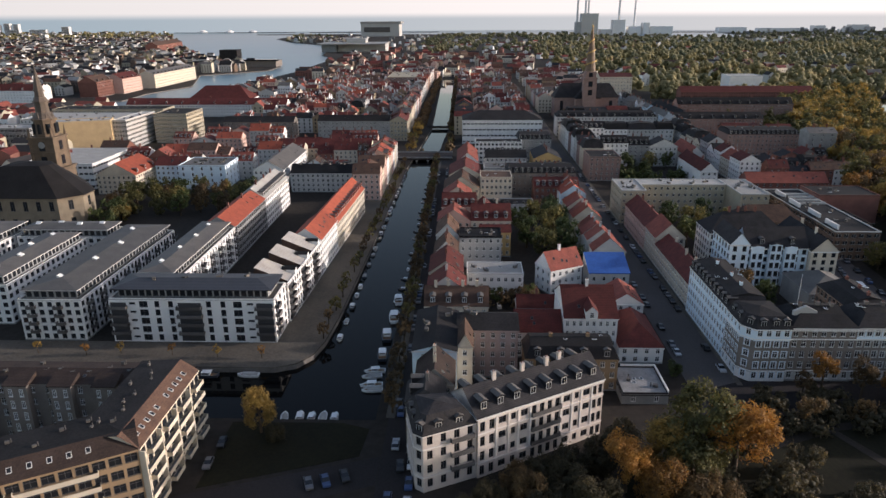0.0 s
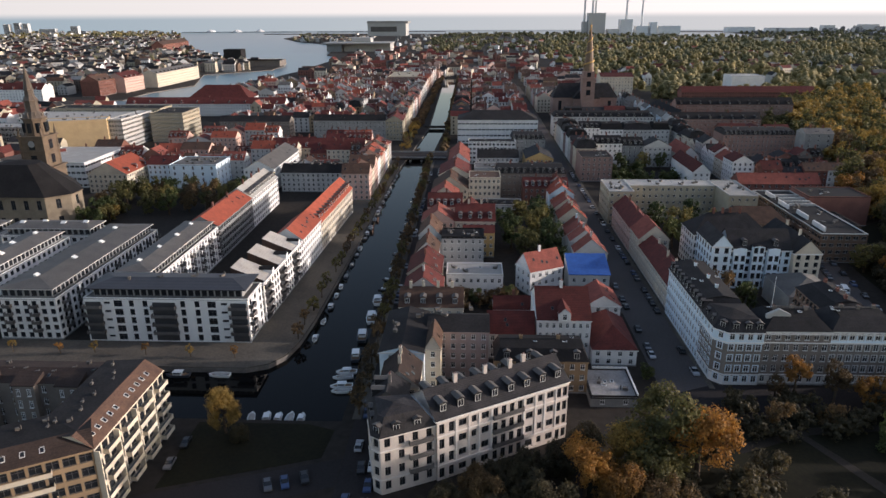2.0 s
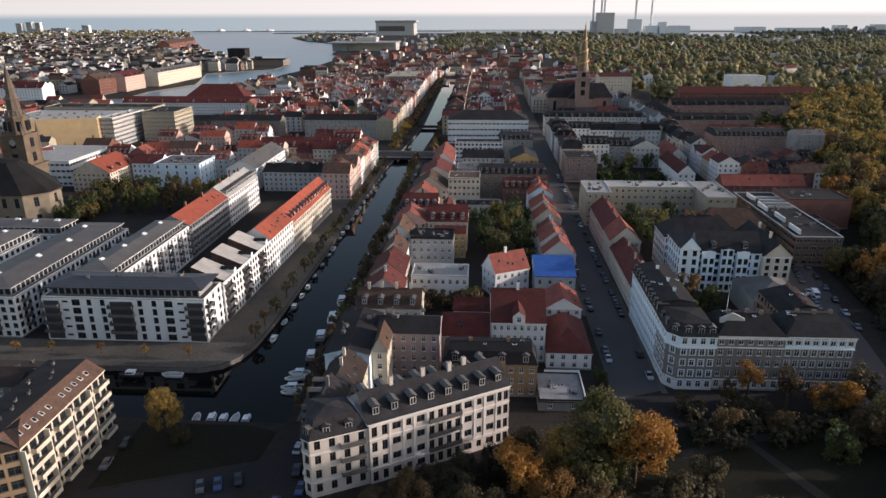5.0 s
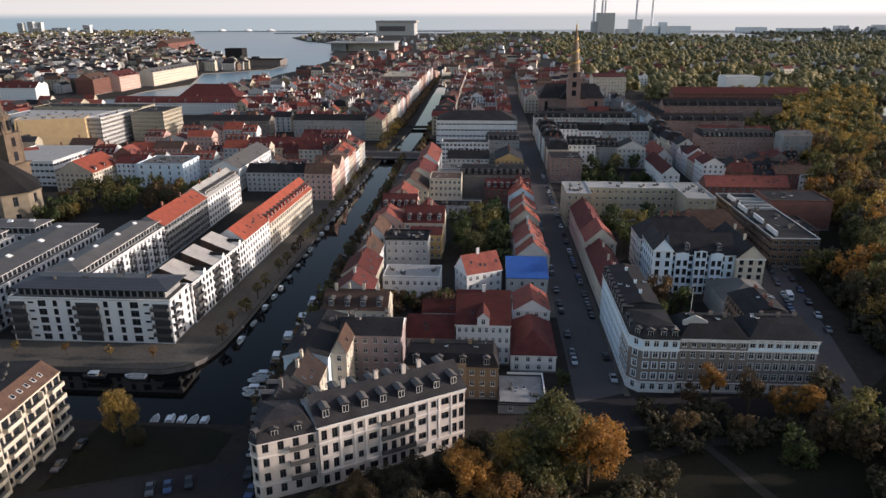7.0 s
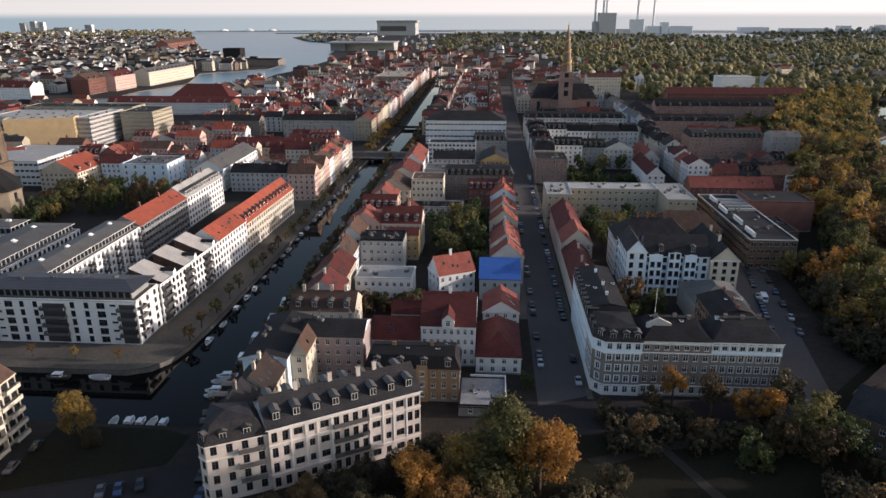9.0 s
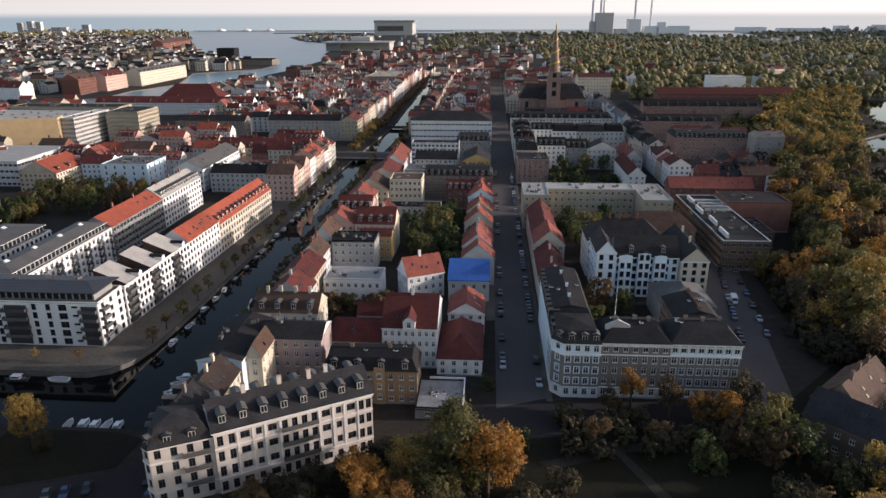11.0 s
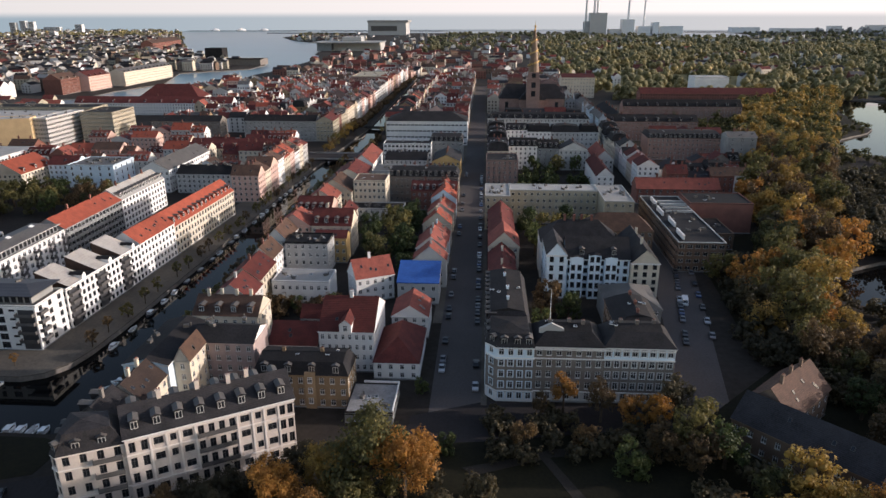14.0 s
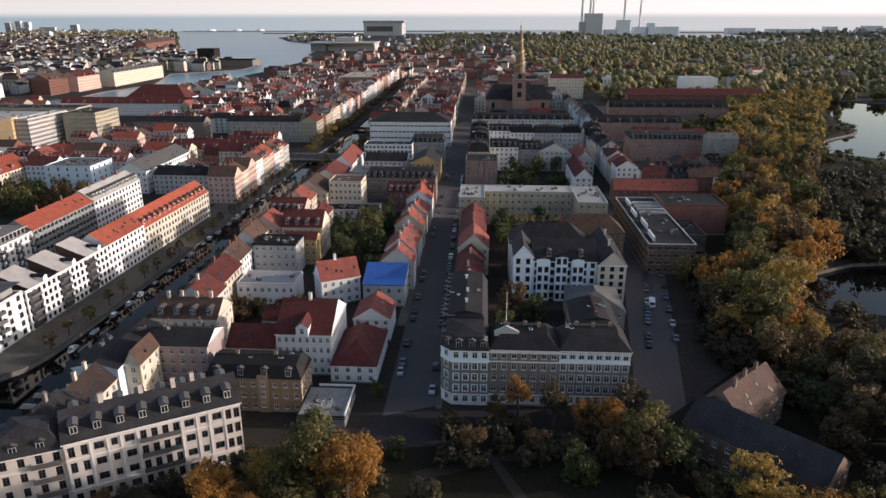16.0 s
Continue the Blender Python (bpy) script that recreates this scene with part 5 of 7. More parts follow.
put("flagpole", s.mesh("flagpole", FRAME), g2, pose(-4.5, 1.5, 19.6), "white flagpole on the roof")
s = Shape()
s.box(-3.2, -0.4, 0, 3.2, 0.4, 1.2)
s.quad((-3.2, -0.4, 1.2), (3.2, -0.4, 1.2), (0, -0.4, 2.8))
s.quad((3.2, 0.4, 1.2), (-3.2, 0.4, 1.2), (0, 0.4, 2.8))
s.quad((3.2, -0.4, 1.2), (3.2, 0.4, 1.2), (0, 0.4, 2.8), (0, -0.4, 2.8))
s.quad((-3.2, 0.4, 1.2), (-3.2, -0.4, 1.2), (0, -0.4, 2.8), (0, 0.4, 2.8))
put("roof_pediment", s.mesh("roof_pediment", PALE), g2, pose(-4.5, -3.1, 18.6), "small pale pediment above the roof")
# white building with turrets
tk = dict(det=2, wall=PALEBLUE, cover=SLATE, edge=WHITE, name="white_building", category="apartment block", storeys=5, pitch=2.6, ww=1.5, wh=2.15, frames=DARKFRAME, bars=False)
hb = block("tall white building with bays and a steep black roof", 105.5, 240, 128, 253, 14.5, roof="gable", rh=6.5, ax="x", sides="S", dormers="S", dstep=9, **tk)
block("white gabled wing of the tall white building", 98.5, 238, 105.4, 256, 16.5, roof="gable", rh=4.5, ax="y", sides="SW", **tk)
for x, y, w_, n_ in ((-7.6, -7.6, 4.6, -6.5), (-1.2, -8.0, 4.2, -3.5), (4.6, -7.6, 4.2, -6.5)):
    s, pn = Shape(), []
    facade(s, pn, (x - w_ / 2, y, 0), (1, 0, 0), (0, -1, 0), w_, 17.5 + n_ * 0.3, 2, 5, 1.45, 2.1, 0.9, 3.3, 0.15)
    s.box(x - w_ / 2, y + 0.3, 0, x + w_ / 2, -6.4, 17.4 + n_ * 0.3)
    s.quad((x - w_ / 2, y, 17.5 + n_ * 0.3), (x + w_ / 2, y, 17.5 + n_ * 0.3), (x, y, 17.9 + n_ * 0.3))
    s.quad((x + w_ / 2, y, 17.5 + n_ * 0.3), (x + w_ / 2, -4, 17.5 + n_ * 0.3), (x, -4, 17.9 + n_ * 0.3), (x, y, 17.9 + n_ * 0.3), s=1)
    s.quad((x - w_ / 2, -4, 17.5 + n_ * 0.3), (x - w_ / 2, y, 17.5 + n_ * 0.3), (x, y, 17.9 + n_ * 0.3), (x, -4, 17.9 + n_ * 0.3), s=1)
    put("bay", s.mesh("bay", PALEBLUE, SLATE), hb, None, "white gabled bay")
    for p, u, n, a, b, i, k in pn:
        put("window", window_mesh(a, b, DARKFRAME, False), hb, turn_to(p, n))
block("cream wing with a black gable roof", 128.2, 238, 138, 268, 14, roof="gable", rh=5, ax="y", sides="SE", chimneys=2, **{**tk, "wall": CREAM})
block("dark-roofed back wing with chimneys", 98, 258, 127.5, 274, 14.5, roof="hip", rh=7, ax="x", sides="SW", chimneys=4, **{**tk, "det": 1, "wall": WHITE, "cover": SLATE})
block("grey rendered annex with a hipped grey roof", 116, 212, 133, 232, 8, roof="hip", rh=4, ax="y", sides="SE", det=2, wall=GREY, cover=ZINC, pitch=3, edge=GREY)
# long flats with a pale roof
fk = dict(det=1, roof="flat", wall=TAN, cover=PALEROOF, edge=PALE, storeys=5, pitch=2.9, ww=1.2, wh=1.4, name="apartment_block", category="apartment block", vents=7)
block("long tan block of flats with a pale flat roof", 88.5, 331, 130.5, 343, 16.5, sides="S", **fk)
block("tan block of flats with a pale flat roof", 76.5, 319, 88.3, 343, 16.5, sides="SW", **fk)
block("tan block of flats with a pale flat roof", 130.7, 312, 144, 343, 16.5, sides="SE", **fk)
block("dark red-roofed house in the yard", 118, 282, 146, 296, 12, roof="hip", rh=6, wall=BROWNBRICK, cover=BROWNTILE, ax="x", det=1, sides="SE")
# terraced brick office block
block("dark brick office block with a pale stepped parapet", 152.5, 268, 171, 340, 12, roof="flat", wall=BROWNBRICK, cover=TAR, edge=PALE, det=1, sides="SW", storeys=4, pitch=2.8, ww=2.0, wh=1.6, vents=14, name="office_block", category="office block")
block("windowless dark red brick block behind the office", 171.2, 320, 200, 340, 14, roof="flat", wall=BRICK, cover=TAR, det=1, sides="", edge=BRICK, vents=3)
block("low brick court building of the office", 171.2, 296, 184, 319.8, 7, roof="flat", wall=BROWNBRICK, cover=TAR, edge=BROWNBRICK, det=1, sides="S", storeys=2, pitch=3, vents=5)
for k in range(4):
    s = Shape()
    s.box(-6.0, -0.45, 0, 6.0, 0.45, 1.0)
    ob = tagged(new("roof_canopy", s.mesh("roof_canopy", PALE)), "long pale concrete canopy on the office roof", "canopy", "office roof canopies")
    ob.matrix_basis = pose(164.3, 312 + 5.6 * k, 12.15)
for k in range(4):
    s = Shape()
    s.box(-0.35, -5.2, 0, 0.35, 5.2, 1.9)
    ob = tagged(new("roof_parapet", s.mesh("roof_parapet", WHITE)), "white concrete parapet stepping along the office roof", "parapet", "office roof parapets")
    ob.matrix_basis = pose(155.5 + 0.9 * (k % 2), 277 + 17 * k, 12.15)
block("long low brick range with a red roof", 158, 371, 202, 384, 8, roof="gable", rh=5, wall=BRICK, cover=REDTILE, ax="x", det=1, sides="SE", pitch=3.4)
block("pink brick flats on the street", 77, 410, 96, 432, 14.5, roof="flat", wall=PINKBRICK, cover=TAR, det=1, sides="SE", edge=PINKBRICK, vents=4)
block("grey tower-like gable house", 238, 472, 257, 486, 19, roof="gable", rh=3, wall=GREY, cover=ZINC, ax="x", det=1, sides="SE", pitch=5)
# tenement and barracks walls in paler brick: haze put into the wall colour
block("brown brick tenement with a dark roof", 190, 490, 240, 512, 15, roof="mansard", rh=3, wall=PINKBRICK, cover=SLATE, ax="x", det=1, sides="SE", dormers="S", chimneys=4)
block("low cream house with a red roof", 215, 456, 238, 468, 6, roof="gable", rh=4, wall=CREAM, cover=REDTILE, ax="x", det=1, sides="SE")
block("long brick barracks with a dark roof", 174, 566, 246, 582, 15, roof="gable", rh=5, wall=PINKBRICK, cover=TAR, ax="x", det=1, sides="SE", dormers="S", dstep=9, chimneys=6)
block("long brick barracks with a dark roof", 205, 662, 314, 679, 15, roof="gable", rh=6, wall=PINKBRICK, cover=TAR, ax="x", det=1, sides="SE", dormers="S", dstep=9, chimneys=6)
block("long brick range with a dark red roof", 250, 800, 400, 818, 12, roof="gable", rh=6, wall=BRICK, cover=DEEPRED, ax="x", det=0, sides="SE")
block("white boxy hall above the roofs", 330, 870, 370, 900, 24, roof="flat", wall=WHITE, cover=PALEROOF, det=0, sides="")
block("brick barracks wing with a dark roof", 179, 582.3, 194, 661.6, 15, roof="gable", rh=5, wall=PINKBRICK, cover=TAR, ax="y", det=1, sides="W", pitch=3.2, chimneys=4)
# gate house in the park
gk = dict(det=2, wall=BROWNBRICK, name="brick_house", category="house", storeys=2)
pw = front("dark brick wing with a sunlit brown tiled roof and chimneys", 148.4, 151.4, 163.8, 166.6, 12, 7.5, roof="gable", rh=6, cover=BROWNTILE, ax="x", sides="SE", pitch=3.2, chimneys=3, **gk)
front("long dark brick house with a slate roof among trees", 135, 152.6, 156.8, 130.1, 13, 7, roof="gable", rh=5, cover=SLATE, ax="x", sides="SE", pitch=3.0, **gk)

# ---- left bank, farther up ----
def terrace(x0, y0, x1, y1, along, lo, hi, seed, walls, covers, det=1, hlo=11, hhi=15, sides="SE", ridge=None, label=None):
    """A closed row of town houses of uneven width, height and colour."""
    g = random.Random(seed)
    p, end = (y0, y1) if along == "y" else (x0, x1)
    while p < end - lo * 0.6:
        w_ = min(g.uniform(lo, hi), end - p)
        a, b, c, d_ = (x0, p, x1, p + w_ - 0.1) if along == "y" else (p, y0, p + w_ - 0.1, y1)
        h_, wl, cv = g.uniform(hlo, hhi), g.choice(walls), g.choice(covers)
        ax = ridge or g.choice([along, along, "x" if along == "y" else "y"])
        kind = "mansard" if cv in (SLATE, TAR) and g.random() < 0.5 else "gable"
        block(label or "town house with a %s roof" % ("dark" if cv in (SLATE, TAR) else "brown tiled" if cv is BROWNTILE else "red tiled"), a, b, c, d_, h_, roof=kind, rh=g.uniform(3.2, 5.2), wall=wl, cover=cv, ax=ax, det=det, sides=sides,
              chimneys=g.choice([0, 1, 1, 2]) if det else 0, dormers=("E" if along == "y" else "S") if det and ax == along and g.random() < 0.5 else "", name="town_house", category="house", pitch=2.9 if det else 4.2, wh=1.6 if det else 1.8)
        p += w_


FARROW = Shape()
FWALL = [WHITE, CREAM, PINK, TAN, PALE, PINKBRICK, YELBRICK, PALE]
FCOVER = [REDTILE, DEEPRED, ORANGETILE, BROWNTILE, SLATE, ZINC]


def far_row(x0, y0, x1, y1, along, lo, hi, seed, hlo=11, hhi=16):
    """A closed row of small far houses, added to one joined mesh."""
    g = random.Random(seed)
    p, end = (y0, y1) if along == "y" else (x0, x1)
    while p < end - lo * 0.6:
        w_ = min(g.uniform(lo, hi), end - p)
        a, b, c, d_ = (x0, p, x1, p + w_ - 0.1) if along == "y" else (p, y0, p + w_ - 0.1, y1)
        h_, r_ = g.uniform(hlo, hhi), g.uniform(3, 5)
        k, m_ = g.randrange(len(FWALL)), len(FWALL) + g.choice([0, 1, 1, 1, 2, 3, 3, 4, 4, 5])
        FARROW.box(a, b, 0, c, d_, h_, s=k)
        if g.random() < 0.5:
            y_ = (b + d_) / 2
            FARROW.quad((a, b, h_), (c, b, h_), (c, y_, h_ + r_), (a, y_, h_ + r_), s=m_)
            FARROW.quad((c, d_, h_), (a, d_, h_), (a, y_, h_ + r_), (c, y_, h_ + r_), s=m_)
            FARROW.quad((c, b, h_), (c, d_, h_), (c, y_, h_ + r_), s=k)
            FARROW.quad((a, d_, h_), (a, b, h_), (a, y_, h_ + r_), s=k)
        else:
            x_ = (a + c) / 2
            FARROW.quad((c, b, h_), (c, d_, h_), (x_, d_, h_ + r_), (x_, b, h_ + r_), s=m_)
            FARROW.quad((a, d_, h_), (a, b, h_), (x_, b, h_ + r_), (x_, d_, h_ + r_), s=m_)
            FARROW.quad((a, b, h_), (c, b, h_), (x_, b, h_ + r_), s=k)
            FARROW.quad((c, d_, h_), (a, d_, h_), (x_, d_, h_ + r_), s=k)
        for e in range(2):
            cx_, cy_ = g.uniform(a + 1, c - 1), (b + d_) / 2 + g.uniform(-2, 2)
            FARROW.box(cx_ - 0.6, cy_ - 0.5, h_, cx_ + 0.6, cy_ + 0.5, h_ + r_ + 1.2, s=g.choice([0, 5, 5]))
        gl = len(FWALL) + len(FCOVER)
        for f in range(int(h_ / 3.3)):
            z_ = 1 + 3.3 * f
            n_ = int((c - a) / 2.9)
            for i in range(n_):
                u_ = a + (c - a) * (i + 0.5) / n_
                FARROW.quad((u_ - 0.6, b - 0.04, z_), (u_ + 0.6, b - 0.04, z_), (u_ + 0.6, b - 0.04, z_ + 1.7), (u_ - 0.6, b - 0.04, z_ + 1.7), s=gl)
            n_ = int((d_ - b) / 2.9)
            for i in range(n_):
                u_ = b + (d_ - b) * (i + 0.5) / n_
                FARROW.quad((c + 0.04, u_ - 0.6, z_), (c + 0.04, u_ + 0.6, z_), (c + 0.04, u_ + 0.6, z_ + 1.7), (c + 0.04, u_ - 0.6, z_ + 1.7), s=gl)
        p += w_


MIX = [WHITE, CREAM, PINK, TAN, PALE, BRICK, CREAM, YELBRICK]
RED = [REDTILE, ZINC, DEEPRED, DEEPRED, DEEPRED, ORANGETILE, BROWNTILE, SLATE, SLATE, TAR]
# canal rows
terrace(-61, 362, -46, 470, "y", 9, 15, 11, [WHITE, CREAM, PALE, PINK], [BROWNTILE, REDTILE, DEEPRED, BROWNTILE, ORANGETILE], hlo=13, hhi=16)
terrace(-62, 575, -47, 760, "y", 10, 17, 12, MIX, RED, hlo=14, hhi=18)
far_row(-64, 770, -48, 1130, "y", 10, 17, 13, 14, 18)
block("white office block with a flat roof", -168, 386, -140, 411, 14, roof="flat", wall=PALEBLUE, cover=ZINC, det=1, sides="SE", storeys=4, pitch=5.5, wh=2, vents=14)
block("pale house with a dark red roof beside the white office", -186, 396, -168.3, 410, 12, roof="gable", rh=4.5, ax="x", wall=PALEBLUE, cover=DEEPRED, det=1, sides="SE", storeys=4, pitch=2.6, chimneys=2)
block("white block with a grey zinc roof", -121.5, 380, -104, 440, 13, roof="gable", rh=5, ax="y", wall=WHITE, cover=ZINC, det=1, sides="SE")
block("white office block with ribbon windows", -262, 386, -219, 436, 15, roof="flat", wall=WHITE, cover=PALEROOF, det=1, sides="SE", storeys=4, pitch=3, ww=2.4, wh=1.5)
block("house with a bright orange roof and cream walls", -211, 374, -188, 405, 11, roof="gable", rh=7, ax="y", wall=CREAM, cover=ORANGETILE, det=1, sides="SE", pitch=2.6, storeys=4, dormers="E", dstep=9, chimneys=2)
block("long low range with a black roof", -100, 380, -62.5, 396, 11, roof="gable", rh=4, ax="x", wall=PALE, cover=TAR, det=1, sides="S", vents=16)
block("long block of flats with a black roof", -119, 550, -60, 566, 16, roof="gable", rh=4, ax="x", wall=GREY, cover=TAR, det=1, sides="SE", storeys=5, pitch=3.4, chimneys=5, balconies="S")
block("low hall with a long pale metal roof", -138, 506, -110, 518, 7, roof="gable", rh=2, ax="x", wall=PALE, cover=PALEROOF, det=1, sides="SE", storeys=2)
block("long house with a dark red tiled roof", -118, 462, -64, 477, 10, roof="gable", rh=6, ax="x", wall=CREAM, cover=DEEPRED, det=1, sides="SE", storeys=3, chimneys=3, dormers="S", dstep=9)
block("corner block with pale balconies", -59.8, 550, -46, 574, 16, roof="gable", rh=4, ax="y", wall=TAN, cover=DEEPRED, det=1, sides="SE", storeys=5, pitch=2.5)
block("long block of flats with a black roof", -197, 551, -139, 566, 15, roof="gable", rh=4, ax="x", wall=GREYBRICK, cover=TAR, det=1, sides="SE", storeys=5, chimneys=5)
for i, (x0, x1, y0, y1) in enumerate(((-98, -66, 400, 412), (-98, -64, 446, 458), (-150, -104, 446, 460), (-200, -156, 440, 454), (-150, -100, 480, 492), (-95, -62, 482, 494), (-212, -160, 486, 498), (-262, -214, 444, 458), (-200, -140, 520, 532), (-100, -66, 508, 520), (-216, -168, 420, 432), (-160, -126, 410, 422))):
    terrace(x0, y0, x1, y1, "x", 11, 20, 30 + i, [WHITE, CREAM, PINK, BRICK, PALE], [REDTILE, DEEPRED, DEEPRED, ORANGETILE, BROWNTILE], hlo=9, hhi=13, ridge="x" if i % 2 else None)
house("big tan stone office block with a blank sunlit wall", -289.6, 500.3, 48, 16, 24, roof="flat", wall=OFFICETAN, cover=PALEROOF, det=1, sides="E", storeys=7, pitch=3.2, vents=8, turn=18)
block("grey office roofs behind the tan stone block", -345, 518, -266.3, 557, 22, roof="flat", wall=PALE, cover=PALEROOF, det=1, sides="S", storeys=7, pitch=3, vents=10)
block("glazed office wing beside the church tower", -360, 480, -314, 500, 21, roof="flat", wall=GREY, cover=PALEROOF, det=1, sides="SE", storeys=6, pitch=2.6, ww=1.9, wh=2.2, vents=6)
block("pale stone office block with fine window rows", -266, 506, -255.5, 557, 23, roof="flat", wall=PALE, cover=PALEROOF, det=1, sides="SE", storeys=7, pitch=1.9, ww=1.3, wh=1.9, vents=5)
block("big tan office block with narrow upright windows", -250, 541, -223, 577, 23, roof="flat", wall=TAN, cover=TAR, det=1, sides="SE", storeys=7, pitch=1.7, ww=0.9, wh=2.4, vents=5)
block("long office range with a black felt roof", -345, 562, -250.3, 585, 24, roof="flat", wall=TAN, cover=TAR, det=1, sides="S", storeys=7, pitch=2.3, ww=1.2, vents=12)
block("big white house with a huge steep red roof", -292, 720, -226, 752, 14, roof="hip", rh=13, ax="x", wall=WHITE, cover=DEEPRED, det=1, sides="SE", storeys=4, pitch=4)
block("white-gabled range with a dark red roof", -345, 690, -180, 706, 12, roof="gable", rh=6, ax="x", wall=WHITE, cover=DEEPRED, det=1, sides="SE", dormers="S", dstep=16)
for i in range(27):
    g = random.Random(100 + i)
    y0 = 590 + (i // 3) * 62 + g.uniform(-5, 5)
    x0 = -205 + (i % 3) * 48
    if y0 > 1100:
        continue
    if y0 < 700:
        terrace(x0, y0, x0 + 42, y0 + 12, "x", 10, 16, 200 + i, MIX, RED, det=0, hlo=10, hhi=15)
    else:
        far_row(x0, y0, x0 + 42, y0 + 12, "x", 9, 15, 200 + i, 10, 15)
    far_row(x0, y0 + 14, x0 + 11, y0 + 54, "y", 9, 14, 300 + i, 10, 15)
    far_row(x0 + 32, y0 + 14, x0 + 43, y0 + 54, "y", 9, 14, 800 + i, 9, 14)
    far_row(x0 + 12, y0 + 32, x0 + 31, y0 + 42, "x", 9, 14, 900 + i, 7, 11)
for i in range(3):
    far_row(-285, 775 + i * 70, -212, 789 + i * 70, "x", 11, 18, 400 + i)
    far_row(-285, 800 + i * 70, -270, 838 + i * 70, "y", 11, 18, 450 + i)
# right bank, farther up
terrace(-8, 580, 8, 720, "y", 10, 18, 14, MIX, RED, det=0, hlo=12, hhi=17, sides="SE")
far_row(-8, 720, 8, 1080, "y", 10, 16, 14)
for i in range(9):
    y0 = 585 + i * 55
    far_row(10, y0, 47, y0 + 13, "x", 10, 16, 500 + i, 9, 14)
    far_row(14, y0 + 20, 26, y0 + 50, "y", 10, 16, 550 + i, 7, 12)
far_row(48, 600, 61, 1050, "y", 11, 18, 15)
terrace(78, 440, 91, 560, "y", 11, 16, 16, [PALE, WHITE, PINKBRICK, CREAM], [SLATE, TAR, DEEPRED], sides="SW", hlo=13, hhi=16)
terrace(92, 452, 150, 466, "x", 14, 22, 17, [PALE, WHITE, GREY], [SLATE, TAR, ZINC], hlo=13, hhi=16)
terrace(92, 520, 160, 534, "x", 14, 22, 18, [PALE, WHITE, GREY], [SLATE, TAR, SLATE], hlo=13, hhi=16)
block("long dark-roofed tenement range", 78, 573, 161, 590, 16, roof="mansard", rh=3.5, ax="x", wall=PALE, cover=SLATE, det=1, sides="SE", dormers="S", dstep=6, chimneys=6, back=3)
block("white yard house with a dark red roof", 140, 395, 150, 440, 9, roof="gable", rh=5, ax="y", wall=WHITE, cover=DEEPRED, det=1, sides="SE")
terrace(164, 400, 176, 560, "y", 12, 18, 19, [WHITE, PALE, PALEBLUE, CREAM], [SLATE, DEEPRED, REDTILE, SLATE], sides="SW", hlo=11, hhi=15)
terrace(170, 566, 177, 760, "y", 12, 18, 24, [WHITE, PALE, PALEBLUE, GREY], [ZINC, PALEROOF, ZINC, SLATE], sides="SW", hlo=12, hhi=15)
block("cream stone block behind the church", 168, 862, 208, 890, 24, roof="gable", rh=4, wall=CREAM, cover=DEEPRED, ax="x", det=1, sides="SE", storeys=6, pitch=3.4)
block("brick yard house with a steep red roof", 146, 442, 158, 476, 9, roof="gable", rh=6, wall=PALE, cover=REDTILE, ax="y", det=1, sides="SE")
terrace(180, 396, 240, 407, "x", 10, 14, 25, [BRICK, PINKBRICK, WHITE], [DEEPRED, SLATE, BROWNTILE], hlo=8, hhi=11)
terrace(206, 440, 236, 452, "x", 10, 14, 26, [BRICK, WHITE, GREYBRICK], [DEEPRED, SLATE, TAR], hlo=8, hhi=11)
terrace(180, 410, 226, 422, "x", 10, 14, 20, [WHITE, CREAM, BRICK], [DEEPRED, SLATE, REDTILE], hlo=8, hhi=11)
terrace(246, 430, 280, 442, "x", 10, 14, 21, [WHITE, CREAM, BRICK], [DEEPRED, SLATE, BROWNTILE], hlo=7, hhi=9)
terrace(200, 526, 260, 540, "x", 14, 20, 22, [BRICK, PINKBRICK, OCHRE], [SLATE, DEEPRED], hlo=12, hhi=15)
far_row(78, 720, 92, 880, "y", 11, 17, 23)
for i in range(3):
    far_row(94, 740 + i * 44, 172, 754 + i * 44, "x", 11, 18, 600 + i, 9, 14)
terrace(92, 612, 168, 626, "x", 13, 22, 610, [GREYBRICK, PALE, BRICK], [SLATE, TAR, DEEPRED], det=0, hlo=12, hhi=15)
for i in range(5):
    far_row(85, 880 + i * 60, 190, 894 + i * 60, "x", 13, 24, 700 + i, 8, 12)
tagged(new("far_houses", FARROW.mesh("far_houses", *FWALL, *FCOVER, GLASS)), "far rows of town houses with red and dark roofs", "town", kind="stuff")

block("large hall with a flat tan roof by the far canal", -103, 925, -56, 1010, 19, roof="flat", wall=PINKBRICK, cover=TAN, edge=TAN, det=1, sides="SE", storeys=5, pitch=3.4, vents=6, name="warehouse", category="warehouse")

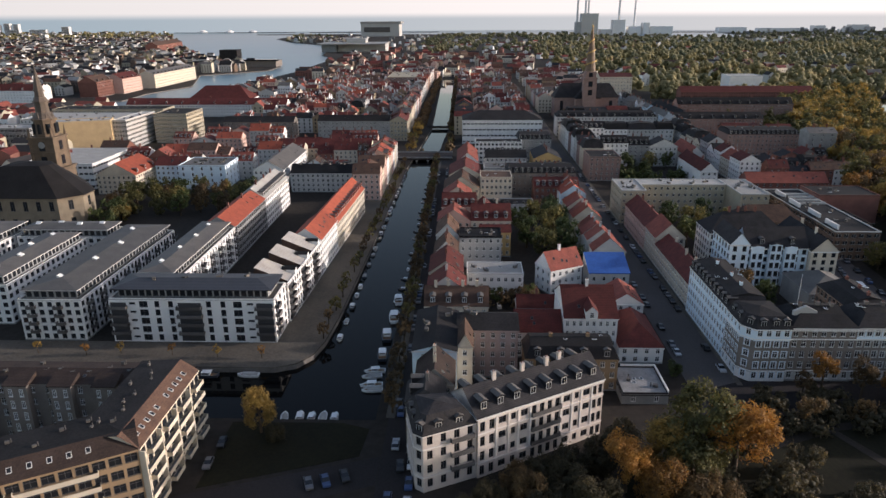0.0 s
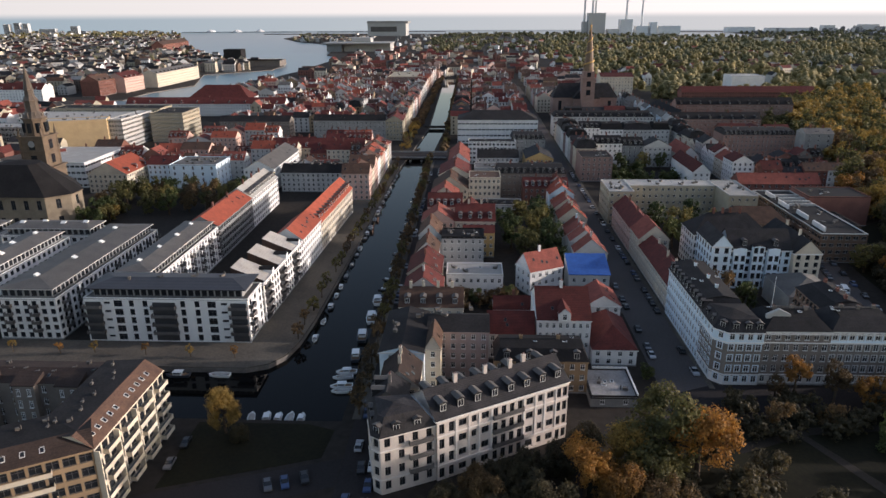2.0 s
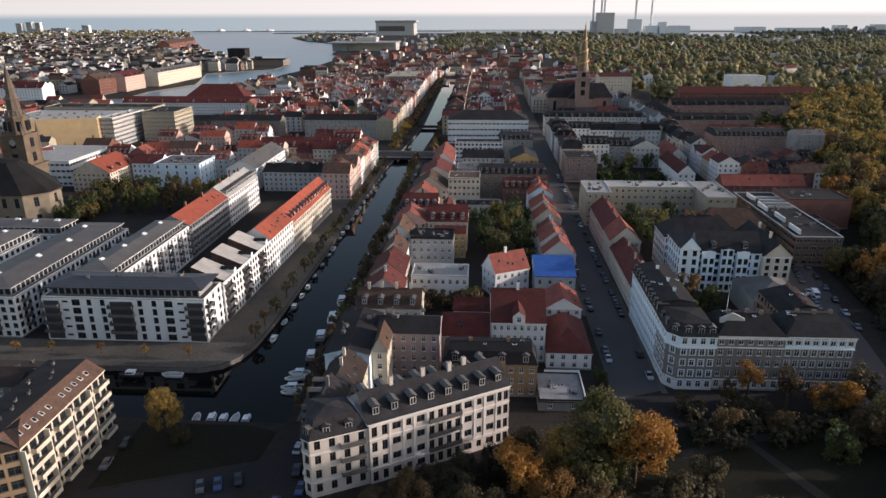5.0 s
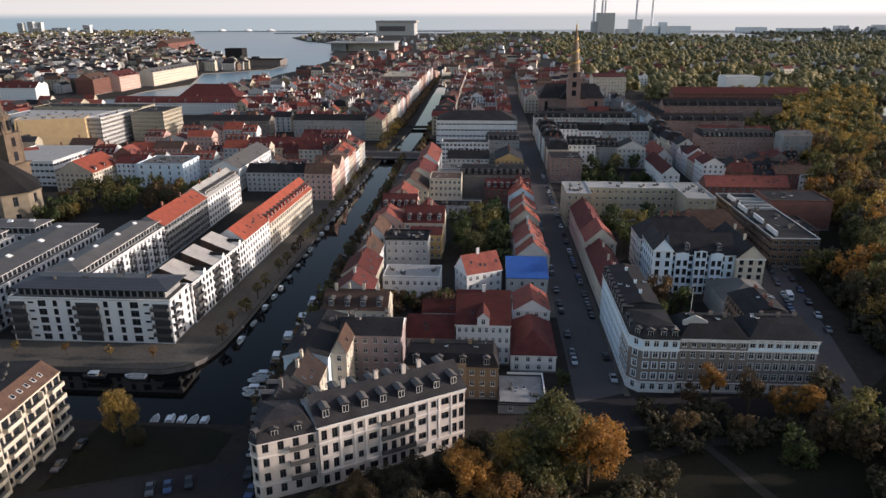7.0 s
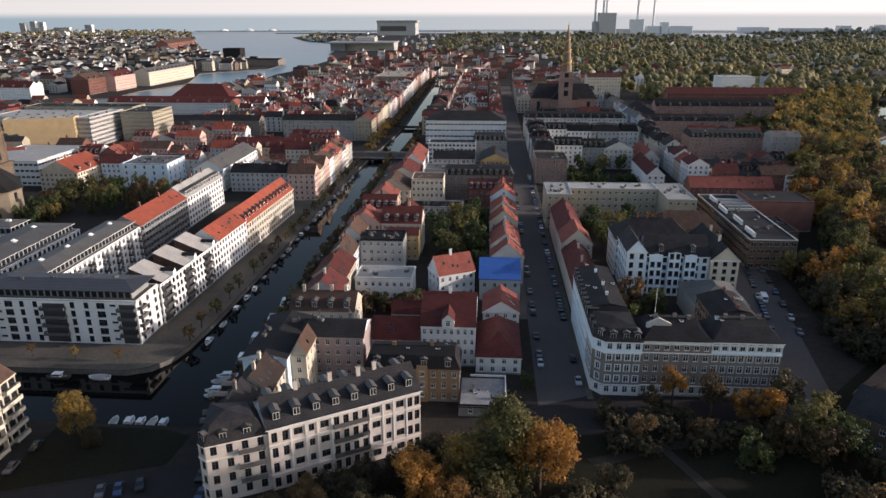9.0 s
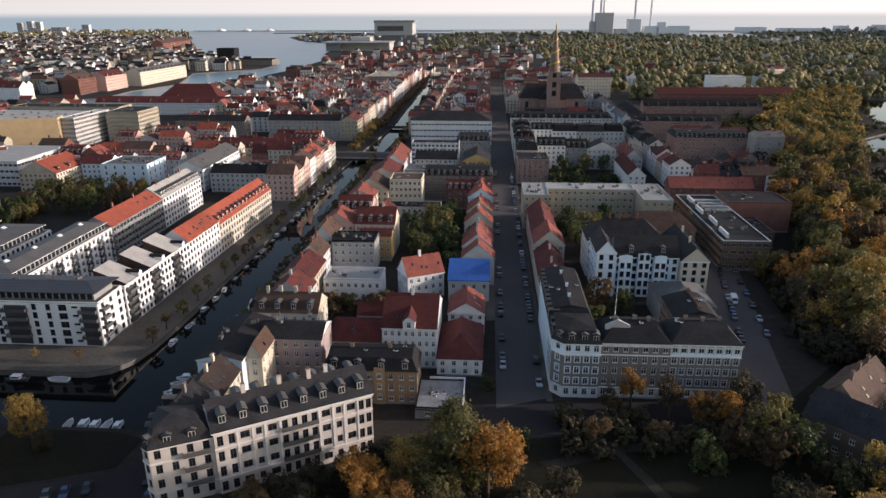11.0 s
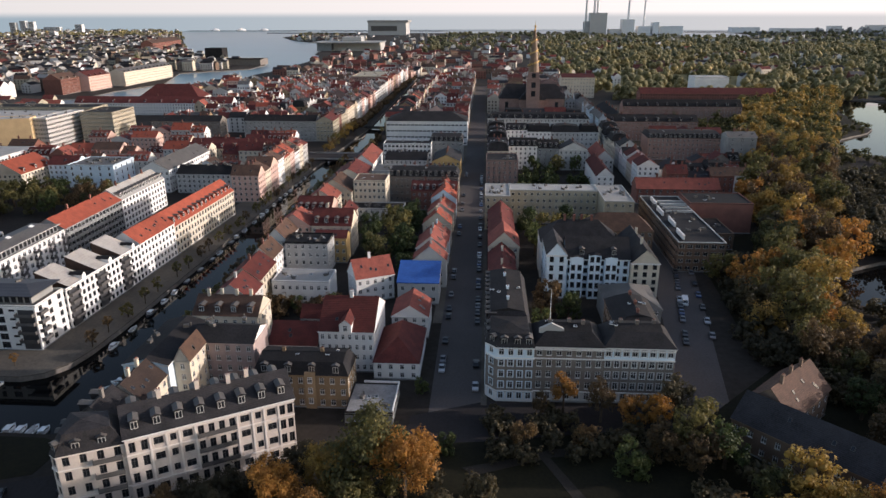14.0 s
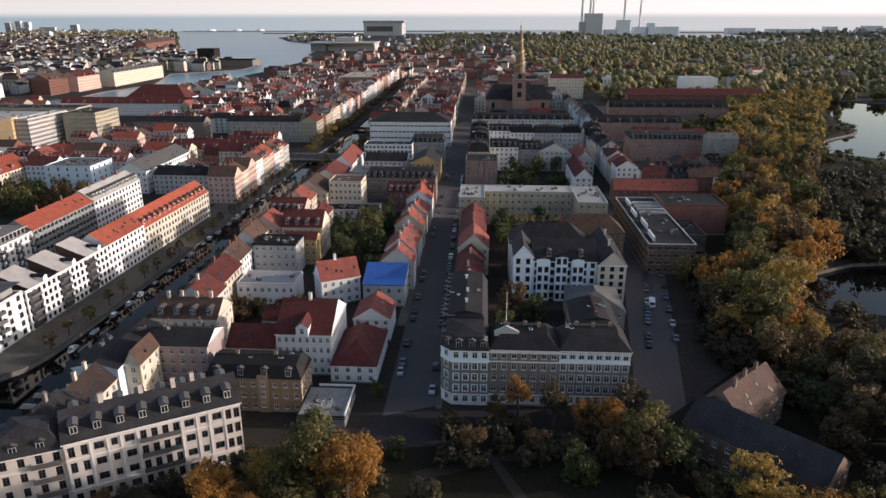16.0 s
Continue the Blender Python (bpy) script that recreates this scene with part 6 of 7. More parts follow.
# ---- churches, landmarks ----
def spiral_church():
    """Brick church with a dark cross roof and a tall stepped spiral spire."""
    top = tagged(empty("church", 120.5, 671), "red brick church with a dark roof and a spiral spire", "church")
    s = Shape()
    s.box(-31, 8, 0, 31, 30, 20)
    s.box(-12, -2, 0, 12, 46, 20)
    for x in (-24, -8, 8, 24):
        s.box(x - 1.5, 7.8, 5, x + 1.5, 8.0, 17, s=1)
    # church and tower brick taken paler, with distance haze in the colour
    put("wall", s.mesh("wall", PINKBRICK, GLASS), top)
    s = Shape()
    for a, b, c, d_, ax in ((-32, 7, 32, 31, "x"), (-13, -3, 13, 47, "y")):
        if ax == "x":
            m = (b + d_) / 2
            s.quad((a, b, 20), (c, b, 20), (c - 8, m, 33), (a + 8, m, 33))
            s.quad((c, d_, 20), (a, d_, 20), (a + 8, m, 33), (c - 8, m, 33))
            s.quad((c, b, 20), (c, d_, 20), (c - 8, m, 33))
            s.quad((a, d_, 20), (a, b, 20), (a + 8, m, 33))
        else:
            m = 0
            s.quad((c, b, 20), (c, d_, 20), (m, d_ - 8, 33), (m, b + 8, 33))
            s.quad((a, d_, 20), (a, b, 20), (m, b + 8, 33), (m, d_ - 8, 33))
            s.quad((a, b, 20), (c, b, 20), (m, b + 8, 33))
            s.quad((c, d_, 20), (a, d_, 20), (m, d_ - 8, 33))
    put("roof", s.mesh("roof", SLATE), top)
    s = Shape()
    s.box(-6, -9, 0, 6, 3, 40)
    s.box(-6.4, -9.4, 39, 6.4, 3.4, 40.2, bottom=True)
    s.box(-5.2, -8.2, 40.2, 5.2, 2.2, 46)
    for z in (24, 32):
        s.box(-2, -9.15, z, 2, -9.0, z + 5, s=1)
        s.box(6.0, -5, z, 6.15, -1, z + 5, s=1)
    s.box(-1.8, -8.35, 41, 1.8, -8.2, 45, s=1)
    put("tower", s.mesh("tower", PINKBRICK, GLASS), top, None, "red brick tower")
    s = Shape()
    n, z, r = 40, 46.0, 5.0
    for i in range(n):
        f = i / n
        r0, z0 = 5.4 * (1 - f) ** 0.85 + 0.4, 46 + 40 * f
        s.frustum(0, -3, r0 * 0.9, z0, r0 * 0.82, z0 + 1.0, 12)
    turns = 4 * 16
    for i in range(turns):
        f, g = i / turns, (i + 1) / turns
        for a, b in ((f, g),):
            ra, rb = 5.9 * (1 - a) ** 0.85 + 0.5, 5.9 * (1 - b) ** 0.85 + 0.5
            ta, tb = a * 4 * 2 * math.pi, b * 4 * 2 * math.pi
            za, zb = 46 + 40 * a, 46 + 40 * b
            p = [(ra * math.cos(ta), ra * math.sin(ta) - 3, za), (rb * math.cos(tb), rb * math.sin(tb) - 3, zb)]
            q = [(x * 0.7, (y + 3) * 0.7 - 3, z_) for x, y, z_ in p]
            s.quad(p[0], p[1], q[1], q[0], s=1)
            s.quad(p[0], p[1], (p[1][0], p[1][1], p[1][2] + 1.3), (p[0][0], p[0][1], p[0][2] + 1.3), s=1)
    s.frustum(0, -3, 0.9, 86, 0.9, 87.6, 8, s=1)
    s.frustum(0, -3, 0.2, 87.6, 0.1, 91, 6, s=1)
    put("spire", s.mesh("spire", SPIREWOOD, GOLD), top, None, "copper spiral spire with gilded railing")


def tower_church():
    """Stone church with an octagonal dark roof and a tall tower with a spire."""
    top = tagged(empty("church", -210, 318), "brown stone church with a black roof and a dark spire", "church")
    poly_house(top, [(-30, -18), (20, -18), (28, -10), (28, 0), (14, 18), (-30, 18)], 17, (8, 1, 1, 0, 0, 0), 2, 2.2, 4.6, CHURCHSTONE, TAR, bands=(16.2,), band_mat=CHURCHSTONE, peak=13, shrink=0.36, cap=1.0, frames=DARKFRAME)
    s = Shape()
    s.box(-8, 17.5, -2.5, 8, 31, 20)
    s.box(-6.2, 18, 20, 6.2, 30.4, 36)
    for z, r in ((20, 8.3), (28.5, 6.6), (36, 6.9)):
        s.box(-r, 24.2 - r, z, r, 24.2 + r, z + 0.9, bottom=True)
    for x in (-6.4, 5.4):
        for y in (17.7, 29.7):
            s.box(x, y, 20.9, x + 1.0, y + 1.0, 36)
            s.frustum(x + 0.5, y + 0.5, 0.9, 36.9, 0.05, 42.5, 6)
    s.frustum(0, 24.2, 5.6, 36.9, 5.2, 45, 8, turn=radians(22.5))
    s.frustum(0, 24.2, 6.1, 45, 6.1, 45.9, 8, turn=radians(22.5))
    for z in (22.5, 30):
        s.box(-1.5, 17.86, z, 1.5, 18.0, z + 4.6, s=1)
        s.box(6.2, 22.7, z, 6.34, 25.7, z + 4.6, s=1)
    for i in range(8):
        a = radians(45 * i - 90)
        x, y = 5.05 * math.cos(a), 24.2 + 5.05 * math.sin(a)
        s.box(x - 0.8, y - 0.8, 38.5, x + 0.8, y + 0.8, 43.5, s=1)
    put("tower", s.mesh("tower", DARKSTONE, GLASS), top, pose(-5, 0, 2.5), "dark brown stone tower with pinnacles")
    s = Shape()
    s.frustum(0, 17.82, 1.7, 0, 1.7, 0.1, 16)
    disc = put("clock_face", s.mesh("clock_face", GREY), top, None, "round grey clock face")
    disc.matrix_basis = Matrix.Translation((-5, 17.8, 35.5)) @ Matrix.Rotation(radians(90), 4, "X") @ Matrix.Translation((0, -17.82, 0))
    s = Shape()
    for r0, z0, r1, z1 in ((5.4, 45.9, 3.6, 49), (3.3, 49, 3.1, 54), (3.9, 54, 3.9, 54.6), (3.6, 54.6, 2.5, 56.5), (2.3, 56.5, 2.1, 59.5), (2.8, 59.5, 2.8, 60), (2.3, 60, 0.12, 72)):
        s.frustum(0, 24.2, r0, z0, r1, z1, 8, turn=radians(22.5))
    for i in range(8):
        a = radians(45 * i)
        s.frustum(4.6 * math.cos(a), 24.2 + 4.6 * math.sin(a), 0.45, 45.9, 0.05, 49.5, 5)
    put("spire", s.mesh("spire", COPPER), top, pose(-5, 0, 2.5), "dark copper spire in tapering stages")


spiral_church()
tower_church()

# ---- trees ----
import itertools


PHI = (1 + 5 ** 0.5) / 2
ICO = np.array([(-1, PHI, 0), (1, PHI, 0), (-1, -PHI, 0), (1, -PHI, 0), (0, -1, PHI), (0, 1, PHI), (0, -1, -PHI), (0, 1, -PHI), (PHI, 0, -1), (PHI, 0, 1), (-PHI, 0, -1), (-PHI, 0, 1)]) / math.hypot(1, PHI)
ICOF = []
for i, j, k in itertools.combinations(range(12), 3):
    if max((ICO[i] - ICO[j]) @ (ICO[i] - ICO[j]), (ICO[j] - ICO[k]) @ (ICO[j] - ICO[k]), (ICO[i] - ICO[k]) @ (ICO[i] - ICO[k])) < 1.2:
        ICOF.append((i, j, k) if np.dot(np.cross(ICO[j] - ICO[i], ICO[k] - ICO[i]), ICO[i]) > 0 else (i, k, j))


def crown_mesh(seed, leafmat, clumps=34, leaves=42, size=0.125, jitter=0.5, core=0.0):
    """Crown about one unit in radius: many small blades in uneven clumps on a lobed outline."""
    g = np.random.default_rng(seed)
    V = []
    lobes = [(np.zeros(3), 0.62)]
    for i in range(8):
        a = i * 0.785 + g.uniform(-0.4, 0.4)
        lobes.append((np.array((math.cos(a) * g.uniform(0.3, 0.52), math.sin(a) * g.uniform(0.3, 0.52), g.uniform(-0.45, 0.45))), g.uniform(0.36, 0.5)))
    for c in range(clumps):
        lc, lr = lobes[c % len(lobes)]
        d = g.normal(0, 1, 3)
        d /= np.linalg.norm(d)
        if np.dot(d, lc) < 0:
            d = -d
        centre = lc + d * lr * (g.uniform(0.8, 1.05) if c % 3 else g.uniform(0.5, 0.8))
        rad = g.uniform(0.16, 0.28)
        n = int(leaves * g.uniform(0.7, 1.3))
        q = g.normal(0, 1, (n, 3))
        q /= np.linalg.norm(q, axis=1)[:, None]
        pos = centre + q * rad * g.uniform(0.5, 1.0, (n, 1))
        nor = q + g.normal(0, jitter, (n, 3)) + (0, 0, 0.3)
        nor /= np.linalg.norm(nor, axis=1)[:, None]
        t = np.cross(nor, g.normal(0, 1, (n, 3)))
        t /= np.linalg.norm(t, axis=1)[:, None]
        b = np.cross(nor, t)
        sz = size * g.uniform(0.6, 1.3, (n, 1))
        V.append(np.stack([pos - t * sz * 0.5, pos + b * sz * 0.45, pos + t * sz * 0.6, pos - b * sz * 0.45], 1).reshape(-1, 3))
    V = np.concatenate(V)
    k = len(V) // 4
    F = np.arange(k * 4).reshape(k, 4).tolist()
    W = [V]
    for i, (lc, lr) in enumerate(lobes if core else []):
        W.append(lc + ICO * lr * core * g.uniform(0.85, 1.15, (12, 1)))
        F += [tuple(len(V) + 12 * i + a for a in f) for f in ICOF]
    V = np.concatenate(W)
    me = bpy.data.meshes.new("crown")
    me.from_pydata(V.tolist(), [], F)
    me.polygons.foreach_set("use_smooth", [len(f) == 3 for f in F])
    me.materials.append(leafmat)
    return me


def trunk_mesh(seed):
    """Tapered trunk with limbs for a crown of unit radius centred at z = 0; the foot is at z = -1.5."""
    g = random.Random(seed)
    s = Shape()
    p, q = Vector((0, 0, -1.5)), Vector((g.uniform(-0.05, 0.05), g.uniform(-0.05, 0.05), -0.55))
    s.tube(p, q, 0.085, 0.062, 7)
    for i in range(7):
        a = i * 0.9 + g.uniform(-0.3, 0.3)
        e = q + Vector((0.55 * math.cos(a), 0.55 * math.sin(a), g.uniform(0.35, 0.85)))
        m = q.lerp(e, 0.5) + Vector((0, 0, 0.08))
        s.tube(q, m, 0.04, 0.026, 5)
        s.tube(m, e, 0.026, 0.01, 5)
        for j in range(2):
            s.tube(m, m + Vector((g.uniform(-0.4, 0.4), g.uniform(-0.4, 0.4), g.uniform(0.2, 0.5))), 0.016, 0.006, 4)
    return s.mesh("trunk", BARK)


CROWNS = {(c, i): crown_mesh(17 * i + len(c), LEAF[c], 44, 34, 0.115, 0.35, 0.36) for c in LEAF for i in range(3)}
THIN = {(c, i): crown_mesh(91 * i + len(c), LEAF[c], 26, 34, 0.13) for c in LEAF for i in range(2)}
MIDDLE = {(c, i): crown_mesh(71 * i + len(c), LEAF[c], 64, 34, 0.096, 0.35, 0.36) for c in LEAF for i in range(2)}
FULL = {(c, i): crown_mesh(53 * i + len(c), LEAF[c], 130, 54, 0.062, 0.4, 0.4) for c in LEAF for i in range(2)}
TRUNKS = [trunk_mesh(i) for i in range(3)]
TREES = []
LOOKS = {"green": "green-leaved", "olive": "olive green and yellowing", "orange": "orange autumn", "gold": "golden autumn", "brown": "brown thinning autumn", "dusky": "dull dark green"}


def tree(x, y, r, tall, colour, thin=False, label="", full=False, slim=1.0):
    g = random.Random(int(x * 31 + y * 17))
    top = tagged(empty("tree", x, y, 0, g.uniform(0, 360)), label or ("%s tree with a broad uneven crown" % LOOKS[colour] if not thin else "%s street tree beside the quay" % LOOKS[colour]), "tree")
    k = tall - r * 0.9 * slim
    sc = Matrix.Diagonal((r, r, r * g.uniform(0.95, 1.15) * slim, 1))
    me = FULL[(colour, g.randrange(2))] if full else MIDDLE[(colour, g.randrange(2))] if (y < 290 and x > 60) or 20 < x < 130 and y < 330 else THIN[(colour, g.randrange(2))] if thin else CROWNS[(colour, g.randrange(3))]
    put("crown", me, top, Matrix.Translation((0, 0, k)) @ sc)
    put("trunk", TRUNKS[g.randrange(3)], top, Matrix.Translation((0, 0, k)) @ Matrix.Diagonal((r, r, k / 1.5, 1)))
    TREES.append((x, y, r))
    return top


# by the corner building and on the green
for x, y, r, h_, c in ((35, 121, 6.0, 15, "orange"), (41, 116, 5.6, 12, "orange"), (45.5, 127, 6.2, 15, "gold"), (52.5, 128.5, 10.4, 21.5, "olive"), (60.2, 127, 8.4, 20.5, "orange"), (49, 121, 6, 13, "olive"), (6, 116, 4, 7.4, "dusky"), (11.5, 120, 4.2, 8, "brown"), (17, 122.5, 4.5, 8.5, "dusky"), (24, 126.5, 4.5, 9, "dusky"), (0, 111.5, 3.6, 6.5, "dusky"), (37, 134, 4.5, 10, "dusky"), (14, 115, 4.5, 8, "brown"), (27, 113, 6, 10.5, "dusky"), (18, 111, 5.4, 9, "dusky"),
                       (9, 107, 4.6, 8, "dusky"), (50, 115, 6.5, 12, "brown"), (22, 118, 5, 9.5, "dusky"), (31, 128, 4.5, 9, "dusky"), (-45.5, 138.5, 2.8, 4.5, "dusky")):
    tree(x, y, r, h_, c, full=True)
tree(-49.5, 141, 4.3, 14, "gold", full=True, slim=1.45, label="tall slender golden brown tree by the canal end")
# park edge in front of the corner block
for x, y, r, h_, c in ((86, 147, 3.4, 8, "brown"), (97, 163, 3.8, 12, "orange"), (91, 161, 2.6, 7, "brown"), (106, 160, 4.2, 12, "brown"), (113, 158, 4.5, 10, "orange"), (119, 157, 4, 10, "orange"),
                       (125, 148, 6, 14, "olive"), (131, 143, 6, 12, "green"), (118, 145, 5, 10, "brown"), (110, 140, 5, 8, "green"), (101, 150, 4, 6, "brown"), (136, 130, 5, 10, "olive"),
                       (149, 126, 5, 11, "gold"), (156, 124, 5.5, 12, "orange"), (164, 127, 5, 11, "olive"), (68, 146, 3, 5, "green"), (60, 171, 2.6, 5, "green"), (170, 150, 6, 12, "brown"),
                       (172, 165, 5, 11, "green"), (176, 182, 6, 12, "olive"), (126, 120, 6, 9, "brown"), (76, 128, 5, 7, "dusky"), (84, 118, 5, 6, "dusky"), (66, 118, 6, 9, "dusky")):
    tree(x, y, r, h_, c)
# rampart wood on the right
g = random.Random(77)


def inside(x, y, ring):
    hit = False
    for i in range(len(ring)):
        (x0, y0), (x1, y1) = ring[i], ring[i - 1]
        if (y0 > y) != (y1 > y) and x < (x1 - x0) * (y - y0) / (y1 - y0) + x0:
            hit = not hit
    return hit


def clear(x, y, r):
    for hx, hy, w_, d_, t_ in HOUSES:
        if abs(x - hx) < 70 and abs(y - hy) < 70:
            c_, s_ = math.cos(-radians(t_)), math.sin(-radians(t_))
            u_, v_ = (x - hx) * c_ - (y - hy) * s_, (x - hx) * s_ + (y - hy) * c_
            if abs(u_) < w_ / 2 + r * 0.75 and abs(v_) < d_ / 2 + r * 0.75:
                return False
    for ring in (CANAL, HARBOUR, LAKE, POND):
        if inside(x, y, ring):
            return False
    return all((x - a) ** 2 + (y - b) ** 2 > ((r + c) * 0.52) ** 2 for a, b, c in TREES)


def scatter(n, x_of, y0, y1, lo, hi, colours, tries=20000):
    made = 0
    for _ in range(tries):
        y = g.uniform(y0, y1)
        a, b = x_of(y)
        x, r = g.uniform(a, b), g.uniform(lo, hi)
        if clear(x, y, r):
            tree(x, y, r, r * g.uniform(1.9, 2.4), g.choice(colours))
            made += 1
            if made == n:
                break


scatter(104, lambda y: (164 if y < 262 else 188 + (y - 262) * 0.25, (192 if y < 246 else 216 + max(0, y - 262) * 0.42)), 188, 520, 6, 10, ["orange", "gold", "olive", "brown", "gold", "brown", "olive", "dusky"])
# mostly unseen trees right of the view, added to cast shade on the park
scatter(34, lambda y: (178, 250), 40, 186, 6.5, 9, ["dusky", "olive", "brown", "dusky"])
scatter(15, lambda y: (122, 172), 96, 162, 4, 6.5, ["dusky", "brown", "olive", "brown", "gold"])
scatter(14, lambda y: (168, 240), 150, 196, 5, 7.5, ["green", "brown", "olive", "gold"])
# yards
for x, y, r, h_, c in ((34, 264, 7, 15, "olive"), (43, 272, 7.5, 16, "green"), (28, 282, 6, 14, "green"), (39, 289, 8, 17, "olive"), (26, 300, 5.5, 13, "green"), (43, 306, 7, 15, "green"), (33, 315, 6, 14, "olive"), (43, 324, 5.5, 13, "green"), (46, 256, 4.5, 10, "green"),
                    (98, 284, 6, 14, "green"), (105, 297, 7, 15, "olive"), (96, 308, 6.5, 14, "green"), (113, 312, 6, 14, "green"), (122, 304, 5, 12, "olive"), (110, 280, 5, 11, "green"), (98, 226, 6.2, 12, "brown"), (105, 221, 5, 10, "green"), (95, 212, 4, 8, "green"), (20, 221, 3.5, 7, "brown"), (12, 222, 3, 6, "green"), (24, 222, 3.5, 7, "green"),
                    (108, 440, 6, 13, "green"), (122, 442, 6, 13, "olive"), (134, 444, 5, 12, "green"), (110, 500, 6, 12, "green"), (130, 503, 6, 12, "olive")):
    tree(x, y, r, h_, c)
scatter(16, lambda y: (95, 160), 640, 720, 4, 7, ["green", "olive", "brown"])
scatter(26, lambda y: (-186, -112), 330, 372, 4.5, 6.5, ["green", "olive", "olive", "brown"])
scatter(8, lambda y: (-190, -170), 300, 345, 4, 6, ["green", "olive", "gold"])
# canal-side street trees
for i in range(36):
    y = 150 + i * 8.8
    tree(-18.3 + g.uniform(-0.4, 0.4), y + g.uniform(-2, 2), g.uniform(2.6, 3.6), g.uniform(6.5, 8.5), g.choice(["brown", "brown", "brown", "olive"]), True)
for i in range(24):
    y = 192 + i * 11.5
    tree(-44.5 + (y - 190) * 0.017 + g.uniform(-0.5, 0.5), y + g.uniform(-2, 2), g.uniform(2.0, 3.0), g.uniform(4.8, 6.6), g.choice(["brown", "brown", "olive", "olive"]), True)
for i in range(8):
    tree(-60 - i * 14 + g.uniform(-2, 2), 180 + g.uniform(-1, 1), 1.4, 4.2, g.choice(["orange", "gold", "brown"]), True)
for i in range(9):
    y = 500 + i * 14
    tree(-41 + g.uniform(-2, 1) + (2 if y < 700 else 0), y, g.uniform(4, 5.4), g.uniform(9, 12), g.choice(["brown", "olive", "gold"]), True)
    if i % 2:
        tree(-10.5, y + 5, g.uniform(2.4, 3.2), g.uniform(7, 9), g.choice(["brown", "olive"]), True)


def lobed(g2):
    """Small crown for far woods: uneven rounded lobes and some stray tufts."""
    V_ = []
    for j in range(5):
        a_, z_ = j * 2.4 + g2.uniform(-0.3, 0.3), -0.35 + 0.23 * j
        w_ = 0.62 * math.sqrt(max(0.05, 1 - (z_ / 0.95) ** 2)) * g2.uniform(0.7, 1.1)
        V_.append(np.array((w_ * math.cos(a_), w_ * math.sin(a_), z_)) + ICO * g2.uniform(0.38, 0.58) * g2.uniform(0.75, 1.25, (12, 1)))
    q = g2.normal(0, 1, (10, 3))
    q[:, 2] = np.abs(q[:, 2]) - 0.3
    q /= np.linalg.norm(q, axis=1)[:, None]
    t_ = np.cross(q, g2.normal(0, 1, (10, 3)))
    t_ /= np.linalg.norm(t_, axis=1)[:, None]
    b_ = np.cross(q, t_)
    V_.append(np.stack([q * 0.98 - t_ * 0.16, q * 1.02 + b_ * 0.13, q * 0.98 + t_ * 0.16, q * 0.94 - b_ * 0.13], 1).reshape(-1, 3))
    return np.concatenate(V_), [tuple(12 * j + a for a in f) for j in range(5) for f in ICOF] + [tuple(60 + 4 * j + a for a in range(4)) for j in range(10)]


def leafy(seed, leafmat):
    """Crown of small leaves for the nearer woods."""
    m_ = crown_mesh(seed, leafmat, 20, 15, 0.17, 0.3, 0.5)
    a = np.empty(len(m_.vertices) * 3)
    m_.vertices.foreach_get("co", a)
    return a.reshape(-1, 3), [tuple(p_.vertices) for p_ in m_.polygons]


def woods(name, label, n, x0, x1, y0, y1, lo, hi, leafmat, seed, keep=None, near=False, category="woods"):
    """Far trees as one sheet of crowns."""
    g2 = np.random.default_rng(seed)
    kinds = [leafy(1000 + seed + i, leafmat) for i in range(3)] if near else [lobed(g2) for i in range(4)]
    V, F, base, made = [], [], 0, 0
    while made < n:
        y = y0 + (y1 - y0) * g2.random() ** (1.0 if near else 1.4)
        x = g2.uniform(x0, x1)
        if keep and not keep(x, y):
            made += 0.02
            continue
        r, a = g2.uniform(lo, hi), g2.uniform(0, 6.28)
        c_, s_ = math.cos(a), math.sin(a)
        v, f = kinds[g2.integers(len(kinds))]
        v = v * r
        V.append(np.stack([v[:, 0] * c_ - v[:, 1] * s_ + x, v[:, 0] * s_ + v[:, 1] * c_ + y, v[:, 2] + r * (0.8 if near else g2.uniform(0.35, 0.75))], 1))
        F += [tuple(base + i for i in t_) for t_ in f]
        base += len(v)
        made += 1
    me = bpy.data.meshes.new(name)
    me.from_pydata(np.concatenate(V).tolist(), [], F)
    me.polygons.foreach_set("use_smooth", [len(t_) == 3 or not near for t_ in F])
    me.materials.append(leafmat)
    tagged(new(name, me), label, category, kind="stuff")


def free(x, y):
    return clear(x, y, 3) and not (x < 230 and y < 900) and x > 190 - max(0, y - 1200) * 0.1


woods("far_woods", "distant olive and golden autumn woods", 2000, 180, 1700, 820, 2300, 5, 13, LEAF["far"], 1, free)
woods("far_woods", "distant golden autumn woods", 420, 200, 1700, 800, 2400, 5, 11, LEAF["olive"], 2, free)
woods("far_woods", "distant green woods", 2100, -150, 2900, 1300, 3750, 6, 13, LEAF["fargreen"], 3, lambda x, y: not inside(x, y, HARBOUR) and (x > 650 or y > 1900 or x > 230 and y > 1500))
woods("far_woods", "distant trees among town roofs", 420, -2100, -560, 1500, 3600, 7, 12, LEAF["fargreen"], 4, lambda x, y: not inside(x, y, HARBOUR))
woods("far_woods", "olive trees beyond the lake", 200, 420, 800, 330, 860, 7, 11, LEAF["olive"], 5, lambda x, y: clear(x, y, 3) and x > 0.55 * y + 60, True)
woods("far_woods", "golden and olive trees along the rampart", 120, 240, 540, 400, 880, 7, 11, LEAF["gold"], 6, lambda x, y: clear(x, y, 5) and 262 + (y - 520) * 0.34 < x < 84 + (y - 10) * 0.482, True)
